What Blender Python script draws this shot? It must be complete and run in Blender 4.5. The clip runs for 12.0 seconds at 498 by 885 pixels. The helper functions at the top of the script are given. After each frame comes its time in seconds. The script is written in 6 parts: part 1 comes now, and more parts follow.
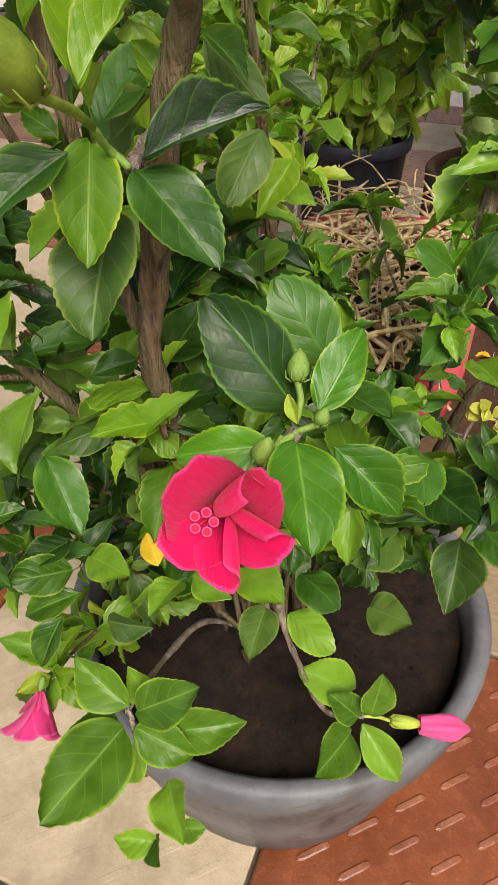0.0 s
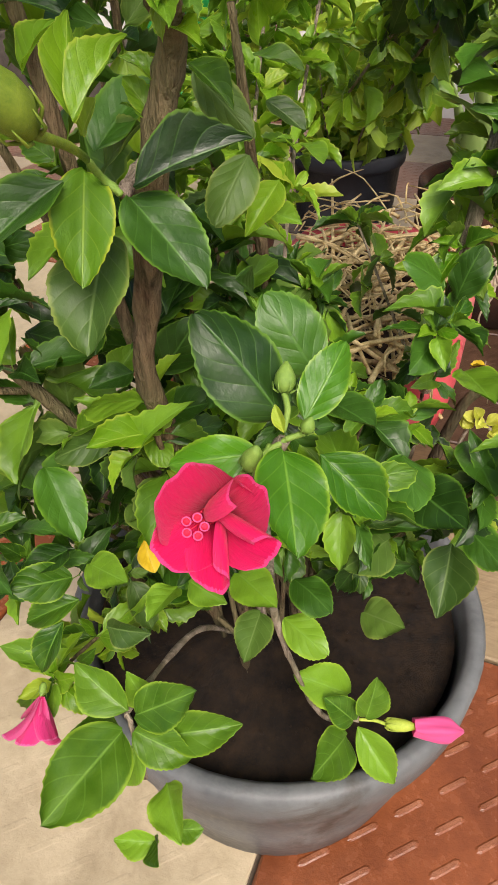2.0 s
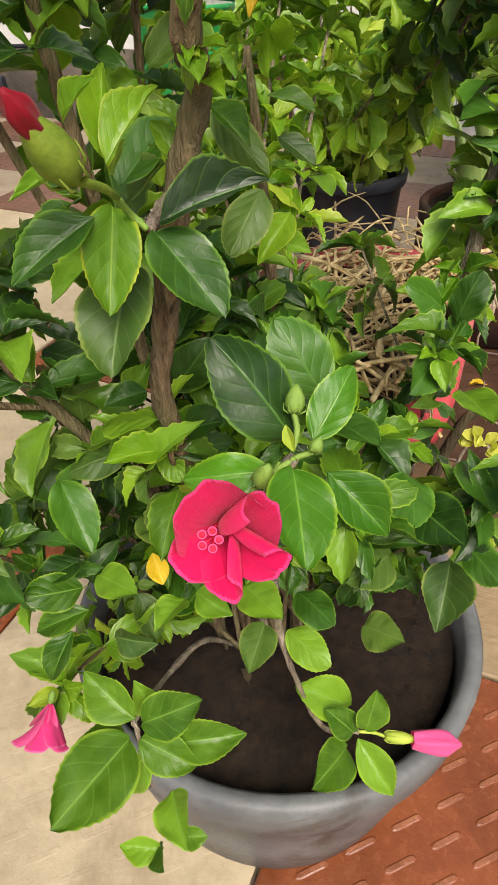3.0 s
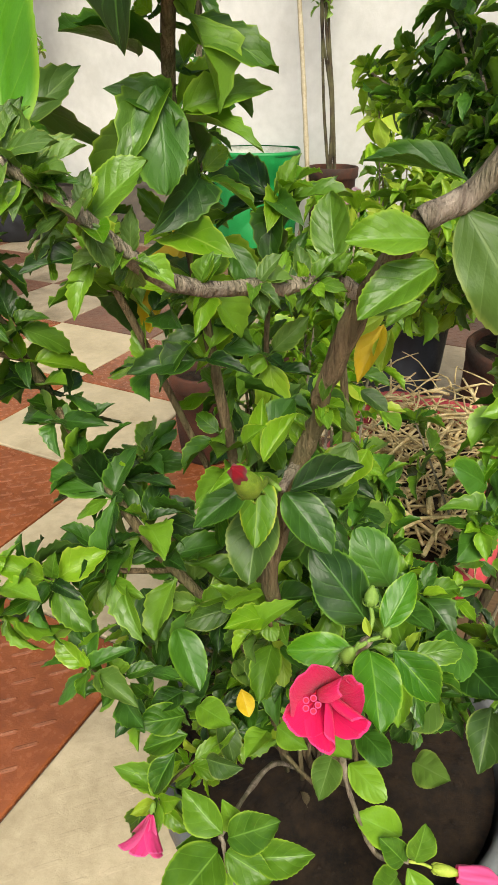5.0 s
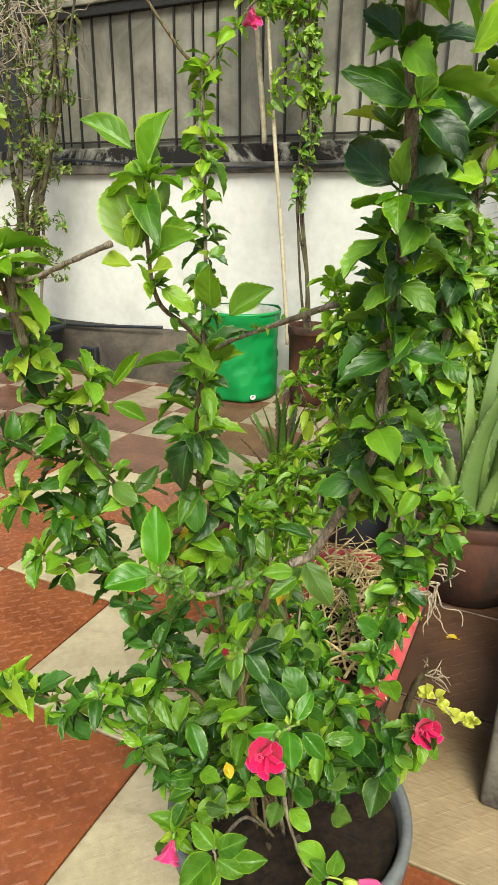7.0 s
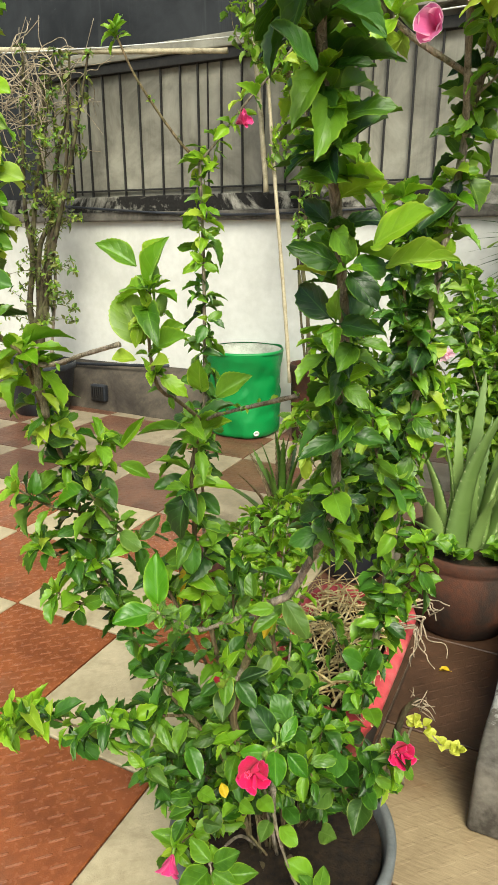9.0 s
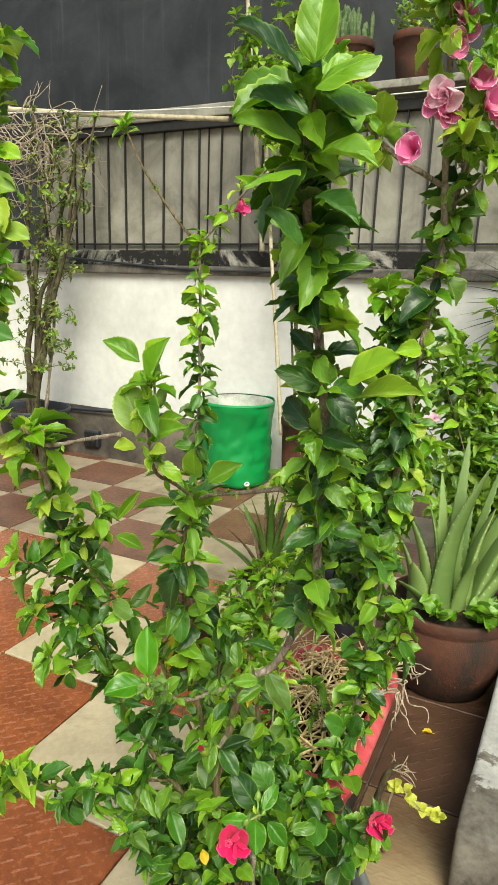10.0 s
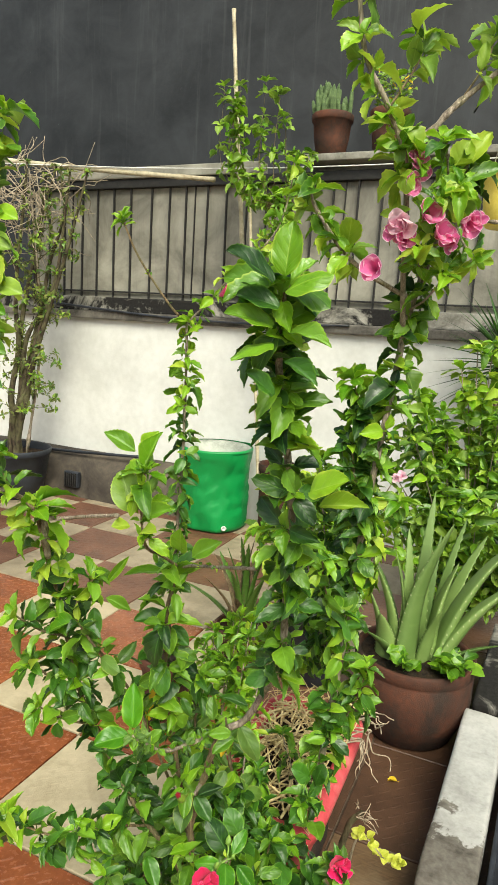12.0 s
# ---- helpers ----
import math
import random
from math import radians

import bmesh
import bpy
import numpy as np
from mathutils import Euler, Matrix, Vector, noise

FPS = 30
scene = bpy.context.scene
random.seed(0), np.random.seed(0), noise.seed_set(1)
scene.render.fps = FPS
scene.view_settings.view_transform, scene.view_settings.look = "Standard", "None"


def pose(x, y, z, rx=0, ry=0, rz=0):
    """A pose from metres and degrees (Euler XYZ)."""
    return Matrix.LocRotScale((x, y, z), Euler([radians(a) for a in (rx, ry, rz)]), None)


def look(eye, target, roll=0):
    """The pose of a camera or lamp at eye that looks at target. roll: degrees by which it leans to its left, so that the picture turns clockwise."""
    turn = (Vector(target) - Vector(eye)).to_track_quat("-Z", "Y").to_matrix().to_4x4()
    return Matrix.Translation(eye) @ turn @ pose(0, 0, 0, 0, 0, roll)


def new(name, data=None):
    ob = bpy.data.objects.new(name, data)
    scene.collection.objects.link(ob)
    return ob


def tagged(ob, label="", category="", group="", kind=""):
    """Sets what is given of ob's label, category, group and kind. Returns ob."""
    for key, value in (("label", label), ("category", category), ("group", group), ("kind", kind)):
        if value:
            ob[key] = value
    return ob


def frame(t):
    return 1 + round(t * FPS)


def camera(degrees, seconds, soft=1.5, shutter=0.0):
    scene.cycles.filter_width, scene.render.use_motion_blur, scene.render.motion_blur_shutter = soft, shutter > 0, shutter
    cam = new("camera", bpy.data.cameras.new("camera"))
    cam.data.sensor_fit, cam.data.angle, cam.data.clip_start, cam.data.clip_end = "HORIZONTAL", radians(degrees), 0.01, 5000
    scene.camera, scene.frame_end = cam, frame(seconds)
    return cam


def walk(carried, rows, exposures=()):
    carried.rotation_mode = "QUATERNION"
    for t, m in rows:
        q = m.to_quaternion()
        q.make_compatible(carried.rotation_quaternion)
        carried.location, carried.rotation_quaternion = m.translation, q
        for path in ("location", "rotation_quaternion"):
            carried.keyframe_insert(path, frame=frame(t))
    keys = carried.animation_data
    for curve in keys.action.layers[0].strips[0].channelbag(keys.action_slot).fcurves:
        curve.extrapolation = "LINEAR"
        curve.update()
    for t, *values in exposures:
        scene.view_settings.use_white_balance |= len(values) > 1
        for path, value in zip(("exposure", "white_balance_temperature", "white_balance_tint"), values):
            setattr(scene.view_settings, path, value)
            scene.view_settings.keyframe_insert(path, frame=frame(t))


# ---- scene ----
cam = camera(42.3, 12.0)
PATH = [
    (0, (-0.001, 0.029, 0.842), (-0.011, 1.568, -0.435), -0.5),
    (0.5, (-0.001, 0.027, 0.845), (-0.009, 1.568, -0.429), -0.3),
    (1, (-0.014, 0.002, 0.84), (-0.018, 1.579, -0.392), 1.7),
    (1.5, (-0.008, 0.009, 0.821), (0.004, 1.568, -0.432), 0.7),
    (2, (0.004, 0.018, 0.85), (-0.007, 1.577, -0.402), -1.1),
    (2.5, (0.003, 0.017, 0.855), (0.0, 1.581, -0.392), -0.6),
    (2.7, (0.002, 0.014, 0.858), (-0.004, 1.586, -0.378), -0.5),
    (4.5, (-0.034, -0.048, 0.922), (-0.026, 1.641, -0.151), 1.7),
    (5, (-0.035, -0.064, 0.988), (-0.18, 1.675, 0.011), -0.1),
    (5.5, (-0.033, -0.079, 1.045), (-0.206, 1.708, 0.163), -1.0),
    (6, (-0.05, -0.129, 1.107), (-0.179, 1.689, 0.284), 3.3),
    (6.5, (-0.018, -0.269, 1.182), (-0.133, 1.565, 0.393), 2.6),
    (7, (0.004, -0.431, 1.32), (-0.117, 1.442, 0.63), 0.6),
    (7.2, (0.028, -0.465, 1.337), (-0.148, 1.378, 0.579), -3.6),
    (8.8, (0.031, -0.536, 1.391), (-0.119, 1.362, 0.779), 0.4),
    (9, (0.038, -0.538, 1.395), (-0.109, 1.364, 0.795), 0.1),
    (9.5, (0.044, -0.558, 1.412), (-0.12, 1.359, 0.867), -0.1),
    (10, (0.042, -0.583, 1.46), (-0.082, 1.357, 0.991), 1.8),
    (10.5, (0.036, -0.646, 1.524), (-0.052, 1.314, 1.138), 2.3),
    (11, (0.043, -0.674, 1.54), (-0.061, 1.286, 1.156), 2.2),
    (11.5, (0.045, -0.697, 1.551), (-0.034, 1.272, 1.21), 3.5),
    (12, (0.043, -0.694, 1.55), (-0.019, 1.274, 1.197), 3.5),
]
walk(cam, [(t, look(eye, target, roll)) for t, eye, target, roll in PATH], [(0.0, 0.83, 6700, 20.0), (4.5, 0.98, 6850, 11.0), (5.5, 0.97, 6750, 6.0), (7.0, 1.07, 6650, 1.0), (9.0, 1.05, 6700, 0.5), (12.0, 1.09, 6700, 1.5)])

# ---- light ----
world = bpy.data.worlds.new("overcast_sky")
scene.world = world
world.use_nodes = True
wn, wl = world.node_tree.nodes, world.node_tree.links
sky = wn.new("ShaderNodeTexSky")
sky.sky_type, sky.sun_disc = "NISHITA", False
sky.sun_elevation, sky.sun_rotation = radians(48), radians(168)
sky.air_density, sky.dust_density, sky.ozone_density = 1.0, 4.0, 1.0
wl.new(sky.outputs["Color"], wn["Background"].inputs["Color"])
wn["Background"].inputs["Strength"].default_value = 0.080
sun = new("sun", bpy.data.lights.new("sun", "SUN"))
sun.data.energy, sun.data.angle, sun.data.color = 2.2, radians(32), (1.0, 0.97, 0.88)
sun.matrix_world = look((1.3, -6.2, 7.0), (0, 0, 0))

# ---- materials ----
def srgb(r, g, b):
    f = lambda c: (c / 255 / 12.92) if c / 255 <= 0.04045 else ((c / 255 + 0.055) / 1.055) ** 2.4
    return (f(r), f(g), f(b), 1.0)


class Nodes:
    """A node material being wired up."""

    def __init__(self, name, rough=0.6, metal=0.0, spec=0.5):
        self.mat = bpy.data.materials.new(name)
        self.mat.use_nodes = True
        self.t = self.mat.node_tree
        self.bsdf = self.t.nodes["Principled BSDF"]
        self.out = self.t.nodes["Material Output"]
        self.bsdf.inputs["Roughness"].default_value = rough
        self.bsdf.inputs["Metallic"].default_value = metal
        self.bsdf.inputs["Specular IOR Level"].default_value = spec

    def n(self, kind, **values):
        node = self.t.nodes.new("ShaderNode" + kind)
        for key, value in values.items():
            node.inputs[key.replace("_", " ")].default_value = value
        return node

    def link(self, a, b):
        self.t.links.new(a, b)

    def coords(self, space="Object", scale=(1, 1, 1)):
        tc, mp = self.n("TexCoord"), self.n("Mapping")
        mp.inputs["Scale"].default_value = scale
        self.link(tc.outputs[space], mp.inputs["Vector"])
        return mp.outputs["Vector"]

    def noise(self, vec, scale, detail=4.0, rough=0.55, dist=0.0):
        nz = self.n("TexNoise", Scale=scale, Detail=detail, Roughness=rough, Distortion=dist)
        self.link(vec, nz.inputs["Vector"])
        return nz.outputs["Fac"]

    def ramp(self, fac, *stops):
        rp = self.n("ValToRGB")
        el = rp.color_ramp.elements
        while len(el) < len(stops):
            el.new(0.5)
        for e, (pos, col) in zip(el, stops):
            e.position, e.color = pos, col if len(col) == 4 else (*col, 1)
        self.link(fac, rp.inputs["Fac"])
        return rp.outputs["Color"]

    def mix(self, fac, a, b, blend="MIX"):
        mx = self.t.nodes.new("ShaderNodeMix")
        mx.data_type, mx.blend_type = "RGBA", blend
        for sock, value in ((mx.inputs[0], fac), (mx.inputs[6], a), (mx.inputs[7], b)):
            if isinstance(value, (int, float, tuple)):
                sock.default_value = value
            else:
                self.link(value, sock)
        return mx.outputs[2]

    def math(self, op, a, b=0.0):
        m = self.t.nodes.new("ShaderNodeMath")
        m.operation = op
        for sock, value in zip(m.inputs, (a, b)):
            if isinstance(value, (int, float)):
                sock.default_value = value
            else:
                self.link(value, sock)
        return m.outputs[0]

    def bump(self, height, strength=0.3, distance=0.01):
        bp = self.n("Bump", Strength=strength, Distance=distance)
        self.link(height, bp.inputs["Height"])
        self.link(bp.outputs["Normal"], self.bsdf.inputs["Normal"])
        return bp.outputs["Normal"]

    def colour(self, c):
        if isinstance(c, tuple):
            self.bsdf.inputs["Base Color"].default_value = c
        else:
            self.link(c, self.bsdf.inputs["Base Color"])

    def rough(self, sock):
        self.link(sock, self.bsdf.inputs["Roughness"])


def two_tone(name, dark, light, scale, rough=0.7, fine=40.0, bump=0.3, dist=0.004, space="Object", stain=None, spec=0.4, stain_at=(0.55, 0.72)):
    """Base colour between two tones with a coarse and a fine noise, a stain tone, and fine relief."""
    m = Nodes(name, rough, spec=spec)
    v = m.coords(space)
    a, b = m.noise(v, scale, 5.0, 0.6), m.noise(v, scale * fine / 4, 4.0, 0.6)
    c = m.ramp(m.math("ADD", m.math("MULTIPLY", a, 0.7), m.math("MULTIPLY", b, 0.3)), (0.36, dark), (0.64, light))
    if stain:
        s = m.noise(v, scale * 0.55, 6.0, 0.68, 0.6)
        c = m.mix(m.ramp(s, (stain_at[0], (0, 0, 0)), (stain_at[1], (1, 1, 1))), c, stain)
    m.colour(c)
    m.rough(m.ramp(b, (0.3, (rough - 0.12,) * 3), (0.7, (min(1.0, rough + 0.1),) * 3)))
    m.bump(m.noise(v, scale * fine, 5.0, 0.65), bump, dist)
    return m.mat


def leaf_material(name, dark, light, edge, vein, gloss=0.4, glow=0.22):
    """Leaf blade: midrib and side veins from the blade's own coordinates, tone by leaf, paler rim, a little light let through."""
    m = Nodes(name, gloss, spec=0.55)
    uv = m.coords("UV")
    sep = m.n("SeparateXYZ")
    m.link(uv, sep.inputs[0])
    x, y = sep.outputs[0], sep.outputs[1]
    across = m.math("ABSOLUTE", m.math("SUBTRACT", x, 0.5))
    info, geo = m.n("ObjectInfo"), m.n("NewGeometry")
    rnd = m.math("FRACT", m.math("ADD", info.outputs["Random"], geo.outputs["Random Per Island"]))
    spread = m.n("Combine" + "XYZ")
    m.link(m.math("MULTIPLY", rnd, 31.0), spread.inputs[2])
    shift = m.t.nodes.new("ShaderNodeVectorMath")
    m.link(uv, shift.inputs[0]), m.link(spread.outputs[0], shift.inputs[1])
    v = shift.outputs[0]
    blotch, grain = m.noise(v, 3.2, 4.0, 0.6), m.noise(v, 38.0, 3.0, 0.6)
    tone = m.math("ADD", m.math("MULTIPLY", rnd, 0.62), m.math("MULTIPLY", blotch, 0.38))
    base = m.ramp(tone, (0.18, dark), (0.76, light))
    base = m.mix(m.math("MULTIPLY", grain, 0.22), base, dark)
    rim = m.ramp(m.math("ADD", across, m.math("ADD", m.math("MULTIPLY", blotch, 0.16), m.math("MULTIPLY", rnd, 0.05))), (0.53, (0, 0, 0)), (0.64, (0.75, 0.75, 0.75)))
    base = m.mix(rim, base, edge)
    line = m.ramp(m.math("ADD", across, m.math("MULTIPLY", grain, 0.03)), (0.470, (0, 0, 0)), (0.494, (0.36, 0.36, 0.36)))
    base = m.mix(line, base, edge)
    rib = m.ramp(across, (0.008, (0.6, 0.6, 0.6)), (0.028, (0, 0, 0)))
    slant = m.math("SUBTRACT", y, m.math("MULTIPLY", across, 0.75))
    wave = m.math("ABSOLUTE", m.math("SUBTRACT", m.math("FRACT", m.math("MULTIPLY", slant, 5.0)), 0.5))
    side = m.ramp(m.math("ADD", wave, m.math("MULTIPLY", blotch, 0.05)), (0.02, (0.30, 0.30, 0.30)), (0.09, (0, 0, 0)))
    veins = m.math("MAXIMUM", rib, side)
    m.colour(m.mix(veins, base, vein))
    puff = m.math("ADD", m.math("MULTIPLY", m.math("POWER", wave, 0.5), 0.5), m.math("ADD", m.math("MULTIPLY", grain, 0.10), m.math("MULTIPLY", m.noise(v, 9.0, 3.0), 0.4)))
    nrm = m.bump(m.math("SUBTRACT", puff, m.math("MULTIPLY", rib, 0.4)), 0.3, 0.003)
    m.rough(m.ramp(blotch, (0.3, (gloss - 0.06,) * 3), (0.7, (gloss + 0.14,) * 3)))
    tr = m.n("BsdfTranslucent")
    m.link(m.mix(0.5, base, light), tr.inputs["Color"])
    m.link(nrm, tr.inputs["Normal"])
    mx = m.n("MixShader", Fac=glow)
    m.link(m.bsdf.outputs[0], mx.inputs[1]), m.link(tr.outputs[0], mx.inputs[2])
    m.link(mx.outputs[0], m.out.inputs["Surface"])
    return m.mat


DARK = leaf_material("leaf_dark", srgb(20, 48, 10), srgb(66, 114, 28), srgb(108, 154, 42), srgb(84, 130, 50), gloss=0.38, glow=0.15)
MID = leaf_material("leaf_mid", srgb(38, 82, 10), srgb(122, 168, 42), srgb(154, 190, 56), srgb(124, 170, 66), gloss=0.36, glow=0.24)
BRIGHT = leaf_material("leaf_young", srgb(72, 128, 12), srgb(150, 194, 44), srgb(192, 212, 76), srgb(170, 202, 84), gloss=0.32, glow=0.38)
LIME = leaf_material("leaf_pale", srgb(122, 160, 34), srgb(182, 206, 66), srgb(206, 216, 84), srgb(190, 212, 104), glow=0.42)
DULL = leaf_material("leaf_dull", srgb(52, 84, 28), srgb(104, 140, 54), srgb(150, 168, 76), srgb(126, 154, 86), gloss=0.45, glow=0.26)
YELLOW = leaf_material("leaf_yellow", srgb(196, 160, 22), srgb(230, 196, 40), srgb(200, 180, 60), srgb(220, 200, 90), gloss=0.5)
FAR = leaf_material("leaf_far", srgb(64, 104, 28), srgb(152, 184, 66), srgb(170, 196, 78), srgb(156, 186, 84), gloss=0.42, glow=0.32)
PALE = leaf_material("leaf_sprig", srgb(166, 176, 44), srgb(214, 220, 96), srgb(226, 220, 120), srgb(214, 212, 120), glow=0.3)
OLIVE = leaf_material("leaf_olive", srgb(62, 74, 28), srgb(132, 140, 64), srgb(150, 152, 78), srgb(140, 146, 80), gloss=0.5, glow=0.25)
MOTTLED = leaf_material("leaf_mottled", srgb(58, 106, 14), srgb(110, 156, 30), srgb(190, 198, 50), srgb(150, 184, 60), gloss=0.4, glow=0.28)
FRESH = leaf_material("leaf_fresh", srgb(38, 88, 8), srgb(80, 140, 18), srgb(140, 180, 44), srgb(118, 168, 52), gloss=0.36, glow=0.22)
ALOE = leaf_material("aloe_skin", srgb(84, 112, 54), srgb(138, 164, 92), srgb(216, 222, 172), srgb(128, 154, 86), gloss=0.42, glow=0.16)


def bark(name, dark, light, scale=60.0):
    m = Nodes(name, 0.85, spec=0.2)
    v = m.coords("Object", (1, 1, 0.16))
    a, b = m.noise(v, scale, 6.0, 0.7, 0.8), m.noise(m.coords("Object"), scale * 0.22, 4.0)
    m.colour(m.mix(m.ramp(b, (0.4, (0, 0, 0)), (0.65, (0.5, 0.5, 0.5))), m.ramp(a, (0.34, dark), (0.66, light)), srgb(120, 122, 84)))
    m.bump(m.math("ADD", a, m.noise(v, scale * 4, 4.0)), 0.9, 0.006)
    return m.mat


BARK = bark("bark_brown", srgb(58, 45, 31), srgb(160, 138, 106), 120.0)
OLDBARK = bark("bark_old", srgb(28, 23, 18), srgb(84, 72, 58), 50.0)
TWIG = bark("bark_twig", srgb(92, 80, 68), srgb(196, 180, 162), 130.0)
BUDGREEN = two_tone("bud_sepal", srgb(84, 116, 26), srgb(138, 160, 54), 90, 0.5, stain=srgb(120, 84, 44), stain_at=(0.62, 0.78))
BUDPALE = two_tone("bud_pale", srgb(146, 170, 50), srgb(184, 200, 84), 60, 0.5)
STEM = two_tone("green_stem", srgb(96, 134, 48), srgb(138, 168, 76), 40, 0.5)
DRY = two_tone("dry_straw", srgb(168, 140, 86), srgb(240, 222, 170), 60, 0.85)
BAMBOO = two_tone("bamboo_cane", srgb(158, 146, 118), srgb(206, 196, 168), 14, 0.6, stain=srgb(128, 112, 86))


def petal_material(name, deep, body, pale, glow=0.42, rim=0.55, vein=0.2):
    m = Nodes(name, 0.55, spec=0.25)
    uv = m.coords("UV")
    sep = m.n("SeparateXYZ")
    m.link(uv, sep.inputs[0])
    y = sep.outputs[1]
    v = m.coords("UV", (14, 1.1, 1))
    lines = m.noise(v, 4.0, 4.0, 0.55, 0.25)
    # Deep throat colour runs further up the petal, painting in the cup's shade.
    c = m.ramp(m.math("ADD", y, m.math("MULTIPLY", lines, 0.08)), (0.12, deep), (0.55, body), (1.04, body), (1.7, pale))
    c = m.mix(m.ramp(lines, (0.3, (vein,) * 3), (0.62, (0, 0, 0))), c, deep)
    margin = m.ramp(m.math("ABSOLUTE", m.math("SUBTRACT", sep.outputs[0], 0.5)), (0.26, (0, 0, 0)), (0.46, (rim,) * 3))
    c = m.mix(margin, c, pale)
    m.colour(c)
    nrm = m.bump(lines, 0.5, 0.003)
    m.bsdf.inputs["Sheen Weight"].default_value = 0.15
    tr = m.n("BsdfTranslucent")
    m.link(c, tr.inputs["Color"]), m.link(nrm, tr.inputs["Normal"])
    mx = m.n("MixShader", Fac=glow)
    m.link(m.bsdf.outputs[0], mx.inputs[1]), m.link(tr.outputs[0], mx.inputs[2])
    m.link(mx.outputs[0], m.out.inputs["Surface"])
    return m.mat


PINK = petal_material("petal_pink", srgb(178, 0, 54), srgb(226, 16, 92), srgb(240, 70, 138), glow=0.26, rim=0.22, vein=0.22)
ROSE = petal_material("petal_rose", srgb(214, 70, 136), srgb(240, 124, 182), srgb(255, 222, 236), glow=0.5, rim=0.7, vein=0.15)
BLUSH = petal_material("petal_blush", srgb(226, 150, 180), srgb(250, 206, 222), srgb(252, 236, 240), glow=0.5)
VINE = two_tone("weathered_vine", srgb(116, 104, 86), srgb(186, 172, 148), 40, 0.9)
PINK2 = petal_material("petal_light_pink", srgb(206, 30, 98), srgb(232, 62, 136), srgb(246, 118, 178), glow=0.25)
REDCUP = petal_material("petal_dark_red", srgb(110, 6, 22), srgb(150, 14, 36), srgb(180, 30, 50))

def streaked(name, base, light, streak, patch=1.3):
    """Old paint with vertical runs, patches and specks."""
    m = Nodes(name, 0.6)
    v, run = m.coords("Object"), m.coords("Object", (6.0, 6.0, 0.25))
    c = m.ramp(m.noise(v, patch, 7.0, 0.66, 0.5), (0.36, base), (0.66, light))
    c = m.mix(m.ramp(m.noise(run, 1.6, 6.0, 0.75, 0.3), (0.55, (0, 0, 0)), (0.75, (0.38, 0.38, 0.38))), c, streak)
    c = m.mix(m.ramp(m.noise(v, 9.0, 8.0, 0.8), (0.66, (0, 0, 0)), (0.72, (0.7, 0.7, 0.7))), c, streak)
    m.colour(c)
    m.bump(m.noise(v, 12.0, 6.0), 0.25, 0.01)
    return m.mat


TILE_RED = two_tone("tile_red_oxide", srgb(106, 57, 32), srgb(148, 85, 50), 5, 0.24, stain=srgb(126, 84, 60), bump=0.2, spec=0.55)
# Dash tops: worn paler, with the wet glint also painted into their colour.
TILE_WORN_GLINT = two_tone("tile_worn_glint", srgb(122, 72, 46), srgb(166, 110, 80), 12, 0.22, spec=0.65)
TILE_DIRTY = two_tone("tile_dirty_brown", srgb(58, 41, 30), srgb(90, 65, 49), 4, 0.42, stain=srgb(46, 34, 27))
def damp_tile(name, dry, dry_light, damp, damp_light):
    """Cream tile with a brown damp stain spread in from one edge."""
    m = Nodes(name, 0.6, spec=0.4)
    v = m.coords("Object")
    sep = m.n("SeparateXYZ")
    m.link(v, sep.inputs[0])
    a, b = m.noise(v, 5.0, 6.0, 0.65, 0.5), m.noise(m.coords("Object", (1, 6, 1)), 26.0, 4.0, 0.6)
    tone = m.math("ADD", m.math("MULTIPLY", a, 0.6), m.math("MULTIPLY", b, 0.4))
    wet = m.ramp(m.math("ADD", m.math("MULTIPLY", sep.outputs[1], 1.6), a), (0.44, (0, 0, 0)), (0.74, (0.9, 0.9, 0.9)))
    m.colour(m.mix(wet, m.ramp(tone, (0.35, dry), (0.65, dry_light)), m.ramp(tone, (0.35, damp), (0.65, damp_light))))
    m.bump(b, 0.2, 0.003)
    return m.mat


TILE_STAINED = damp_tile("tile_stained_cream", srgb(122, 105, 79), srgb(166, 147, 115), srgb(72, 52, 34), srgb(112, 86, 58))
TILE_CREAM = two_tone("tile_cream", srgb(154, 141, 113), srgb(190, 176, 146), 5, 0.5, stain=srgb(118, 104, 78), bump=0.25, stain_at=(0.56, 0.78))
PLINTH = two_tone("grimy_cement", srgb(48, 43, 37), srgb(96, 87, 75), 3.0, 0.85, bump=0.6, stain=srgb(46, 40, 35), stain_at=(0.52, 0.68))
STIGMA = two_tone("stigma_red", srgb(186, 8, 44), srgb(232, 40, 80), 200, 0.6)
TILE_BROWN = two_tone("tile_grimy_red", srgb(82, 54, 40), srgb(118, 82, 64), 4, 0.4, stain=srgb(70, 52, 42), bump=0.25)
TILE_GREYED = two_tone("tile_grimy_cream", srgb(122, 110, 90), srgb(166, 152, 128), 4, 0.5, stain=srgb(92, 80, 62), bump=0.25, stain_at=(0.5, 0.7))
CACTUS = two_tone("cactus_skin", srgb(52, 72, 40), srgb(104, 126, 76), 30, 0.7, bump=0.8)
SLAB = two_tone("grey_slab", srgb(104, 101, 92), srgb(150, 147, 136), 6, 0.9, bump=0.5, stain=srgb(62, 58, 52))
BLOCK = two_tone("dark_block", srgb(40, 33, 28), srgb(76, 64, 54), 9, 0.9, bump=0.7)
GROUT = two_tone("grout", srgb(92, 80, 68), srgb(128, 114, 98), 20, 0.9)
WHITE = two_tone("limewash", srgb(190, 190, 185), srgb(215, 215, 211), 1.6, 0.85, stain=srgb(180, 178, 170), stain_at=(0.6, 0.85))
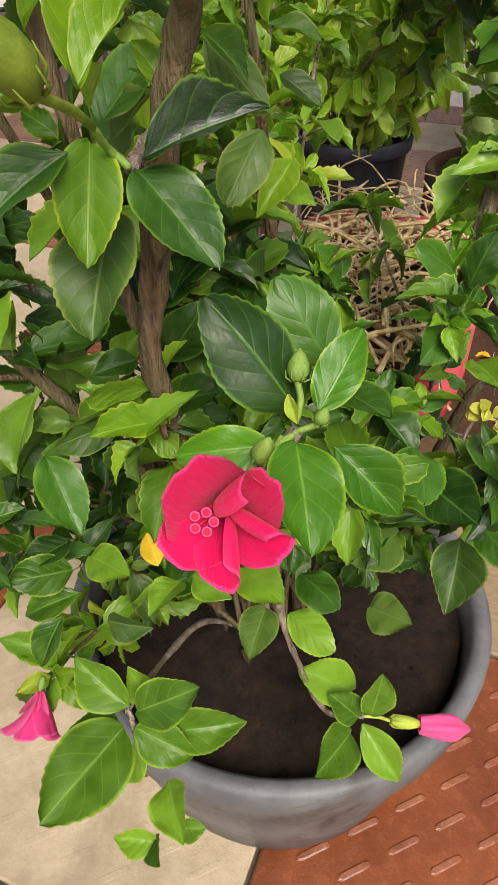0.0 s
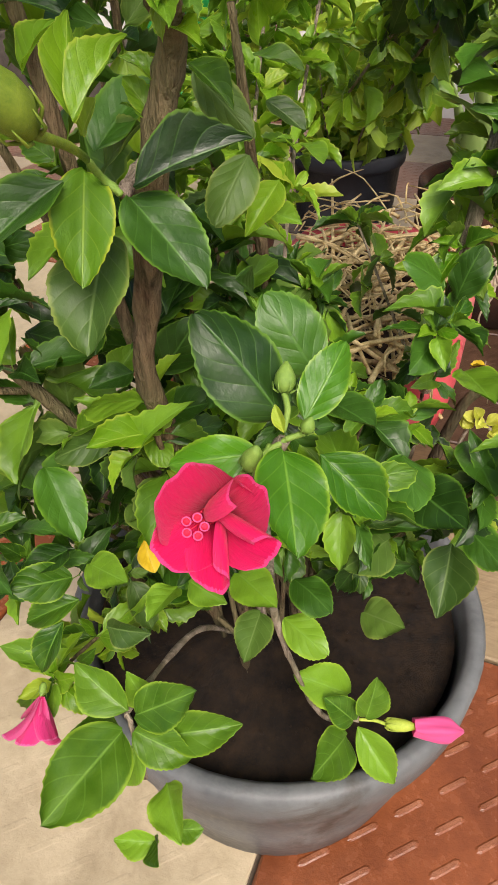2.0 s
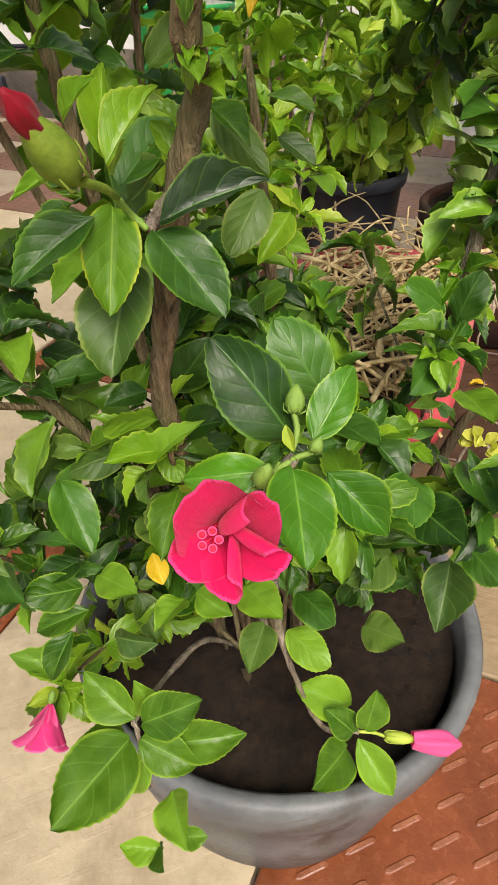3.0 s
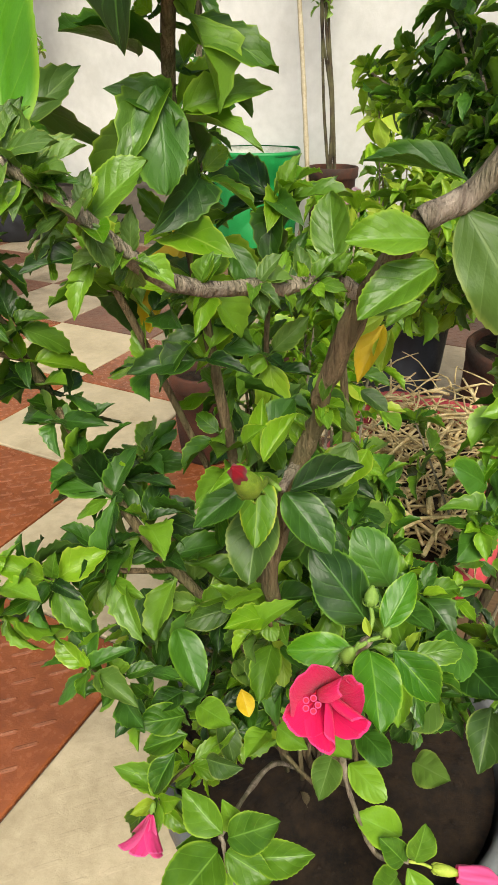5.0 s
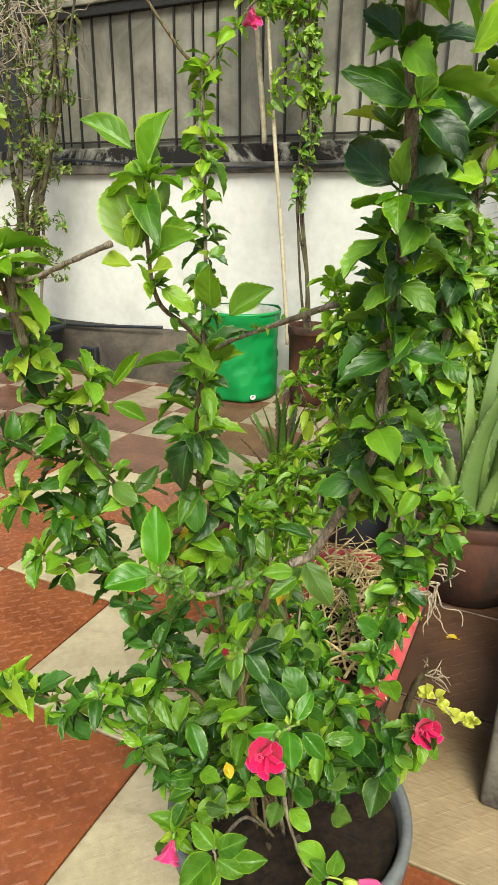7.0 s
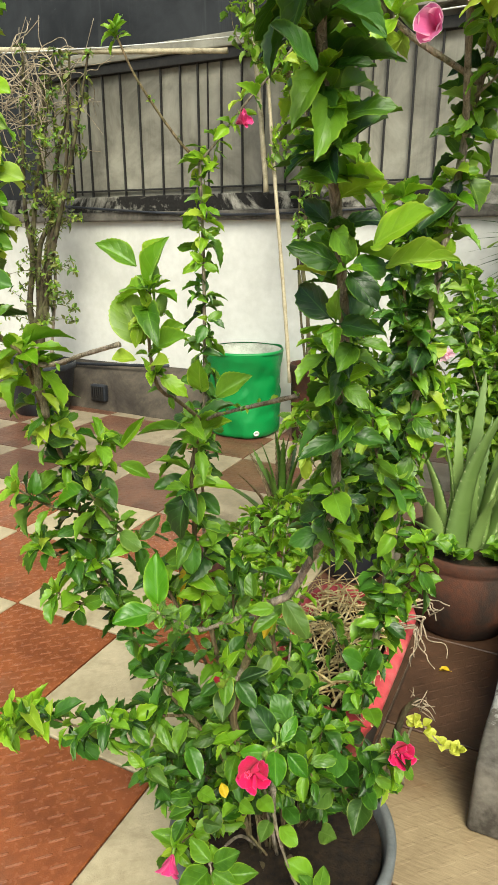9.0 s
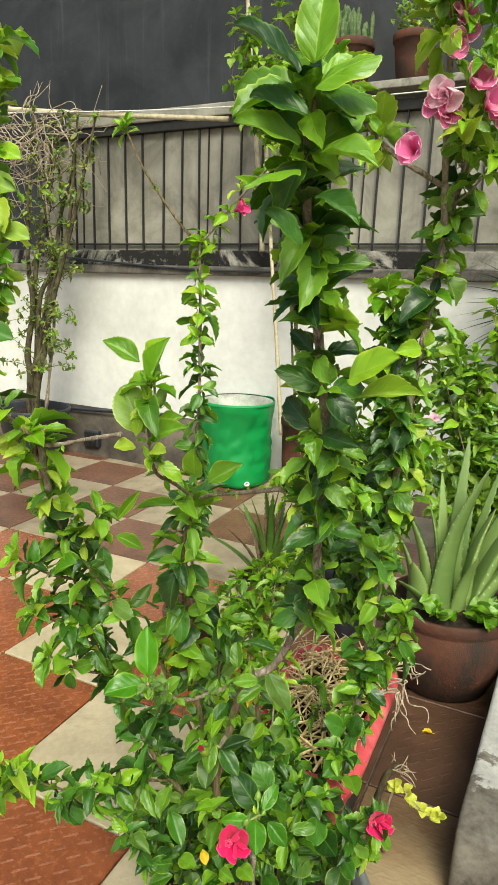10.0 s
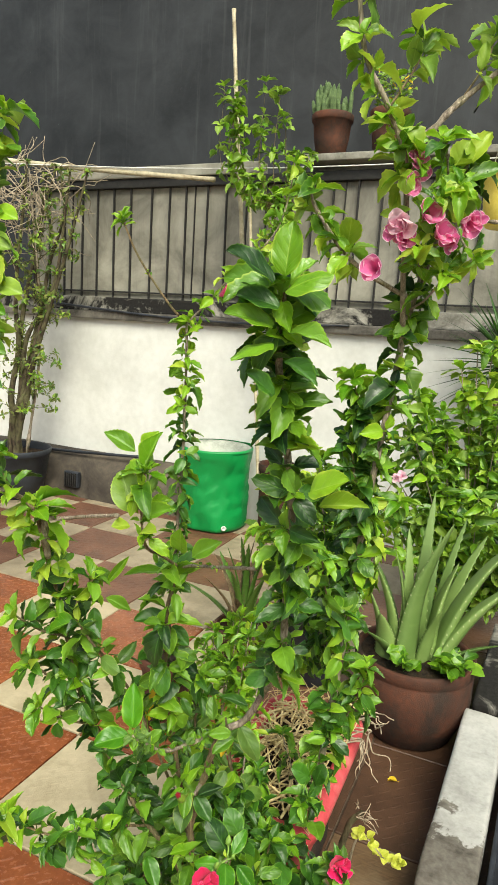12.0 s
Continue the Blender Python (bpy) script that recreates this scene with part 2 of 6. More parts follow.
GREYWALL = two_tone("dirty_render", srgb(60, 57, 52), srgb(122, 117, 109), 4.0, 0.9, bump=0.6, stain=srgb(40, 37, 34), stain_at=(0.5, 0.7))
FENCE = streaked("weathered_sheet", srgb(98, 95, 85), srgb(152, 149, 136), srgb(46, 43, 38), 2.2)
KERB = two_tone("flaking_kerb", srgb(104, 101, 92), srgb(168, 165, 156), 5.0, 0.9, bump=0.6, stain=srgb(24, 22, 20), stain_at=(0.42, 0.51))
TERRA_DARK = two_tone("stained_terracotta", srgb(56, 34, 24), srgb(98, 57, 39), 7, 0.8, stain=srgb(46, 35, 28), bump=0.5, stain_at=(0.42, 0.60))
DARKWALL = streaked("black_paint", srgb(13, 15, 17), srgb(42, 44, 46), srgb(80, 82, 82), 1.8)
BLACKBAR = two_tone("black_iron", srgb(20, 20, 20), srgb(42, 40, 38), 30, 0.6)
CONCRETE = two_tone("chalky_concrete", srgb(164, 163, 157), srgb(204, 203, 198), 3.6, 0.9, fine=60, bump=0.6, stain=srgb(104, 100, 92), stain_at=(0.53, 0.56))
PLASTIC_GREY = two_tone("grey_plastic", srgb(86, 90, 91), srgb(116, 120, 120), 12, 0.5, stain=srgb(78, 76, 72), bump=0.15, stain_at=(0.55, 0.66))
PLASTIC_RED = two_tone("faded_red_plastic", srgb(180, 56, 64), srgb(212, 92, 96), 10, 0.55, bump=0.15, stain=srgb(206, 138, 128))
PLASTIC_BLACK = two_tone("black_plastic", srgb(28, 30, 34), srgb(50, 54, 62), 10, 0.5, bump=0.15)
YELLOWPOT = two_tone("yellow_plastic", srgb(214, 190, 70), srgb(236, 216, 110), 8, 0.5)
GREENBAG = two_tone("green_woven_plastic", srgb(10, 118, 54), srgb(16, 140, 68), 3, 0.42, fine=300, bump=0.3, stain=srgb(12, 106, 52), spec=0.45)
LINING = two_tone("bag_lining", srgb(128, 132, 122), srgb(178, 182, 170), 8, 0.6, stain=srgb(96, 104, 90))
SOIL = two_tone("potting_soil", srgb(32, 23, 14), srgb(82, 61, 38), 55, 0.95, bump=1.0, dist=0.02)


def flaking_paint(name, bare, bare_light, paint, paint_light):
    """White paint on concrete: whole on most of the length, flaking, and worn off towards the near end."""
    m = Nodes(name, 0.88, spec=0.3)
    v = m.coords("Object")
    sep = m.n("SeparateXYZ")
    m.link(v, sep.inputs[0])
    coarse, fine = m.noise(v, 5.5, 7.0, 0.62, 0.4), m.noise(v, 60.0, 5.0, 0.6)
    core = m.ramp(m.math("ADD", m.math("MULTIPLY", m.noise(v, 9.0, 5.0), 0.7), m.math("MULTIPLY", fine, 0.3)), (0.35, bare), (0.65, bare_light))
    coat = m.ramp(m.math("ADD", m.math("MULTIPLY", m.noise(v, 3.0, 6.0, 0.65), 0.75), m.math("MULTIPLY", fine, 0.25)), (0.35, paint), (0.62, paint_light))
    along = m.math("MULTIPLY", m.math("SUBTRACT", sep.outputs[1], 0.93), 1.15)
    whole = m.math("ADD", m.math("MINIMUM", along, 0.62), m.math("MULTIPLY", coarse, 0.9))
    mask = m.ramp(m.math("ADD", whole, m.math("MULTIPLY", fine, 0.16)), (0.70, (0, 0, 0)), (0.735, (1, 1, 1)))
    m.colour(m.mix(mask, core, coat))
    m.bump(m.math("ADD", m.math("MULTIPLY", mask, 0.5), m.math("MULTIPLY", fine, 0.6)), 0.5, 0.004)
    return m.mat


LEDGE_PAINT = flaking_paint("flaking_paint", srgb(62, 57, 51), srgb(124, 119, 110), srgb(134, 133, 128), srgb(184, 183, 178))
METAL = two_tone("eyelet_metal", srgb(196, 196, 190), srgb(226, 226, 220), 30, 0.35)

# ---- building helpers ----
def mesh_of(name, bm, *mats, smooth=True):
    me = bpy.data.meshes.new(name)
    bm.normal_update()
    bm.to_mesh(me)
    bm.free()
    for mt in mats:
        me.materials.append(mt)
    if smooth:
        me.polygons.foreach_set("use_smooth", [True] * len(me.polygons))
    return me


def part(name, bm, material, parent=None, label="", smooth=True):
    ob = new(name, bm if isinstance(bm, bpy.types.Mesh) else mesh_of(name, bm, material, smooth=smooth))
    if parent:
        ob.parent = parent
    return tagged(ob, label)


def thing(name, at, label, category, group="", turn=0.0, kind=""):
    ob = new(name)
    ob.empty_display_size = 0.05
    ob.matrix_world = pose(*at, 0, 0, turn)
    return tagged(ob, label, category, group, kind)


def box(x0, y0, z0, x1, y1, z1, bevel=0.004, segs=2):
    bm = bmesh.new()
    bmesh.ops.create_cube(bm, size=1.0, matrix=Matrix.LocRotScale(((x0 + x1) / 2, (y0 + y1) / 2, (z0 + z1) / 2), None, (x1 - x0, y1 - y0, z1 - z0)))
    if bevel:
        bmesh.ops.bevel(bm, geom=bm.edges[:], offset=bevel, segments=segs, profile=0.6, affect="EDGES")
    return bm


def lathe(profile, sides=48, wobble=0.0, seed=0, caps=True):
    """Turns (radius, height) pairs about z; wobble makes it slightly uneven."""
    bm, rings = bmesh.new(), []
    for r, z in profile:
        ring = []
        for i in range(sides):
            a = 2 * math.pi * i / sides
            k = 1 + wobble * noise.noise(Vector((math.cos(a) * 1.7 + seed, math.sin(a) * 1.7, z * 6)))
            ring.append(bm.verts.new((r * k * math.cos(a), r * k * math.sin(a), z + wobble * 0.3 * r * noise.noise(Vector((a, seed, z))))))
        rings.append(ring)
    for lo, hi in zip(rings, rings[1:]):
        for i in range(sides):
            bm.faces.new((lo[i], lo[(i + 1) % sides], hi[(i + 1) % sides], hi[i]))
    if caps:
        bm.faces.new(rings[0][::-1])
        bm.faces.new(rings[-1])
    return bm


def smooth_line(points, steps=6):
    """Catmull-Rom through the points."""
    p = [Vector(q) for q in points]
    p = [p[0] * 2 - p[1]] + p + [p[-1] * 2 - p[-2]]
    line = []
    for a, b, c, d in zip(p, p[1:], p[2:], p[3:]):
        for i in range(steps):
            t = i / steps
            line.append(0.5 * (2 * b + (c - a) * t + (2 * a - 5 * b + 4 * c - d) * t * t + (3 * b - a - 3 * c + d) * t ** 3))
    return line + [p[-2]]


def tube(line, r0, r1, sides=9, knots=0.12, bm=None):
    """A tapered stem along a line, a little knotty."""
    bm = bm or bmesh.new()
    last, side, n = None, None, len(line)
    for i, p in enumerate(line):
        d = (line[min(i + 1, n - 1)] - line[max(i - 1, 0)]).normalized()
        side = (side or Vector((0.3, 0.9, 0.2))).cross(d).cross(d).normalized() * -1 if side is None else (side - d * side.dot(d)).normalized()
        up = d.cross(side)
        r = (r0 + (r1 - r0) * i / (n - 1)) * (1 + 0.5 * knots * max(0.0, math.sin(i * 1.9)) ** 3)
        ring = []
        for k in range(sides):
            a = 2 * math.pi * k / sides
            w = r * (1 + knots * noise.noise(p * 60 + Vector((k * 0.9, 0, 0))) + knots * 0.8 * noise.noise(p * 18))
            ring.append(bm.verts.new(p + (side * math.cos(a) + up * math.sin(a)) * w))
        if last:
            for k in range(sides):
                bm.faces.new((last[k], last[(k + 1) % sides], ring[(k + 1) % sides], ring[k]))
        else:
            bm.faces.new(ring[::-1])
        last = ring
    bm.faces.new(last)
    return bm


def blade(width_at, fold, droop, twist, serr, nl=9, nw=4, seed=0, wave=1.0):
    """One leaf blade of unit length and width along +y, facing +z, with a toothed margin and its own coordinates."""
    bm = bmesh.new()
    uvs = bm.loops.layers.uv.new("UVMap")
    rows, coord = [], {}
    for i in range(nl + 1):
        t = i / nl
        row = []
        for j in range(-nw // 2, nw // 2 + 1):
            s = j / (nw / 2)
            w = 0.5 * width_at(t)
            ahead = 0.0
            if abs(s) == 1 and serr and 0.22 < t < 0.97:
                tooth = serr * (0.5 + 0.9 * t) * (0.6 + 0.8 * math.sin(2.3 * i + 4 * s + seed) ** 2)
                w *= 1 + (tooth if i % 2 else -tooth)
                ahead = 0.35 / nl if i % 2 else -0.1 / nl
            x = s * w
            z = 1.35 * fold * abs(s) * w - 0.16 * fold * s * s * w - droop * t * t * 0.5 + wave * (0.03 * math.sin(5 * t + 3 * s + seed) + 0.022 * math.sin(13 * t + 2 * seed + 2 * s)) * abs(s)
            ang = twist * t * 0.6
            vtx = bm.verts.new((x * math.cos(ang), (t + ahead) * (1 - 0.10 * droop * t), z + x * math.sin(ang)))
            coord[vtx] = (0.5 + 0.5 * s, t)
            row.append(vtx)
        rows.append(row)
    for lo, hi in zip(rows, rows[1:]):
        for a, b, c, d in zip(lo, lo[1:], hi[1:], hi):
            f = bm.faces.new((a, b, c, d))
            for lp in f.loops:
                lp[uvs].uv = coord[lp.vert]
    return bm


def ovate(t):
    return max(0.02, 2.42 * max(t, 0.004) ** 0.6 * (1.0 - t) ** 0.72)


def pointed(t):
    return max(0.02, 2.3 * max(t, 0.004) ** 0.62 * (1.0 - t) ** 1.0)


def lance(t):
    return max(0.03, (math.sin(math.pi * t ** 0.92) ** 0.9))


def spoon(t):
    return max(0.04, math.sin(math.pi * t ** 1.15) ** 0.75)


def stalked(f):
    """The same outline on a short leaf stalk."""
    return lambda t: 0.06 if t < 0.14 else f((t - 0.14) / 0.86)


BLADES = [(ovate, 0.25, 0.22, 0.15, 0.07), (lance, 0.35, 0.4, -0.3, 0.08), (spoon, 0.3, 0.1, 0.2, 0.0), (ovate, -0.15, 0.55, -0.4, 0.08), (lance, 0.55, 0.1, 0.4, 0.07), (pointed, 0.45, 0.75, 0.3, 0.13), (pointed, 0.15, 0.4, -0.5, 0.13), (pointed, 0.3, 0.25, 0.25, 0.12), (lance, 0.7, 0.55, -0.2, 0.1), (ovate, 0.4, 0.9, 0.3, 0.1)]
LEAF_MESH = {}


def leaf_mesh(variant, mat, fine=False):
    key = (variant, mat.name, fine)
    if key not in LEAF_MESH:
        f, fold, droop, tw, serr = BLADES[variant]
        LEAF_MESH[key] = mesh_of("leaf", blade(f if fine or variant == 2 else stalked(f), fold, droop if fine else droop + 0.25, tw, serr * (0.16 if fine else 0.45), nl=26 if fine else 15, nw=8 if fine else 4, seed=variant, wave=1.0 if fine else 1.3), mat)
    return LEAF_MESH[key]


class Foliage:
    """The leaves of one plant: the first few hundred are parts, the rest one joined part."""

    def __init__(self, parent, most=260, name="leaf"):
        self.parent, self.most, self.count, self.rest, self.name = parent, most, 0, {}, name
        self.inv = parent.matrix_world.inverted()

    def add(self, base, tip, width, mat, variant=0, facing=(0, -0.5, 0.85), fine=False):
        base, tip = Vector(base), Vector(tip)
        d = tip - base
        n = Vector(facing)
        n = n - d * (n.dot(d) / max(d.length_squared, 1e-9))
        if n.length < 1e-4:
            n = d.orthogonal()
        y, z = d.normalized(), n.normalized()
        x = y.cross(z)
        m = self.inv @ Matrix((( x.x * width, y.x * d.length, z.x * d.length, base.x), (x.y * width, y.y * d.length, z.y * d.length, base.y), (x.z * width, y.z * d.length, z.z * d.length, base.z), (0, 0, 0, 1)))
        self.count += 1
        if self.count <= self.most:
            ob = new(self.name, leaf_mesh(variant, mat, fine))
            ob.parent, ob.matrix_basis = self.parent, m
        else:
            self.rest.setdefault(mat.name, []).append((m, variant))

    def finish(self, label="small green leaves on the stems"):
        for key, items in self.rest.items():
            mat = bpy.data.materials[key]
            verts, faces, uvs, at = [], [], [], 0
            for m, variant in items:
                me = leaf_mesh(variant, mat)
                co = np.empty(len(me.vertices) * 3)
                me.vertices.foreach_get("co", co)
                a = np.array(m)
                verts.append(co.reshape(-1, 3) @ a[:3, :3].T + a[:3, 3])
                idx = np.empty(len(me.loops), dtype=int)
                me.loops.foreach_get("vertex_index", idx)
                faces.append(idx.reshape(-1, 4) + at)
                uv = np.empty(len(me.loops) * 2)
                me.uv_layers[0].data.foreach_get("uv", uv)
                uvs.append(uv)
                at += len(me.vertices)
            me = bpy.data.meshes.new("foliage")
            me.from_pydata(np.concatenate(verts).tolist(), [], np.concatenate(faces).tolist())
            me.uv_layers.new(name="UVMap").data.foreach_set("uv", np.concatenate(uvs))
            me.polygons.foreach_set("use_smooth", [True] * len(me.polygons))
            me.materials.append(mat)
            ob = new("foliage", me)
            ob.parent = self.parent
            tagged(ob, label, kind="stuff")


def pick(rng, mix):
    r, total = rng.random() * sum(w for _, w in mix), 0
    for m, w in mix:
        total += w
        if r <= total:
            return m
    return mix[-1][0]


GREENS = [(DARK, 6.8), (MID, 4.2), (BRIGHT, 0.4), (DULL, 1.0)]
SHADED = [(DARK, 7), (MID, 3), (DULL, 1)]
YOUNG = [(MID, 3), (BRIGHT, 4), (LIME, 1)]


def rosette(fol, rng, at, axis, size, count, mix, young, aspect, droop=0.3):
    """A whorl of leaves round a short spur: old wide ones spread flat below, small young ones stand in the middle."""
    axis = axis.normalized()
    e1 = axis.orthogonal().normalized()
    e2 = axis.cross(e1)
    turn = rng.uniform(0, 6.28)
    for k in range(count):
        age = 1 - k / max(1, count - 1) if count > 1 else 1.0
        a = turn + 2.4 * k + rng.uniform(-0.35, 0.35)
        open_by = radians(28 + 52 * age + rng.uniform(-12, 14))
        out = e1 * math.cos(a) + e2 * math.sin(a)
        way = out * math.sin(open_by) + axis * math.cos(open_by) + Vector((0, 0, -droop * age * rng.uniform(0.3, 1.3)))
        ln = size * (0.52 + 0.60 * age) * rng.uniform(0.75, 1.18)
        face = axis + Vector((rng.uniform(-0.3, 0.3), rng.uniform(-0.3, 0.2), 0.3 + rng.uniform(-0.2, 0.25)))
        tone = pick(rng, young if age < 0.45 and rng.random() < 0.75 else mix)
        fol.add(at, at + way.normalized() * ln, ln * (0.14 + 0.70 * aspect) * rng.uniform(0.85, 1.18), tone, rng.choice((0, 0, 0, 3, 6, 7, 5, 7, 9, 9, 1)), face)


def shoot(parent, fol, points, r0, r1, seed, start=0.1, step=0.022, size=0.05, per=2.4, mix=GREENS, mat=BARK, lift=0.35, crown=True, name="branch", aspect=0.45, spread=1.0, hanging=0.45, fresh=True):
    """A woody shoot with short spurs, each ending in a whorl of leaves, from a share of its length to its tip."""
    rng = random.Random(seed)
    line = smooth_line(points, 7)
    inv = parent.matrix_world.inverted()
    r0, r1 = r0 * 0.62, r1 * 0.62
    part(name, tube([inv @ p for p in line], r0, r1), mat, parent)
    run, since, phase = 0.0, 0.0, rng.random() * 6
    total = sum((b - a).length for a, b in zip(line, line[1:]))
    node = step * 1.6
    for a, b in zip(line, line[1:]):
        seg = (b - a).length
        d = (b - a).normalized()
        run += seg
        since += seg
        share = run / total
        if share < start:
            since = 0
            continue
        while since >= node:
            since -= node
            p = a.lerp(b, rng.random())
            phase += 2.4
            side = d.orthogonal().normalized()
            out = side * math.cos(phase) + d.cross(side) * math.sin(phase)
            axis = out * spread * 0.9 + d * rng.uniform(0.1, 0.7) + Vector((0, 0, rng.uniform(-0.1, lift + 0.35)))
            q = p + out * (r0 + (r1 - r0) * share) * 0.8 + axis.normalized() * size * rng.uniform(0.02, 0.28)
            ripe = YOUNG if mix is GREENS and share > 0.86 and fresh else mix
            rosette(fol, rng, q, axis, size, max(2, int(per * 1.9 + rng.uniform(-1.2, 1.6))), ripe, YOUNG if share > 0.6 and fresh else mix, aspect, hanging * 0.16)
            if rng.random() < 0.5:
                w = (out * -1 + d * 0.4 + Vector((rng.uniform(-0.5, 0.5), rng.uniform(-0.5, 0.5), rng.uniform(-0.7, 0.3)))).normalized() * size * rng.uniform(0.7, 1.2)
                fol.add(p, p + w, w.length * aspect, pick(rng, ripe), rng.choice((0, 5, 6, 7)), d + Vector((0, -0.3, 0.5)))
    if crown:
        d = (line[-1] - line[-3]).normalized()
        rosette(fol, rng, line[-1], d + Vector((0, -0.15, 0.1)), size * 1.05, 7, YOUNG if mix is GREENS and fresh else mix, YOUNG, aspect, 0.1)


def frame_along(at, axis, spin=0.0):
    q = Vector(axis).to_track_quat("Z", "Y").to_matrix().to_4x4()
    return Matrix.Translation(at) @ q @ pose(0, 0, 0, 0, 0, spin)


def petal(length, wide, tilt, roll_l, roll_r, seed=0, nl=16, nw=20):
    """A petal in the flower's frame, growing out along +x from the axis z; tilt: degrees it opens from the axis; roll: how far each edge curls over inwards."""
    bm = bmesh.new()
    uvs = bm.loops.layers.uv.new("UVMap")
    rows, coord = [], {}
    for i in range(nl + 1):
        t = i / nl
        tl = radians(tilt) * (0.5 + 0.55 * t)
        cr, cz = length * t * math.sin(tl) + 0.03 * length, length * t * math.cos(tl)
        w = length * wide * (0.16 + 0.84 * math.sin(math.pi * (0.02 + 0.62 * t)))
        half = {}
        for sg, roll in ((1, roll_r), (-1, roll_l)):
            y = lift = 0.0
            half[(sg, 0)] = (0.0, 0.0)
            for j in range(1, nw // 2 + 1):
                u = j / (nw / 2)
                th = 0.4 * u + roll * 1.9 * (0.55 + 0.45 * t) * u ** 1.15
                y += math.cos(th) * w / (nw / 2)
                lift += math.sin(th) * w / (nw / 2)
                half[(sg, j)] = (sg * y, lift)
        row = []
        for j in range(nw + 1):
            k = j - nw // 2
            s = 2 * k / nw
            y, lift = half[(1 if k >= 0 else -1, abs(k))]
            end = 1 - 0.2 * t * abs(s) ** 2.2
            lift += length * (0.02 * math.sin(7 * s + seed) * t * t + 0.014 * math.sin(15 * s + 2.2 * seed) * t ** 4)
            v = bm.verts.new((cr * end - lift * math.cos(tl), y, cz * end + lift * math.sin(tl)))
            coord[v] = (j / nw, t)
            row.append(v)
        rows.append(row)
    for lo, hi in zip(rows, rows[1:]):
        for a, b, c, d in zip(lo, lo[1:], hi[1:], hi):
            f = bm.faces.new((a, b, c, d))
            for lp in f.loops:
                lp[uvs].uv = coord[lp.vert]
    return bm


def calyx_mesh(length, mat):
    bm = lathe([(0.0006, -0.02 * length), (0.10 * length, 0.0), (0.17 * length, 0.18 * length), (0.15 * length, 0.4 * length), (0.10 * length, 0.52 * length)], 16, 0.1)
    for k in range(5):
        a = 2 * math.pi * k / 5
        o = Vector((math.cos(a), math.sin(a), 0))
        s = Vector((-math.sin(a), math.cos(a), 0))
        for sg in (1,):
            v = [bm.verts.new(q) for q in (o * 0.15 * length + s * 0.09 * length + Vector((0, 0, 0.36 * length)), o * 0.15 * length - s * 0.09 * length + Vector((0, 0, 0.36 * length)), o * 0.25 * length + Vector((0, 0, 0.58 * length)))]
            bm.faces.new(v)
    return mesh_of("flower", bm, mat)


def flower(parent, at, axis, size, mat, spec, label, spin=0.0, stamen=True, depth=0.9):
    """A hibiscus flower: green calyx with petals and a stamen column under it. spec: angle, width, opening, edge rolls, length."""
    m = parent.matrix_world.inverted() @ frame_along(at, axis, spin)
    cal = new("flower", calyx_mesh(size * 0.6, STEM))
    cal.parent, cal.matrix_basis = parent, m @ pose(0, 0, -size * depth)
    tagged(cal, label)
    for i, (ang, wide, tilt, rl, rr, ln) in enumerate(spec):
        ob = part("petal", petal(size * ln, wide, tilt, rl, rr, seed=i * 1.7), mat, cal)
        ob.matrix_basis = pose(0, 0, size * 0.34 + 0.0004 * i, 0, 0, ang)
    if stamen:
        bm = tube(smooth_line([(0, 0, 0.3 * size), (-0.05 * size, 0, 0.8 * size), (-0.26 * size, -0.10 * size, 1.12 * size)], 5), 0.04 * size, 0.028 * size)
        rims = bmesh.new()
        rng = random.Random(3)
        for k in range(46):
            u = rng.uniform(0.35, 0.95)
            c = Vector((-0.18 * size * u, -0.06 * size * u, (0.45 + 0.6 * u) * size)) + Vector((rng.uniform(-1, 1), rng.uniform(-1, 1), rng.uniform(-0.5, 0.8))).normalized() * 0.15 * size
            bmesh.ops.create_icosphere(bm, subdivisions=1, radius=0.022 * size, matrix=Matrix.Translation(c))
        for k in range(5):
            a = 2 * math.pi * k / 5
            tip = Vector((-0.34 * size + 0.17 * size * math.cos(a), -0.14 * size + 0.17 * size * math.sin(a), 1.22 * size))
            tube([Vector((-0.26 * size, -0.10 * size, 1.1 * size)), tip], 0.014 * size, 0.014 * size, 6, 0.0, bm)
            bmesh.ops.create_uvsphere(bm, u_segments=10, v_segments=7, radius=0.075 * size, matrix=Matrix.Translation(tip) @ Matrix.Diagonal((1, 1, 0.5, 1)))
            ring = [Vector((0.078 * size * math.cos(j * 0.5236), 0.078 * size * math.sin(j * 0.5236), 0.02 * size)) + tip for j in range(13)]
            tube(ring, 0.016 * size, 0.016 * size, 5, 0.0, rims)
        part("stamen", bm, REDCUP if mat is not PINK else STIGMA, cal, "pink stamen column with round tips")
        part("stigma_rim", rims, PINK2, cal, "paler pink rims of the stigma discs")
    return cal


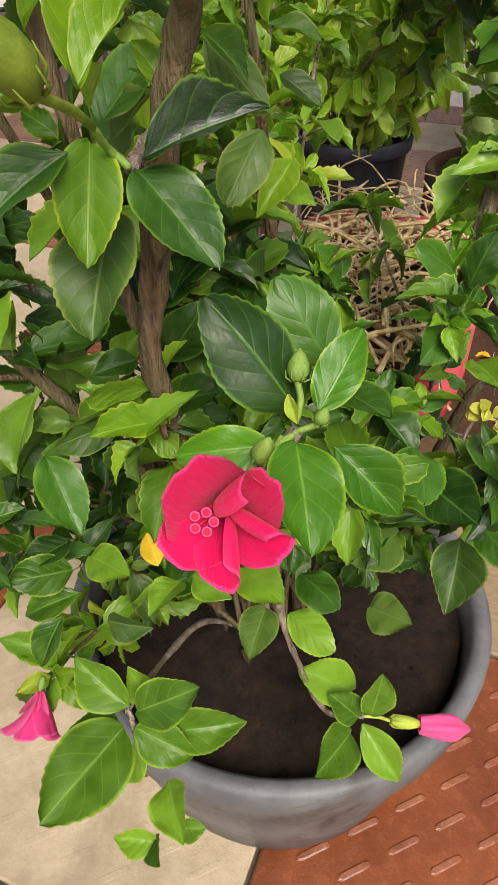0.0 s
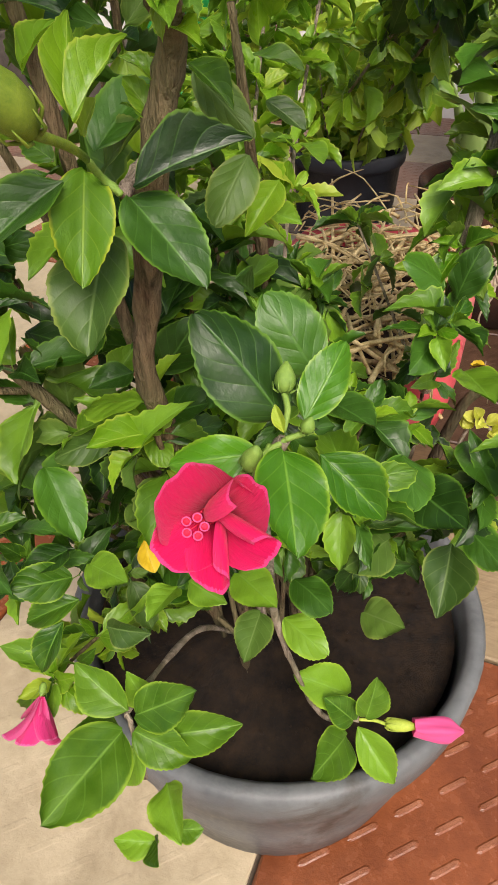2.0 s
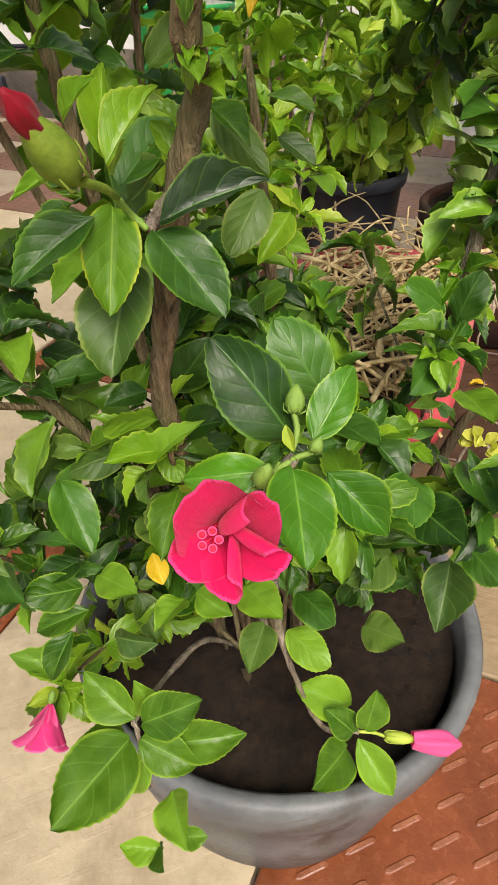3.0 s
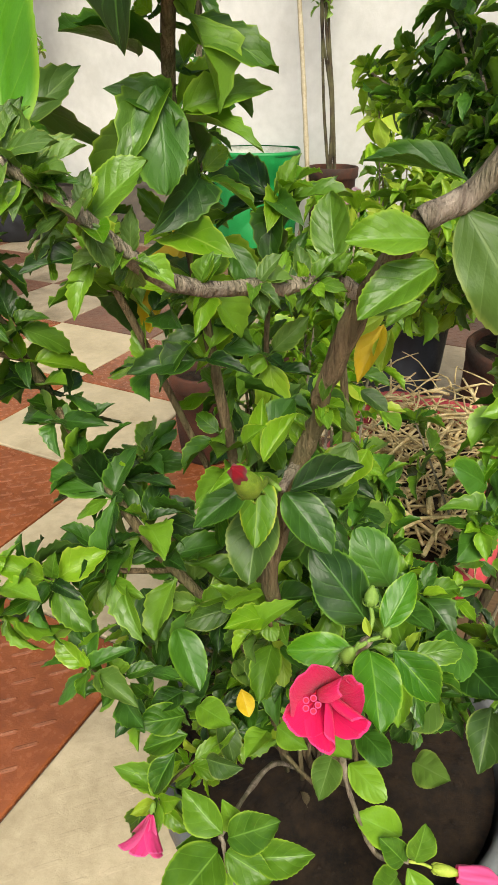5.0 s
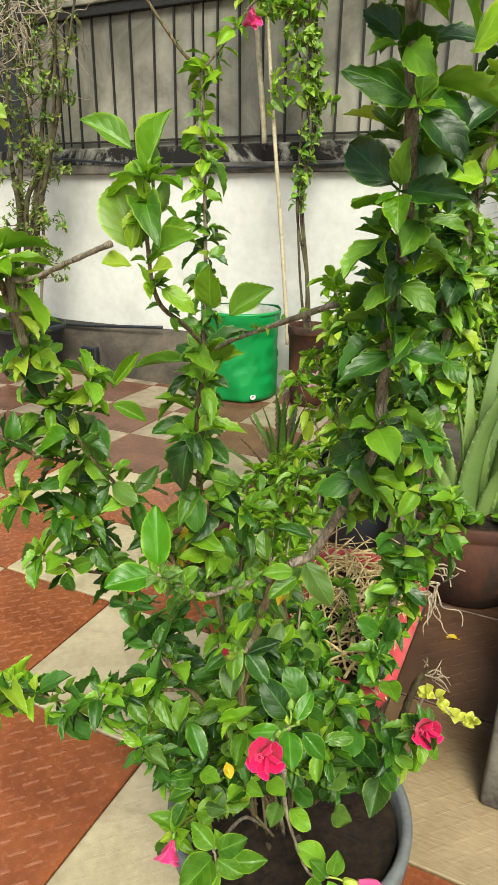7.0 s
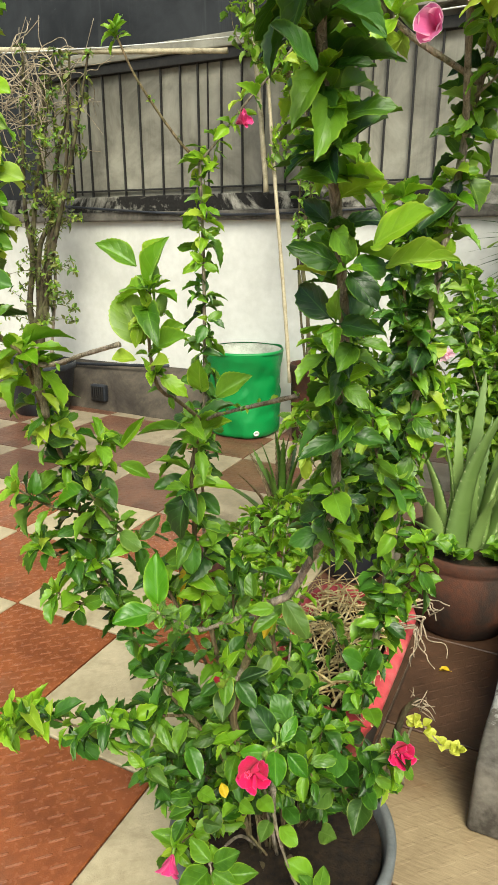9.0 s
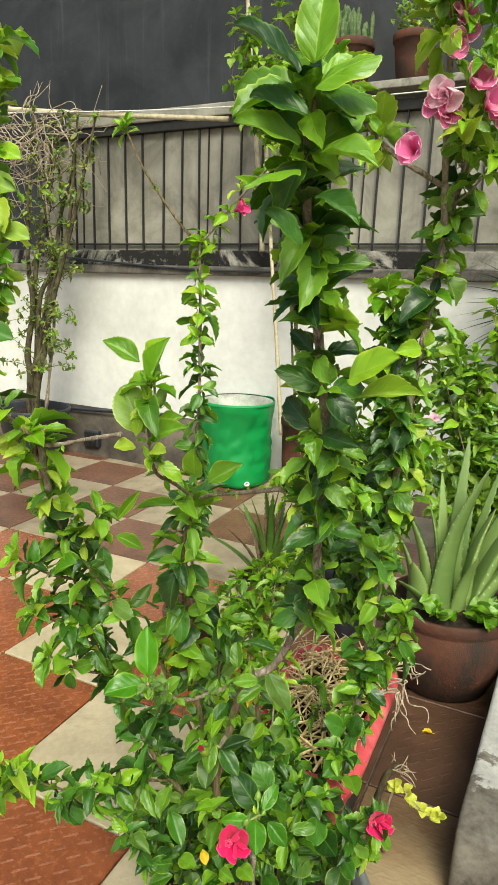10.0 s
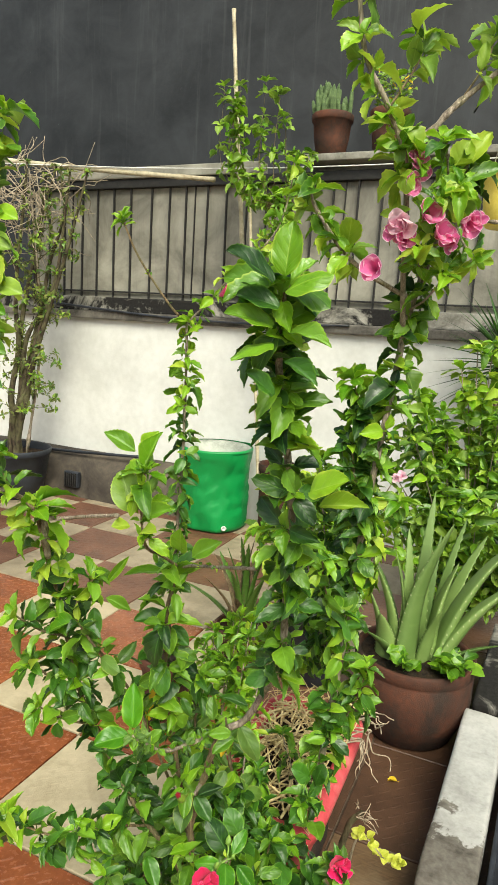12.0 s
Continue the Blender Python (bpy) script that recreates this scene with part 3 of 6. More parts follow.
def bud(parent, base, tip, width, cap=None, mat=STEM, stalk=None, label="green flower bud", cap_len=2.6, cap_from=0.5, cap_wide=1.0, flare=False):
    """A closed bud on its stalk; cap: petal material showing at the tip."""
    inv = parent.matrix_world.inverted()
    base, tip = Vector(base), Vector(tip)
    ln = (tip - base).length
    m = inv @ frame_along(base, tip - base)
    bm = lathe([(0.08 * width, 0), (0.32 * width, 0.06 * ln), (0.5 * width, 0.3 * ln), (0.46 * width, 0.55 * ln), (0.26 * width, 0.82 * ln), (0.06 * width, ln)], 14, 0.12, seed=ln * 90)
    b = part("bud", bm, mat, parent, label)
    b.matrix_basis = m
    if cap:
        bm, rings, n = bmesh.new(), [], 12
        for i in range(n + 1):
            u = i / n
            z = ln * (cap_from + (cap_len - cap_from) * u)
            r = width * cap_wide * (0.30 + 0.26 * math.sin(math.pi * (0.1 + 0.75 * u))) * max(0.12, 1 - max(0, u - 0.72) * 2.6)
            if flare:
                r = width * cap_wide * (0.16 + 0.52 * u ** 1.2) * (1.0 if u < 0.7 else math.cos((u - 0.7) * 4.6))
            ring = []
            for k in range(20):
                a = 2 * math.pi * k / 20
                ring.append(bm.verts.new((r * (1 + 0.2 * math.cos(5 * a + 2.6 * u)) * math.cos(a), r * (1 + 0.2 * math.cos(5 * a + 2.6 * u)) * math.sin(a), z + 0.03 * ln * math.cos(5 * a) * u)))
            rings.append(ring)
        for lo, hi in zip(rings, rings[1:]):
            for k in range(20):
                bm.faces.new((lo[k], lo[(k + 1) % 20], hi[(k + 1) % 20], hi[k]))
        bm.faces.new(rings[-1])
        part("petal", bm, cap, b, "furled petals")
    for k in range(6):
        a = k * 1.047
        o = Vector((math.cos(a), math.sin(a), 0))
        s = part("sepal", tube([o * 0.25 * width, o * 0.5 * width + Vector((0, 0, 0.10 * ln)), o * 0.54 * width + Vector((0, 0, 0.34 * ln))], 0.06 * width, 0.015 * width, 5), mat, b)
    if stalk:
        part("stalk", tube([inv @ p for p in smooth_line([stalk, (Vector(stalk) + base) / 2 + Vector((0.002, 0.001, 0)), base], 4)], 0.0014, 0.0016, 7), mat, parent)
    return b


# ---- setting: terrace floor, walls, fence ----
TURN = -22.0
U, V = Vector((math.cos(radians(TURN)), math.sin(radians(TURN)), 0)), Vector((-math.sin(radians(TURN)), math.cos(radians(TURN)), 0))
SITE = pose(0, 0, 0, 0, 0, TURN)


def site(s, d, z=0.0):
    return SITE @ Vector((s, d, z))


def structure(name, bm, mat, label, smooth=False):
    ob = part(name, bm, mat, None, "", smooth)
    ob.matrix_world = SITE
    return tagged(ob, label, name.split("_")[0], kind="structure")


floor = structure("floor", box(-7, -4, -0.2, 4, 6, -0.012, 0), GROUT, "terrace floor slab with dirty grout joints")
S_WALL, D_WALL = -3.82, 4.05

structure("wall_north", box(-7, D_WALL, 0.0, 4, D_WALL + 0.2, 1.54, 0), WHITE, "white limewashed parapet wall with faint stains")
coping = structure("trim_coping", box(-7, D_WALL - 0.05, 1.54, 4, D_WALL + 0.22, 1.61, 0.012), GREYWALL, "mould-blackened concrete coping on the parapet")
structure("trim_upper", box(-7, D_WALL - 0.01, 1.61, 4, D_WALL + 0.2, 1.73, 0.01), KERB, "cracked grey kerb above the coping")
bm = bmesh.new()
for s0, s1 in zip(np.arange(-7, -2.15, 0.25), np.arange(-6.75, -1.9, 0.25)):
    pts = []
    for s in (s0, s1):
        w = 0.05 * noise.noise(Vector((s * 1.3, 0, 0)))
        for dd, z in ((0.30, -0.01), (0.27, 0.10), (0.2, 0.24), (0.06, 0.34 + 0.4 * w), (-0.02, 0.37 + 0.4 * w), (-0.02, -0.01)):
            pts.append(bm.verts.new((s, D_WALL - dd - (w if z < 0.3 else 0), z)))
    for k in range(5):
        bm.faces.new((pts[k], pts[k + 1], pts[k + 7], pts[k + 6]))
bmesh.ops.remove_doubles(bm, verts=bm.verts[:], dist=0.001)
plinth = structure("trim_plinth", bm, PLINTH, "sloping dirty cement plinth along the wall foot", True)
drain = thing("drain_grate", site(-3.30, D_WALL - 0.315, 0.15), "small dark iron drain grate set in the plinth", "drain", turn=TURN)
part("frame", box(-0.075, 0.0, -0.07, 0.075, 0.05, 0.07, 0.008), PLASTIC_BLACK, drain)
for k in range(6):
    part("bar", box(-0.062 + 0.022 * k, -0.012, -0.058, -0.050 + 0.022 * k, 0.0, 0.058, 0.002), BLACKBAR, drain)

structure("wall_west", box(-7.0, -4, 0.0, -6.8, D_WALL, 2.6, 0), WHITE, "white side parapet")
structure("wall_east", box(3.2, -4, 0.0, 3.4, D_WALL, 1.6, 0), WHITE, "white side parapet")
wall_south = structure("wall_south", box(-7, -4.0, 0.0, 4, -3.8, 1.2, 0), WHITE, "low white parapet behind the walkway")
structure("wall_neighbour", box(-9, D_WALL + 1.3, -3.0, 7, D_WALL + 1.6, 6.5, 0), DARKWALL, "black-painted wall of the neighbouring building")

ground = structure("ground", box(-300, -300, -3.3, 300, 300, -3.0, 0), CONCRETE, "grey paved ground far below the terrace")

fence = tagged(thing("fence", site(-2, D_WALL + 0.06, 1.73), "weathered grey sheet fence behind black iron bars", "fence", turn=TURN))
part("panel", box(-2.08, 0.03, 0.0, 5.0, 0.06, 0.90, 0.003), FENCE, fence, smooth=False)
part("top_rail", box(-2.4, -0.02, 0.90, 5.0, 0.09, 0.97, 0.006), BLACKBAR, fence, smooth=False)
part("cap", box(-1.75, -0.04, 0.972, 0.2, 0.07, 1.06, 0.01), FENCE, fence, "pale timber strip on the rail", smooth=False)
part("bottom_rail", box(-2.08, 0.0, 0.045, 5.0, 0.02, 0.058, 0.003), BLACKBAR, fence, smooth=False)
bar_mesh = mesh_of("bar", box(-0.0055, -0.004, -0.03, 0.0055, 0.018, 0.93, 0.002, 1), BLACKBAR, smooth=False)
rng = random.Random(4)
for k in range(36):
    s = -2.05 + 0.176 * k + rng.uniform(-0.012, 0.012)
    b = part("bar", bar_mesh, None, fence)
    b.matrix_basis = pose(s, 0.0, 0.0, 0, rng.uniform(-0.6, 0.6), 0)
    if k % 7 == 2:
        b = part("bar", bar_mesh, None, fence)
        b.matrix_basis = pose(s + 0.075, 0.006, 0.05, 0, rng.uniform(-1.0, 1.0), 0) @ Matrix.Diagonal((0.6, 0.8, 0.96, 1))

# ---- pots ----
def soil_disc(radius, z, seed, parent, name="soil", mat=SOIL):
    bm = bmesh.new()
    bmesh.ops.create_circle(bm, cap_ends=True, segments=40, radius=radius)
    bmesh.ops.poke(bm, faces=bm.faces[:])
    bmesh.ops.subdivide_edges(bm, edges=bm.edges[:], cuts=3, use_grid_fill=True)
    for v in bm.verts:
        k = min(1.0, (radius - v.co.xy.length) / (0.12 * radius) + 0.0)
        v.co.z = z + max(0, k) * 0.018 * noise.fractal(v.co * 22 + Vector((seed, 0, 0)), 1.0, 2.0, 4)
    return part(name, bm, mat, parent, "dark damp potting soil")


def round_pot(name, at, rim, foot, height, mat, label, wall=0.012, lip=0.03, soil=0.85, wobble=0.01, category="plant pot", seed=1, group="", belly=0.45):
    pot = thing(name, at, label, category, group)
    h = height
    prof = [(foot * 0.92, 0.0), (foot, 0.008), (foot + (rim - foot) * belly, h * 0.42), (rim - 0.012 + max(0, belly - 0.6) * 0.03, h - lip - 0.004), (rim - 0.004, h - lip), (rim, h - lip + 0.006), (rim + 0.002, h - 0.006), (rim - 0.003, h), (rim - wall * 0.7, h), (rim - wall, h - 0.006), (rim - wall - 0.004, h - lip), (foot + (rim - foot) * 0.45 - wall, h * 0.45), (foot - wall, 0.02)]
    part("body", lathe(prof, 56, wobble, seed), mat, pot)
    soil_disc(rim - wall - 0.003 - (rim - foot) * (1 - soil) * 0.8, h * soil, seed, pot)
    return pot


POT = (0.028, 0.482)
grey_pot = round_pot("plant_pot", (*POT, 0.0), 0.227, 0.182, 0.265, PLASTIC_GREY, "large round grey plastic pot with a thick rim", wall=0.018, lip=0.055, soil=0.88, wobble=0.006)

rng = random.Random(15)
bm = bmesh.new()
for k in range(420):
    a, r = rng.uniform(0, 6.283), 0.185 * math.sqrt(rng.random())
    m = Matrix.Translation((r * math.cos(a), r * math.sin(a), 0.236 + rng.uniform(-0.003, 0.004))) @ pose(0, 0, 0, rng.uniform(0, 360), rng.uniform(0, 360), 0) @ Matrix.Diagonal((1, rng.uniform(0.6, 1), rng.uniform(0.5, 0.9), 1))
    bmesh.ops.create_icosphere(bm, subdivisions=1, radius=rng.uniform(0.0008, 0.003), matrix=m)
tagged(part("loose_soil", bm, SOIL, grey_pot, "loose crumbs of soil"), kind="stuff")
for k in range(5):
    a, r = rng.uniform(0, 6.283), rng.uniform(0.06, 0.15)
    ob = part("litter", leaf_mesh(1, BARK), None, grey_pot, "withered leaf scrap")
    ob.matrix_basis = pose(r * math.cos(a), r * math.sin(a), 0.243, rng.uniform(-20, 20), rng.uniform(-20, 20), rng.uniform(0, 360)) @ Matrix.Diagonal((0.012, 0.022, 0.02, 1))

# ---- the hibiscus in the grey pot ----
hib = thing("hibiscus_plant", (*POT, 0.22), "tall woody hibiscus with pink flowers in a grey pot", "hibiscus")
fol = Foliage(hib, 300)


tilt = random.Random(77)


def lf(base, tip, width, mat, variant=0, way=""):
    face = Vector((0, -0.9, 0.3) if way == "up" else (0, -0.62, 0.78)) + Vector((tilt.uniform(-0.35, 0.35), tilt.uniform(-0.2, 0.2), tilt.uniform(-0.25, 0.25)))
    fol.add(base, tip, width, mat, tilt.choice((0, 0, 3)) if variant == 0 and way == "" else variant, face, True)


def stem(points, r0, r1, mat=BARK, name="branch", parent=None):
    parent = parent or hib
    inv = parent.matrix_world.inverted()
    return part(name, tube([inv @ p for p in smooth_line(points, 8)], r0 * (0.85 if mat is TWIG else 0.6), r1 * (0.85 if mat is TWIG else 0.6), 12, 0.5 if mat is TWIG else 0.34), mat, parent)


# leaf rosette on the trunk
lf((-0.057, 0.268, 0.780), (-0.056, 0.232, 0.751), 0.024, MOTTLED, 0)
lf((-0.040, 0.259, 0.773), (-0.011, 0.231, 0.751), 0.027, DARK, 0)
lf((-0.037, 0.254, 0.778), (0.004, 0.258, 0.799), 0.019, DARK, 1)
lf((-0.062, 0.255, 0.780), (-0.093, 0.231, 0.765), 0.021, DARK, 1)
lf((-0.055, 0.278, 0.752), (-0.062, 0.233, 0.723), 0.035, DULL, 0)
lf((-0.060, 0.305, 0.777), (-0.038, 0.333, 0.803), 0.026, DARK, 0)
lf((-0.062, 0.293, 0.786), (-0.053, 0.284, 0.801), 0.012, LIME, 2)
lf((-0.061, 0.322, 0.766), (-0.042, 0.302, 0.789), 0.023, DULL, 0)
lf((0.004, 0.335, 0.767), (-0.011, 0.306, 0.749), 0.024, DULL, 0)
lf((-0.022, 0.346, 0.803), (-0.001, 0.324, 0.793), 0.014, MID, 1)
lf((-0.021, 0.361, 0.798), (0.004, 0.332, 0.779), 0.020, DULL, 0)
lf((0.007, 0.383, 0.801), (0.032, 0.372, 0.796), 0.013, MID, 2)
lf((0.020, 0.363, 0.747), (0.003, 0.336, 0.730), 0.017, BRIGHT, 1)
lf((0.014, 0.401, 0.777), (0.036, 0.391, 0.765), 0.017, DULL, 0)
lf((0.035, 0.418, 0.751), (0.046, 0.395, 0.747), 0.016, MID, 2)
lf((0.015, 0.373, 0.727), (0.032, 0.361, 0.727), 0.013, MID, 1)
lf((0.000, 0.377, 0.731), (0.014, 0.360, 0.745), 0.016, DULL, 1)
lf((-0.053, 0.247, 0.801), (-0.037, 0.262, 0.828), 0.013, BRIGHT, 1)
lf((-0.055, 0.254, 0.801), (-0.056, 0.267, 0.833), 0.011, BRIGHT, 1)
lf((-0.060, 0.241, 0.801), (-0.078, 0.216, 0.802), 0.009, MID, 1)
lf((-0.064, 0.240, 0.816), (-0.053, 0.234, 0.832), 0.009, BRIGHT, 1)
lf((-0.116, 0.406, 0.898), (-0.145, 0.359, 0.837), 0.031, YELLOW, 0)
lf((-0.007, 0.222, 0.897), (0.024, 0.234, 0.923), 0.019, MID, 0)
lf((-0.018, 0.270, 0.908), (-0.024, 0.286, 0.941), 0.023, MID, 0)
lf((0.011, 0.286, 0.875), (-0.016, 0.271, 0.863), 0.013, LIME, 1)
lf((0.011, 0.283, 0.871), (-0.004, 0.261, 0.847), 0.016, YELLOW, 1)
lf((0.015, 0.282, 0.869), (0.009, 0.264, 0.851), 0.011, LIME, 2)
lf((0.033, 0.301, 0.879), (0.012, 0.293, 0.868), 0.014, MID, 1)
lf((-0.080, 0.337, 0.902), (-0.061, 0.320, 0.876), 0.017, DARK, 0)
# whorl round the open flower
lf((0.018, 0.262, 0.669), (-0.014, 0.264, 0.724), 0.043, DARK, 0)
lf((0.028, 0.252, 0.675), (0.049, 0.271, 0.707), 0.023, FRESH, 0)
lf((0.017, 0.234, 0.672), (0.022, 0.186, 0.658), 0.033, FRESH, 0)
lf((0.036, 0.251, 0.655), (0.069, 0.229, 0.632), 0.027, FRESH, 1)
lf((0.007, 0.246, 0.660), (-0.037, 0.240, 0.660), 0.024, FRESH, 0)
lf((0.038, 0.303, 0.666), (0.013, 0.304, 0.710), 0.038, DARK, 0)
lf((0.006, 0.335, 0.697), (-0.002, 0.315, 0.715), 0.017, DARK, 2)
lf((0.018, 0.245, 0.673), (0.014, 0.250, 0.685), 0.006, LIME, 2)
lf((0.044, 0.298, 0.653), (0.064, 0.269, 0.660), 0.023, DARK, 0)
lf((0.007, 0.309, 0.666), (-0.018, 0.279, 0.666), 0.026, DARK, 0)
# left whorls, a hand lower
lf((-0.059, 0.331, 0.628), (-0.090, 0.315, 0.624), 0.022, MID, 0)
lf((-0.053, 0.326, 0.623), (-0.017, 0.315, 0.644), 0.028, DARK, 0)
lf((-0.057, 0.321, 0.616), (-0.044, 0.298, 0.614), 0.017, MID, 0)
lf((-0.068, 0.352, 0.638), (-0.091, 0.333, 0.642), 0.019, DARK, 1)
lf((-0.085, 0.343, 0.596), (-0.125, 0.329, 0.593), 0.027, DULL, 0)
lf((-0.131, 0.335, 0.577), (-0.105, 0.294, 0.551), 0.031, DARK, 0)
lf((-0.084, 0.367, 0.624), (-0.069, 0.368, 0.649), 0.019, MID, 1)
lf((-0.054, 0.369, 0.627), (-0.031, 0.354, 0.666), 0.032, DARK, 0)
lf((-0.122, 0.380, 0.593), (-0.118, 0.366, 0.636), 0.030, DULL, 0)
lf((-0.152, 0.414, 0.633), (-0.117, 0.393, 0.637), 0.026, DARK, 0)
lf((-0.174, 0.389, 0.571), (-0.146, 0.350, 0.548), 0.036, DARK, 0)
lf((-0.124, 0.312, 0.495), (-0.149, 0.284, 0.517), 0.029, MID, 0)
lf((-0.112, 0.318, 0.502), (-0.082, 0.292, 0.514), 0.027, MID, 0)
lf((-0.130, 0.331, 0.502), (-0.152, 0.303, 0.511), 0.024, DARK, 0)
lf((-0.122, 0.308, 0.475), (-0.166, 0.298, 0.462), 0.024, MID, 1)
lf((-0.131, 0.292, 0.471), (-0.152, 0.268, 0.441), 0.025, MID, 1)
lf((-0.105, 0.302, 0.451), (-0.073, 0.284, 0.463), 0.024, DULL, 1)
lf((-0.076, 0.338, 0.503), (-0.067, 0.318, 0.491), 0.017, YELLOW, 2)
lf((-0.070, 0.339, 0.544), (-0.040, 0.329, 0.569), 0.026, DULL, 0)
lf((-0.080, 0.337, 0.541), (-0.054, 0.306, 0.546), 0.026, DULL, 0)
lf((-0.050, 0.307, 0.489), (-0.067, 0.276, 0.500), 0.023, MID, 1)
lf((-0.042, 0.309, 0.493), (-0.017, 0.286, 0.498), 0.023, MID, 1)
lf((-0.007, 0.286, 0.528), (0.015, 0.252, 0.540), 0.028, MID, 0)
lf((0.008, 0.307, 0.459), (-0.004, 0.265, 0.464), 0.028, DULL, 0)
lf((0.033, 0.328, 0.470), (0.053, 0.294, 0.489), 0.029, DARK, 0)
lf((0.026, 0.316, 0.439), (0.051, 0.281, 0.449), 0.029, MID, 0)
# bright low shoot over the front rim
lf((-0.087, 0.236, 0.426), (-0.123, 0.173, 0.440), 0.051, MID, 0)
lf((-0.084, 0.247, 0.432), (-0.122, 0.264, 0.460), 0.030, MID, 1)
lf((-0.079, 0.245, 0.430), (-0.037, 0.242, 0.462), 0.034, MID, 0)
lf((-0.060, 0.236, 0.419), (-0.006, 0.234, 0.434), 0.030, MID, 1)
lf((-0.080, 0.238, 0.422), (-0.040, 0.219, 0.419), 0.030, MID, 0)
lf((-0.057, 0.213, 0.400), (-0.047, 0.173, 0.414), 0.029, MID, 1)
lf((-0.062, 0.186, 0.375), (-0.093, 0.184, 0.380), 0.018, MID, 1)
lf((-0.063, 0.189, 0.378), (-0.060, 0.166, 0.392), 0.016, MID, 2)
lf((-0.054, 0.191, 0.381), (-0.032, 0.189, 0.386), 0.015, MID, 2)
lf((-0.092, 0.245, 0.415), (-0.118, 0.231, 0.435), 0.023, MID, 1)
lf((-0.078, 0.238, 0.406), (-0.092, 0.216, 0.379), 0.023, MID, 1)
lf((-0.074, 0.260, 0.417), (-0.085, 0.265, 0.446), 0.020, MID, 1)
# right low shoot with the closed bud
lf((0.089, 0.290, 0.323), (0.118, 0.250, 0.298), 0.030, MID, 1)
lf((0.096, 0.295, 0.328), (0.104, 0.304, 0.370), 0.029, MID, 0)
lf((0.087, 0.296, 0.321), (0.062, 0.299, 0.353), 0.027, MID, 0)
lf((0.080, 0.288, 0.312), (0.049, 0.243, 0.338), 0.039, MID, 0)
lf((0.084, 0.316, 0.330), (0.038, 0.312, 0.367), 0.039, MID, 0)
lf((0.098, 0.361, 0.384), (0.121, 0.327, 0.409), 0.036, DULL, 0)
lf((0.119, 0.373, 0.384), (0.100, 0.357, 0.364), 0.020, DULL, 1)
# right background whorls
lf((0.175, 0.397, 0.430), (0.154, 0.335, 0.413), 0.045, DULL, 1)
lf((0.132, 0.392, 0.501), (0.153, 0.336, 0.516), 0.048, DARK, 0)
lf((0.123, 0.409, 0.521), (0.125, 0.352, 0.534), 0.043, DARK, 0)
lf((0.175, 0.414, 0.528), (0.178, 0.354, 0.532), 0.039, DARK, 0)
lf((0.168, 0.514, 0.571), (0.136, 0.467, 0.561), 0.038, DARK, 0)
lf((0.176, 0.529, 0.574), (0.192, 0.474, 0.584), 0.039, DARK, 0)
lf((0.188, 0.493, 0.545), (0.196, 0.435, 0.557), 0.038, MID, 0)
lf((0.183, 0.567, 0.587), (0.150, 0.546, 0.628), 0.046, DARK, 0)
lf((0.193, 0.560, 0.580), (0.197, 0.549, 0.632), 0.036, DARK, 0)
lf((0.115, 0.380, 0.455), (0.075, 0.336, 0.473), 0.041, DULL, 0)
lf((0.171, 0.372, 0.478), (0.180, 0.327, 0.491), 0.030, DARK, 0)
# branch end with two large young leaves
lf((-0.126, 0.143, 0.970), (-0.130, 0.160, 1.031), 0.033, FRESH, 0, "up")
lf((-0.130, 0.134, 0.963), (-0.173, 0.106, 0.968), 0.035, FRESH, 0)
lf((-0.121, 0.129, 0.963), (-0.118, 0.111, 0.957), 0.013, MID, 2)
lf((-0.103, 0.141, 0.950), (-0.084, 0.145, 0.969), 0.018, MID, 0)
lf((-0.100, 0.136, 0.951), (-0.093, 0.123, 0.948), 0.009, BRIGHT, 2)
lf((0.014, 0.202, 0.934), (-0.019, 0.190, 0.937), 0.019, MID, 0)
lf((0.019, 0.208, 0.922), (-0.013, 0.188, 0.907), 0.020, MID, 0)
lf((0.028, 0.207, 0.944), (0.060, 0.179, 0.902), 0.030, DULL, 0)
lf((0.038, 0.254, 0.949), (-0.009, 0.257, 0.964), 0.018, DARK, 1)
lf((0.057, 0.247, 1.028), (0.030, 0.229, 1.017), 0.014, MID, 1)
lf((-0.108, 0.317, 1.062), (-0.161, 0.294, 1.065), 0.031, DARK, 0)
lf((-0.101, 0.293, 1.056), (-0.094, 0.262, 1.023), 0.028, MID, 0)
lf((-0.102, 0.316, 1.057), (-0.083, 0.330, 1.085), 0.018, BRIGHT, 1)
lf((-0.096, 0.303, 1.052), (-0.067, 0.283, 1.029), 0.025, DARK, 0)
lf((-0.120, 0.300, 1.000), (-0.145, 0.263, 1.013), 0.030, DARK, 0)
lf((-0.111, 0.294, 0.987), (-0.098, 0.265, 0.945), 0.030, DARK, 0)
lf((-0.094, 0.291, 1.148), (-0.050, 0.301, 1.165), 0.017, BRIGHT, 1)
lf((-0.110, 0.291, 1.151), (-0.179, 0.277, 1.152), 0.019, MID, 1)
lf((-0.096, 0.286, 1.136), (-0.065, 0.277, 1.126), 0.019, MID, 0)
lf((-0.110, 0.286, 1.138), (-0.138, 0.260, 1.110), 0.016, DARK, 1)
lf((-0.090, 0.276, 1.113), (-0.092, 0.264, 1.087), 0.019, BRIGHT, 0)
lf((-0.222, 0.328, 1.102), (-0.262, 0.346, 1.147), 0.020, BRIGHT, 1)
lf((-0.217, 0.330, 1.106), (-0.183, 0.353, 1.152), 0.015, BRIGHT, 1)
lf((-0.212, 0.312, 1.090), (-0.167, 0.308, 1.074), 0.020, MID, 1)
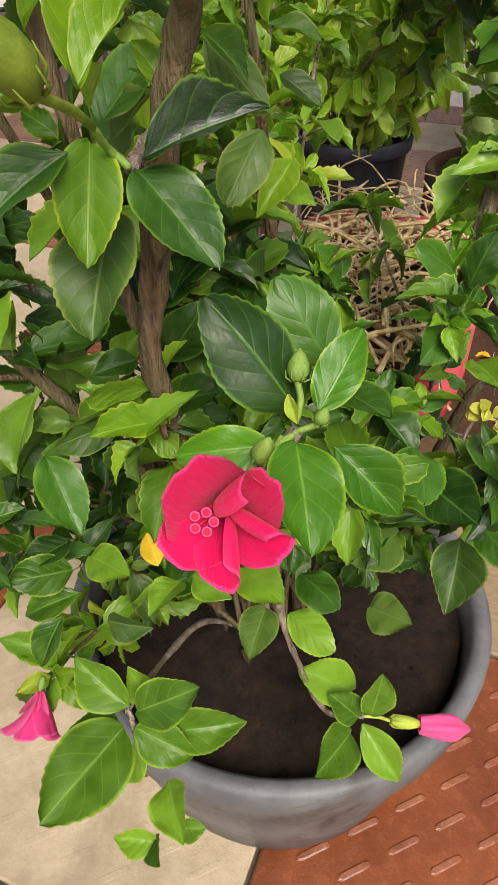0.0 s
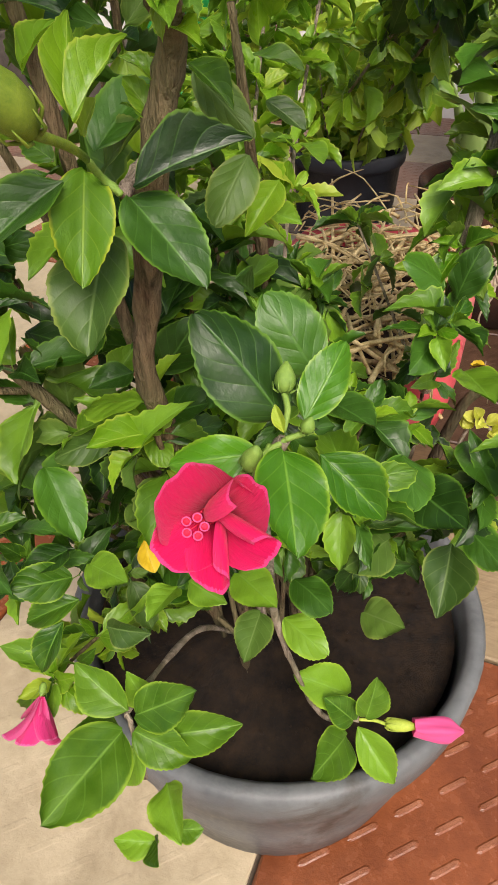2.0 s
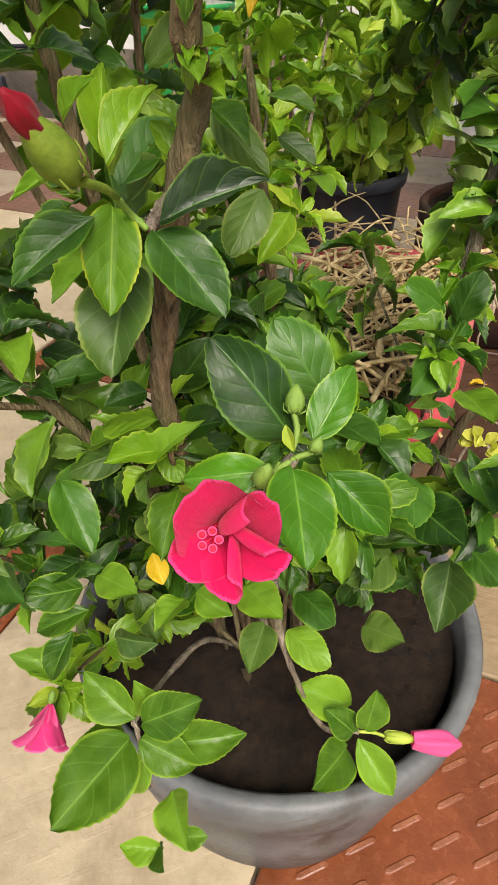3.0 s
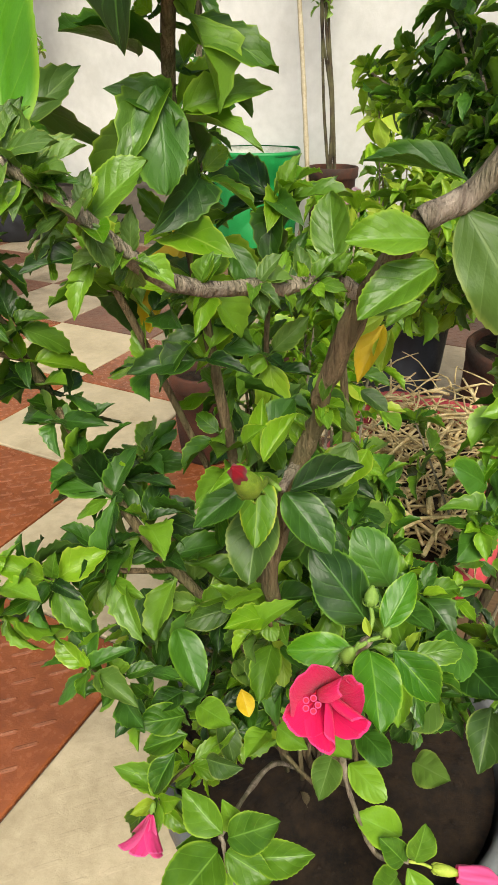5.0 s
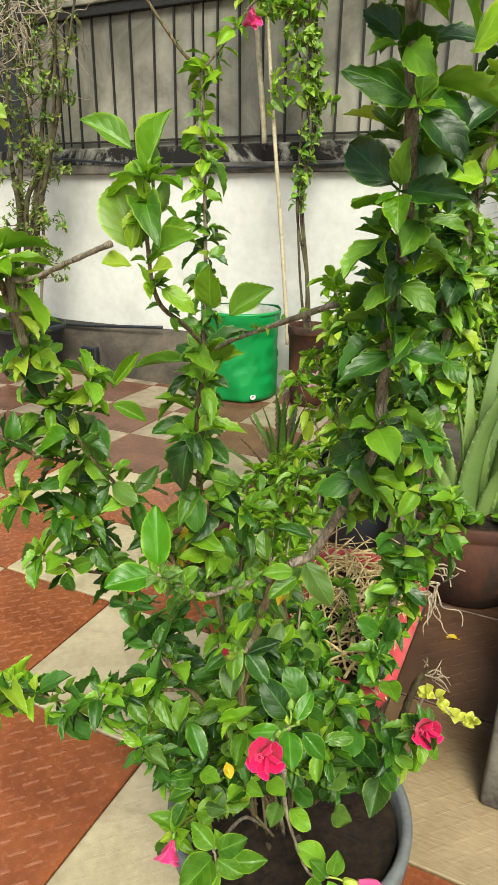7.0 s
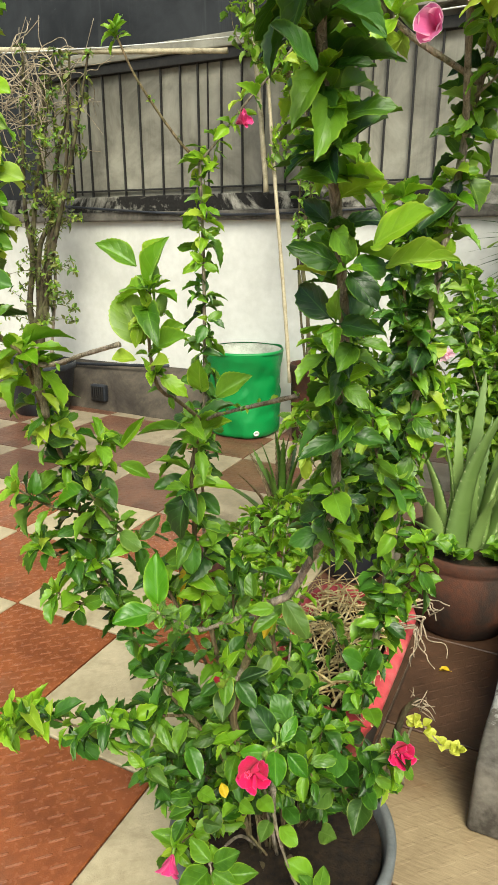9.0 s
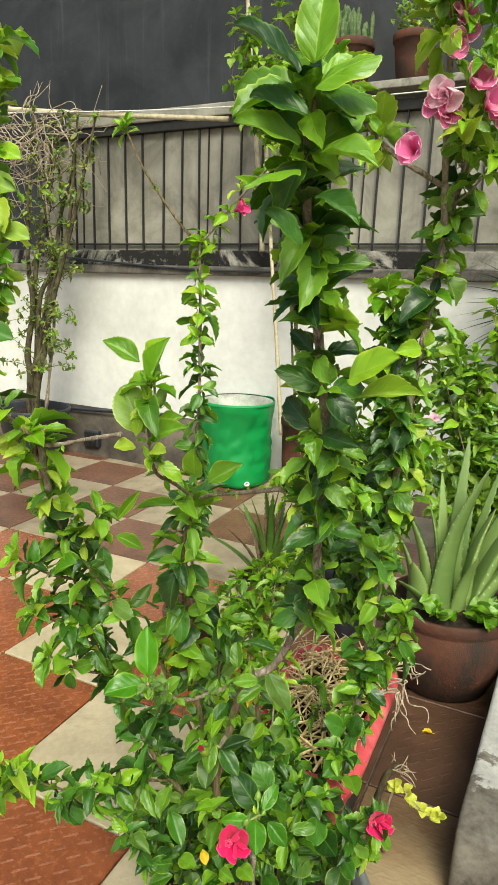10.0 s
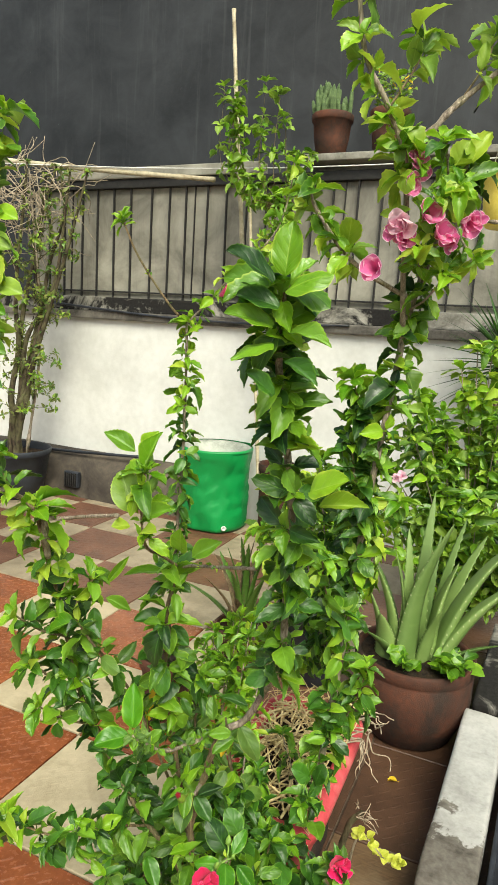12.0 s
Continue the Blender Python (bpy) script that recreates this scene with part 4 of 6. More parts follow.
lf((-0.226, 0.330, 1.106), (-0.231, 0.341, 1.131), 0.007, LIME, 2)
lf((-0.232, 0.313, 1.070), (-0.223, 0.291, 1.020), 0.026, DARK, 0)
# shoot tips
fol.add((-0.138, 0.176, 1.284), (-0.166, 0.192, 1.340), 0.050, FAR, 0, (0.1, -0.85, 0.5), True)
fol.add((-0.135, 0.172, 1.283), (-0.134, 0.166, 1.322), 0.016, LIME, 1, (-0.5, -0.8, 0.3), True)
fol.add((-0.130, 0.185, 1.345), (-0.112, 0.180, 1.402), 0.024, BRIGHT, 1, (-0.5, -0.8, 0.3), True)
fol.add((-0.128, 0.178, 1.275), (-0.085, 0.165, 1.300), 0.024, MID, 1, (-0.1, -0.7, 0.7), True)
lf((-0.145, 0.195, 1.367), (-0.189, 0.189, 1.397), 0.029, MID, 1)
lf((-0.133, 0.196, 1.367), (-0.116, 0.193, 1.400), 0.024, BRIGHT, 1)
lf((-0.142, 0.160, 1.281), (-0.137, 0.165, 1.308), 0.014, LIME, 2)
lf((-0.141, 0.157, 1.269), (-0.163, 0.139, 1.273), 0.019, LIME, 2)
lf((-0.126, 0.157, 1.262), (-0.101, 0.134, 1.271), 0.022, LIME, 2)
lf((-0.120, 0.183, 1.292), (-0.090, 0.186, 1.306), 0.019, BRIGHT, 1)
lf((-0.072, 0.173, 1.231), (-0.072, 0.152, 1.269), 0.029, BRIGHT, 0)
lf((-0.055, 0.172, 1.224), (-0.016, 0.169, 1.254), 0.026, MID, 1)
lf((0.047, -0.149, 1.593), (0.050, -0.151, 1.638), 0.028, BRIGHT, 0, "up")
lf((0.038, -0.148, 1.588), (0.001, -0.165, 1.613), 0.031, DARK, 0)
lf((0.048, -0.146, 1.580), (0.080, -0.161, 1.604), 0.024, BRIGHT, 0)
lf((0.044, -0.136, 1.568), (0.008, -0.145, 1.579), 0.025, DARK, 0)
lf((0.040, -0.125, 1.552), (0.000, -0.150, 1.564), 0.022, MID, 0)
lf((0.041, -0.123, 1.537), (0.006, -0.150, 1.534), 0.025, MID, 0)
lf((0.053, -0.125, 1.547), (0.091, -0.144, 1.544), 0.019, MID, 1)
lf((0.052, -0.112, 1.522), (0.083, -0.133, 1.508), 0.017, DARK, 1)
lf((0.044, -0.108, 1.490), (0.020, -0.125, 1.513), 0.020, DARK, 0)
lf((0.087, -0.067, 1.391), (0.119, -0.097, 1.415), 0.033, BRIGHT, 0)
lf((0.097, -0.065, 1.377), (0.144, -0.082, 1.389), 0.018, LIME, 1)

stem([(0.02, 0.45, 0.22), (-0.015, 0.41, 0.42), (-0.048, 0.306, 0.646), (-0.045, 0.295, 0.710), (-0.032, 0.282, 0.782), (-0.021, 0.270, 0.822), (-0.022, 0.248, 0.845), (-0.006, 0.232, 0.90), (0.012, 0.207, 0.94)], 0.0105, 0.008, name="trunk")
stem([(0.05, 0.47, 0.22), (0.03, 0.46, 0.5), (0.005, 0.42, 0.75), (-0.004, 0.412, 0.82)], 0.009, 0.003)
stem([(-0.006, 0.233, 0.898), (-0.018, 0.228, 0.909), (-0.05, 0.190, 0.917), (-0.081, 0.157, 0.927), (-0.103, 0.128, 0.956), (-0.123, 0.124, 0.971)], 0.0036, 0.0030, TWIG)
stem([(0.019, 0.25, 0.665), (0.0, 0.27, 0.62), (-0.01, 0.33, 0.55), (0.0, 0.40, 0.40), (0.02, 0.43, 0.24)], 0.0028, 0.005, TWIG)
stem([(0.015, 0.302, 0.484), (0.027, 0.314, 0.405), (0.059, 0.303, 0.322), (0.091, 0.297, 0.322)], 0.003, 0.0022, TWIG)
stem([(0.015, 0.302, 0.484), (0.012, 0.36, 0.5), (0.005, 0.40, 0.42)], 0.004, 0.0045, TWIG)
stem([(-0.02, 0.43, 0.26), (-0.05, 0.36, 0.36), (-0.083, 0.26, 0.42), (-0.083, 0.244, 0.421), (-0.075, 0.225, 0.38)], 0.003, 0.0018, TWIG)
stem([(0.0, 0.44, 0.25), (-0.06, 0.46, 0.42), (-0.158, 0.458, 0.529), (-0.213, 0.494, 0.56)], 0.007, 0.005)
stem([(-0.043, 0.262, 0.773), (-0.032, 0.282, 0.782)], 0.003, 0.0035, TWIG)
stem([(-0.043, 0.262, 0.773), (-0.049, 0.261, 0.779), (-0.051, 0.249, 0.789)], 0.0026, 0.0022, STEM)

def tufts(points, seed, count, size, own=None, mix=YOUNG):
    """Tiny leaves breaking from the nodes of a bare branch."""
    rng = random.Random(seed)
    line = smooth_line(points, 10)
    for k in range(count):
        p = rng.choice(line)
        up = Vector((rng.uniform(-0.7, 0.7), rng.uniform(-0.8, 0.3), rng.uniform(-0.3, 1.0))).normalized()
        for j in range(rng.randint(1, 4)):
            w = (up + Vector((rng.uniform(-0.7, 0.7), rng.uniform(-0.7, 0.7), rng.uniform(-0.5, 0.7)))).normalized() * size * rng.uniform(0.5, 1.2)
            (own or fol).add(p, p + w, w.length * 0.5, pick(rng, mix), rng.choice((0, 1, 5, 6)))


tufts([(-0.018, 0.228, 0.909), (-0.05, 0.190, 0.917), (-0.081, 0.157, 0.927), (-0.103, 0.128, 0.956), (-0.123, 0.124, 0.971)], 1, 34, 0.015, mix=[(MID, 3), (DULL, 2), (BRIGHT, 1)])
tufts([(-0.103, 0.128, 0.956), (-0.123, 0.124, 0.971)], 2, 10, 0.018, mix=[(MID, 3), (DULL, 3)])
tufts([(-0.06, 0.235, 1.187), (-0.014, 0.16, 1.217), (0.038, 0.082, 1.249)], 3, 8, 0.010)
tufts([(-0.045, 0.295, 0.710), (-0.032, 0.282, 0.782), (-0.021, 0.270, 0.822), (-0.022, 0.248, 0.845), (-0.006, 0.232, 0.90)], 4, 8, 0.018)
# left bushy branch, middle shoot, tall shoot towards the walkway
shoot(hib, fol, [(-0.03, 0.43, 0.26), (-0.07, 0.38, 0.5), (-0.161, 0.36, 0.66), (-0.236, 0.40, 0.76), (-0.277, 0.36, 0.91), (-0.29, 0.33, 1.044), (-0.30, 0.28, 1.16), (-0.302, 0.23, 1.262)], 0.008, 0.0045, 11, start=0.3, step=0.0095, size=0.052, aspect=0.5)
shoot(hib, fol, [(-0.302, 0.225, 1.262), (-0.335, 0.22, 1.295), (-0.36, 0.22, 1.335)], 0.004, 0.003, 12, start=0.3, step=0.0105, size=0.045, aspect=0.5)
stem([(-0.296, 0.27, 1.17), (-0.293, 0.245, 1.235), (-0.289, 0.238, 1.268)], 0.0056, 0.0054, TWIG)
stem([(-0.291, 0.24, 1.246), (-0.266, 0.235, 1.247), (-0.21, 0.19, 1.268), (-0.155, 0.14, 1.288)], 0.0034, 0.0026, TWIG)
stem([(-0.291, 0.24, 1.256), (-0.318, 0.235, 1.272), (-0.36, 0.225, 1.292), (-0.40, 0.215, 1.30)], 0.0046, 0.0036, TWIG)
tufts([(-0.291, 0.24, 1.252), (-0.255, 0.225, 1.250)], 7, 6, 0.012)
tufts([(-0.30, 0.238, 1.262), (-0.36, 0.225, 1.292)], 8, 8, 0.02)
shoot(hib, fol, [(-0.14, 0.36, 0.62), (-0.2, 0.31, 0.655), (-0.266, 0.28, 0.652), (-0.347, 0.27, 0.679), (-0.40, 0.26, 0.68)], 0.004, 0.0025, 13, start=0.1, step=0.0095, size=0.054, per=2.8)
shoot(hib, fol, [(-0.10, 0.38, 0.7), (-0.17, 0.34, 0.9), (-0.236, 0.30, 1.02), (-0.26, 0.30, 1.07), (-0.235, 0.30, 1.125)], 0.0045, 0.003, 14, start=0.25, step=0.015, size=0.052, aspect=0.5)
shoot(hib, fol, [(-0.05, 0.40, 0.5), (-0.085, 0.36, 0.75), (-0.108, 0.325, 0.95), (-0.10, 0.285, 1.04), (-0.102, 0.272, 1.10), (-0.087, 0.28, 1.165)], 0.007, 0.005, 15, start=0.3, step=0.0125, size=0.052, aspect=0.5, crown=False, mix=[(MID, 5), (DARK, 4), (BRIGHT, 1.5)])
shoot(hib, fol, [(-0.087, 0.28, 1.165), (-0.105, 0.22, 1.205), (-0.122, 0.172, 1.237), (-0.13, 0.175, 1.29), (-0.128, 0.18, 1.34)], 0.0045, 0.0025, 16, start=0.5, step=0.0235, size=0.045, per=1.2, mix=YOUNG)
stem([(-0.087, 0.28, 1.165), (-0.06, 0.235, 1.187), (-0.014, 0.16, 1.217), (0.038, 0.082, 1.249)], 0.0032, 0.0028, TWIG)
tufts([(-0.105, 0.22, 1.205), (-0.122, 0.172, 1.237), (-0.13, 0.175, 1.275)], 5, 9, 0.022)
tufts([(-0.13, 0.175, 1.28), (-0.128, 0.18, 1.345)], 6, 6, 0.028)
shoot(hib, fol, [(0.012, 0.207, 0.940), (0.035, 0.205, 0.957), (0.055, 0.180, 1.010), (0.078, 0.100, 1.120), (0.076, 0.055, 1.250), (0.077, 0.021, 1.313), (0.065, -0.017, 1.408), (0.052, -0.050, 1.486), (0.045, -0.086, 1.541), (0.049, -0.111, 1.589)], 0.0086, 0.006, 17, start=0.2, step=0.0095, size=0.046, per=2.6, mix=[(DARK, 5), (MID, 6), (BRIGHT, 1.2)], hanging=0.2, lift=0.8, aspect=0.54, spread=0.85, mat=TWIG)
shoot(hib, fol, [(0.065, -0.019, 1.408), (0.052, -0.052, 1.486), (0.045, -0.088, 1.541), (0.048, -0.111, 1.585)], 0.003, 0.003, 26, start=0.05, step=0.012, size=0.047, per=2.6, mix=[(MID, 4), (BRIGHT, 3), (DARK, 1)], crown=False, aspect=0.56, spread=0.7)
shoot(hib, fol, [(0.02, 0.43, 0.4), (0.02, 0.43, 0.52), (0.015, 0.40, 0.64)], 0.006, 0.003, 18, start=0.25, step=0.014, size=0.048, fresh=False)
shoot(hib, fol, [(0.06, 0.45, 0.3), (0.14, 0.42, 0.42), (0.2, 0.38, 0.53), (0.222, 0.352, 0.565)], 0.0045, 0.0025, 19, start=0.2, step=0.012, size=0.05, fresh=False)
shoot(hib, fol, [(-0.02, 0.45, 0.4), (-0.04, 0.42, 0.6), (-0.06, 0.4, 0.8), (-0.05, 0.38, 0.92)], 0.005, 0.0025, 21, start=0.1, step=0.014, size=0.048, fresh=False)
shoot(hib, fol, [(-0.06, 0.44, 0.3), (-0.12, 0.38, 0.42), (-0.17, 0.33, 0.5), (-0.2, 0.3, 0.56)], 0.0045, 0.0025, 22, start=0.15, step=0.012, size=0.045, fresh=False)
shoot(hib, fol, [(-0.03, 0.44, 0.3), (-0.09, 0.40, 0.36), (-0.14, 0.33, 0.38), (-0.15, 0.29, 0.40)], 0.004, 0.002, 23, start=0.15, step=0.012, size=0.045, mix=YOUNG)
shoot(hib, fol, [(0.07, 0.46, 0.28), (0.10, 0.42, 0.38), (0.09, 0.38, 0.46), (0.07, 0.35, 0.54)], 0.004, 0.002, 24, start=0.2, step=0.014, size=0.046, fresh=False)
shoot(hib, fol, [(0.07, 0.47, 0.3), (0.16, 0.46, 0.38), (0.21, 0.44, 0.42)], 0.004, 0.002, 25, start=0.3, step=0.014, size=0.05, fresh=False)

rng = random.Random(99)
for k in range(14):
    a = rng.uniform(2.2, 7.0)
    top = Vector((rng.uniform(-0.22, 0.0), rng.uniform(0.38, 0.54), rng.uniform(0.42, 0.74)))
    foot = Vector((0.02 + rng.uniform(-0.05, 0.05), 0.44 + rng.uniform(-0.03, 0.04), 0.26))
    mid = foot.lerp(top, 0.55) + Vector((rng.uniform(-0.03, 0.03), rng.uniform(-0.02, 0.03), 0.03))
    shoot(hib, fol, [foot, mid, top], 0.0045, 0.0022, 300 + k, start=0.35, step=0.02, size=0.05, per=2.4, fresh=False)
for k, top in enumerate(((0.03, 0.51, 0.53), (0.09, 0.50, 0.51), (0.14, 0.48, 0.50), (0.12, 0.52, 0.42), (0.2, 0.50, 0.42), (0.08, 0.54, 0.46), (0.02, 0.55, 0.46), (0.1, 0.46, 0.52))):
    shoot(hib, fol, [(0.06, 0.47, 0.27), Vector((0.08, 0.50, 0.34)).lerp(Vector(top), 0.4), top], 0.004, 0.002, 340 + k, start=0.3, step=0.014, size=0.05, fresh=False, mix=SHADED)
for k, top in enumerate(((0.03, 0.53, 0.57), (0.065, 0.58, 0.585), (0.0, 0.60, 0.56), (0.045, 0.64, 0.57))):
    shoot(hib, fol, [(0.07, 0.48, 0.27), Vector((0.10, 0.50, 0.34)).lerp(Vector(top), 0.45), top], 0.004, 0.002, 380 + k, start=0.45, step=0.011, size=0.047, per=2.6, fresh=False, mix=SHADED)
for k, top in enumerate(((-0.06, 0.80, 0.80), (0.0, 0.84, 0.82), (0.05, 0.90, 0.80), (-0.02, 0.92, 0.77), (-0.08, 0.74, 0.80), (0.03, 0.76, 0.85), (0.09, 0.80, 0.86))):
    foot = Vector((-0.02 + 0.008 * k, 0.46, 0.34))
    shoot(hib, fol, [foot, foot.lerp(Vector(top), 0.5) + Vector((-0.02, -0.03, 0.05)), top], 0.004, 0.002, 400 + k, mat=TWIG, start=0.60, step=0.010, size=0.042, per=2.4, mix=[(MID, 4), (BRIGHT, 4), (LIME, 1)])
shoot(hib, fol, [(-0.015, 0.41, 0.40), (-0.048, 0.315, 0.60), (-0.047, 0.30, 0.66)], 0.003, 0.003, 360, start=0.1, step=0.012, size=0.048, crown=False)
for k, (foot, top) in enumerate((((-0.27, 0.37, 0.88), (-0.345, 0.33, 0.95)), ((-0.25, 0.39, 0.80), (-0.335, 0.34, 0.86)), ((-0.285, 0.34, 1.0), (-0.36, 0.30, 1.05)))):
    shoot(hib, fol, [foot, Vector(foot).lerp(Vector(top), 0.5) + Vector((0, 0, -0.008)), top], 0.004, 0.0025, 370 + k, start=0.3, step=0.012, size=0.048, aspect=0.5)
# flowers and buds
OPEN = [(116, 0.60, 31, 0.5, 0.4, 1.9), (50, 0.48, 31, 0.2, 1.7, 1.85), (-22, 0.37, 36, 0.12, 1.85, 1.82), (-84, 0.35, 37, 0.12, 1.8, 1.76), (-150, 0.48, 41, 0.45, 0.35, 1.6)]
HALF = [(100, 0.46, 26, 0.5, 0.9, 1.25), (30, 0.44, 40, 0.3, 1.1, 1.15), (-46, 0.46, 30, 0.2, 0.9, 1.35), (-112, 0.44, 46, 0.3, 1.0, 1.2), (170, 0.48, 34, 0.3, 0.8, 1.3)]
flower(hib, (-0.012, 0.208, 0.660), (0.02, -0.83, 0.56), 0.0232, PINK, OPEN, "half-open bright pink hibiscus flower", depth=0.8)
stem([(-0.012, 0.222, 0.642), (0.0, 0.24, 0.655), (0.019, 0.25, 0.665)], 0.0016, 0.002, STEM, "stalk")
flower(hib, (-0.153, 0.255, 0.410), (-0.15, -0.6, -0.6), 0.027, PINK2, HALF, "half-open bright pink hibiscus flower", stamen=False)
flower(hib, (0.221, 0.345, 0.586), (0.1, -0.75, 0.35), 0.0215, PINK, OPEN, "half-open bright pink hibiscus flower")
bud(hib, (0.113, 0.294, 0.320), (0.143, 0.292, 0.317), 0.0115, PINK2, BUDPALE, (0.091, 0.297, 0.322), "pale green bud with furled pink petals", cap_len=2.2, cap_from=0.8, cap_wide=1.5)
bud(hib, (0.019, 0.262, 0.683), (0.020, 0.270, 0.695), 0.0105, None, STEM, (0.018, 0.252, 0.668))
bud(hib, (0.028, 0.250, 0.669), (0.031, 0.251, 0.677), 0.007, None, STEM, (0.019, 0.25, 0.665))
bud(hib, (0.002, 0.236, 0.66), (0.006, 0.232, 0.676), 0.010, None, STEM, (0.012, 0.25, 0.662))
bud(hib, (-0.055, 0.207, 0.807), (-0.062, 0.190, 0.829), 0.0140, REDCUP, BUDGREEN, (-0.051, 0.249, 0.789), "plump green bud showing dark red petal", cap_len=1.22, cap_from=0.62, cap_wide=0.50)
bud(hib, (-0.126, 0.191, 1.345), (-0.128, 0.195, 1.378), 0.018, None, STEM, (-0.130, 0.19, 1.30))
bud(hib, (-0.119, 0.176, 1.315), (-0.110, 0.180, 1.345), 0.014, None, STEM, (-0.130, 0.19, 1.27))
fol.finish()

def brick_pile(name, at, w, d, h, label, turn):
    """Rough cement blocks stacked to carry a trough."""
    ob = thing(name, at, label, "block stack", turn=turn)
    for k in range(2):
        bm = box(-w, 0, k * h / 2 + 0.001 * k, -0.06, d, (k + 1) * h / 2, 0.008, 2)
        for v in bm.verts:
            v.co += Vector((0.006, 0.006, 0)) * noise.noise(v.co * 14)
        part("block", bm, BLOCK, ob)
    return ob


brick_pile("block_stack", (0.235, 0.72, 0.0), 0.26, 0.36, 0.27, "two dark cement blocks stacked under the red trough", -21.0)

# ---- red planter with dry straw, and the tall hibiscus growing in it ----
PX, PY = Vector((0.95, -0.30, 0)), Vector((0.30, 0.95, 0))
planter = thing("planter_box", (0.196, 0.535, 0.272), "faded red plastic trough full of dry stalks", "planter", turn=-21.0)
bm = bmesh.new()
rings = []
for z, inset in ((0.0, 0.05), (0.008, 0.045), (0.13, 0.022), (0.138, 0.0), (0.160, -0.004), (0.172, 0.0), (0.180, 0.010), (0.183, 0.032), (0.176, 0.039), (0.13, 0.046), (0.10, 0.05)):
    ring = []
    for k in range(32):
        a = 2 * math.pi * k / 32
        c, s = math.cos(a), math.sin(a)
        ring.append(bm.verts.new((-0.15 + (0.15 - inset) * math.copysign(abs(c) ** 0.35, c), 0.275 + (0.275 - inset) * math.copysign(abs(s) ** 0.35, s), z)))
    rings.append(ring)
for lo, hi in zip(rings, rings[1:]):
    for k in range(32):
        bm.faces.new((lo[k], lo[(k + 1) % 32], hi[(k + 1) % 32], hi[k]))
bm.faces.new(rings[0][::-1])
bm.faces.new(rings[-1])
part("body", bm, PLASTIC_RED, planter)
bm = box(-0.252, 0.048, 0.10, -0.048, 0.502, 0.148, 0.006)
bmesh.ops.subdivide_edges(bm, edges=[e for e in bm.edges if e.calc_length() > 0.05], cuts=7, use_grid_fill=True)
for v in bm.verts:
    v.co.z += 0.012 * noise.noise(v.co * 30) if v.co.z > 0.14 else 0
part("soil", bm, SOIL, planter, "dark soil under the dry stalks")
rng = random.Random(31)
bm = bmesh.new()
for k in range(230):
    x, y = rng.uniform(-0.275, -0.02), rng.uniform(0.02, 0.52)
    z = 0.145 + rng.random() * 0.09
    a, ln, lift = rng.uniform(0, 6.28), rng.uniform(0.05, 0.16), rng.uniform(-0.12, 0.25)
    d = Vector((math.cos(a), math.sin(a), lift)) * ln
    d.x, d.y = min(max(d.x, -0.285 - x), -0.016 - x), min(max(d.y, 0.02 - y), 0.53 - y)
    p = Vector((x, y, z))
    tube(smooth_line([p, p + d * 0.5 + Vector((rng.uniform(-0.012, 0.012), rng.uniform(-0.012, 0.012), 0.012)), p + d], 2), rng.uniform(0.0009, 0.003), 0.0008, 5, 0.2, bm)
for k in range(120):
    x, y = rng.uniform(-0.25, -0.04), rng.uniform(0.06, 0.48)
    p = Vector((x, y, 0.16 + rng.random() * 0.07))
    a, ln = rng.uniform(0, 6.28), rng.uniform(0.08, 0.17)
    d = Vector((math.cos(a) * 0.7, math.sin(a), rng.uniform(-0.25, 0.5))) * ln
    tube(smooth_line([p - d * 0.5, p + Vector((rng.uniform(-0.006, 0.006), rng.uniform(-0.006, 0.006), 0.004)), p + d * 0.5], 3), rng.uniform(0.0024, 0.004), 0.0018, 6, 0.3, bm)
tagged(part("straw", bm, DRY, planter, "tangle of dry straw-coloured stalks"), kind="stuff")
for k in range(11):
    p = Vector((-0.035, rng.uniform(0.34, 0.50), 0.19))
    q = p + Vector((rng.uniform(0.045, 0.065), rng.uniform(-0.02, 0.02), rng.uniform(0.005, 0.03)))
    pts, d = [p, q], Vector((0.6, -0.2, -0.5))
    for j in range(rng.randint(3, 6)):
        d = (d * 0.8 + Vector((rng.uniform(-0.7, 0.7), rng.uniform(-0.8, 0.5), rng.uniform(-0.9, 0.5)))).normalized()
        pts.append(pts[-1] + d * rng.uniform(0.014, 0.028))
    part("dry_stalk", tube(smooth_line(pts, 4), 0.0023, 0.0013, 6, 0.35), VINE, planter)

E_BASE = (0.185, 0.60, 0.36)
hib2 = thing("hibiscus_plant", E_BASE, "very tall hibiscus with rose-pink clustered blooms near its top", "hibiscus")
fol2 = Foliage(hib2, 300)
shoot(hib2, fol2, [E_BASE, (0.205, 0.60, 0.6), (0.236, 0.6, 0.95), (0.25, 0.585, 1.2), (0.276, 0.58, 1.433), (0.292, 0.57, 1.588), (0.318, 0.55, 1.70), (0.345, 0.53, 1.80), (0.36, 0.53, 1.86)], 0.013, 0.008, 41, start=0.14, step=0.0105, size=0.056, per=2.6, aspect=0.58, mix=[(DARK, 3), (MID, 5), (BRIGHT, 2), (LIME, 0.8), (FAR, 1)], hanging=0.4, lift=0.5, mat=TWIG)
shoot(hib2, fol2, [(0.25, 0.59, 1.1), (0.225, 0.59, 1.24), (0.212, 0.6, 1.335), (0.222, 0.6, 1.40), (0.20, 0.59, 1.46)], 0.006, 0.003, 42, start=0.1, step=0.0095, size=0.056, per=2.7, aspect=0.56)
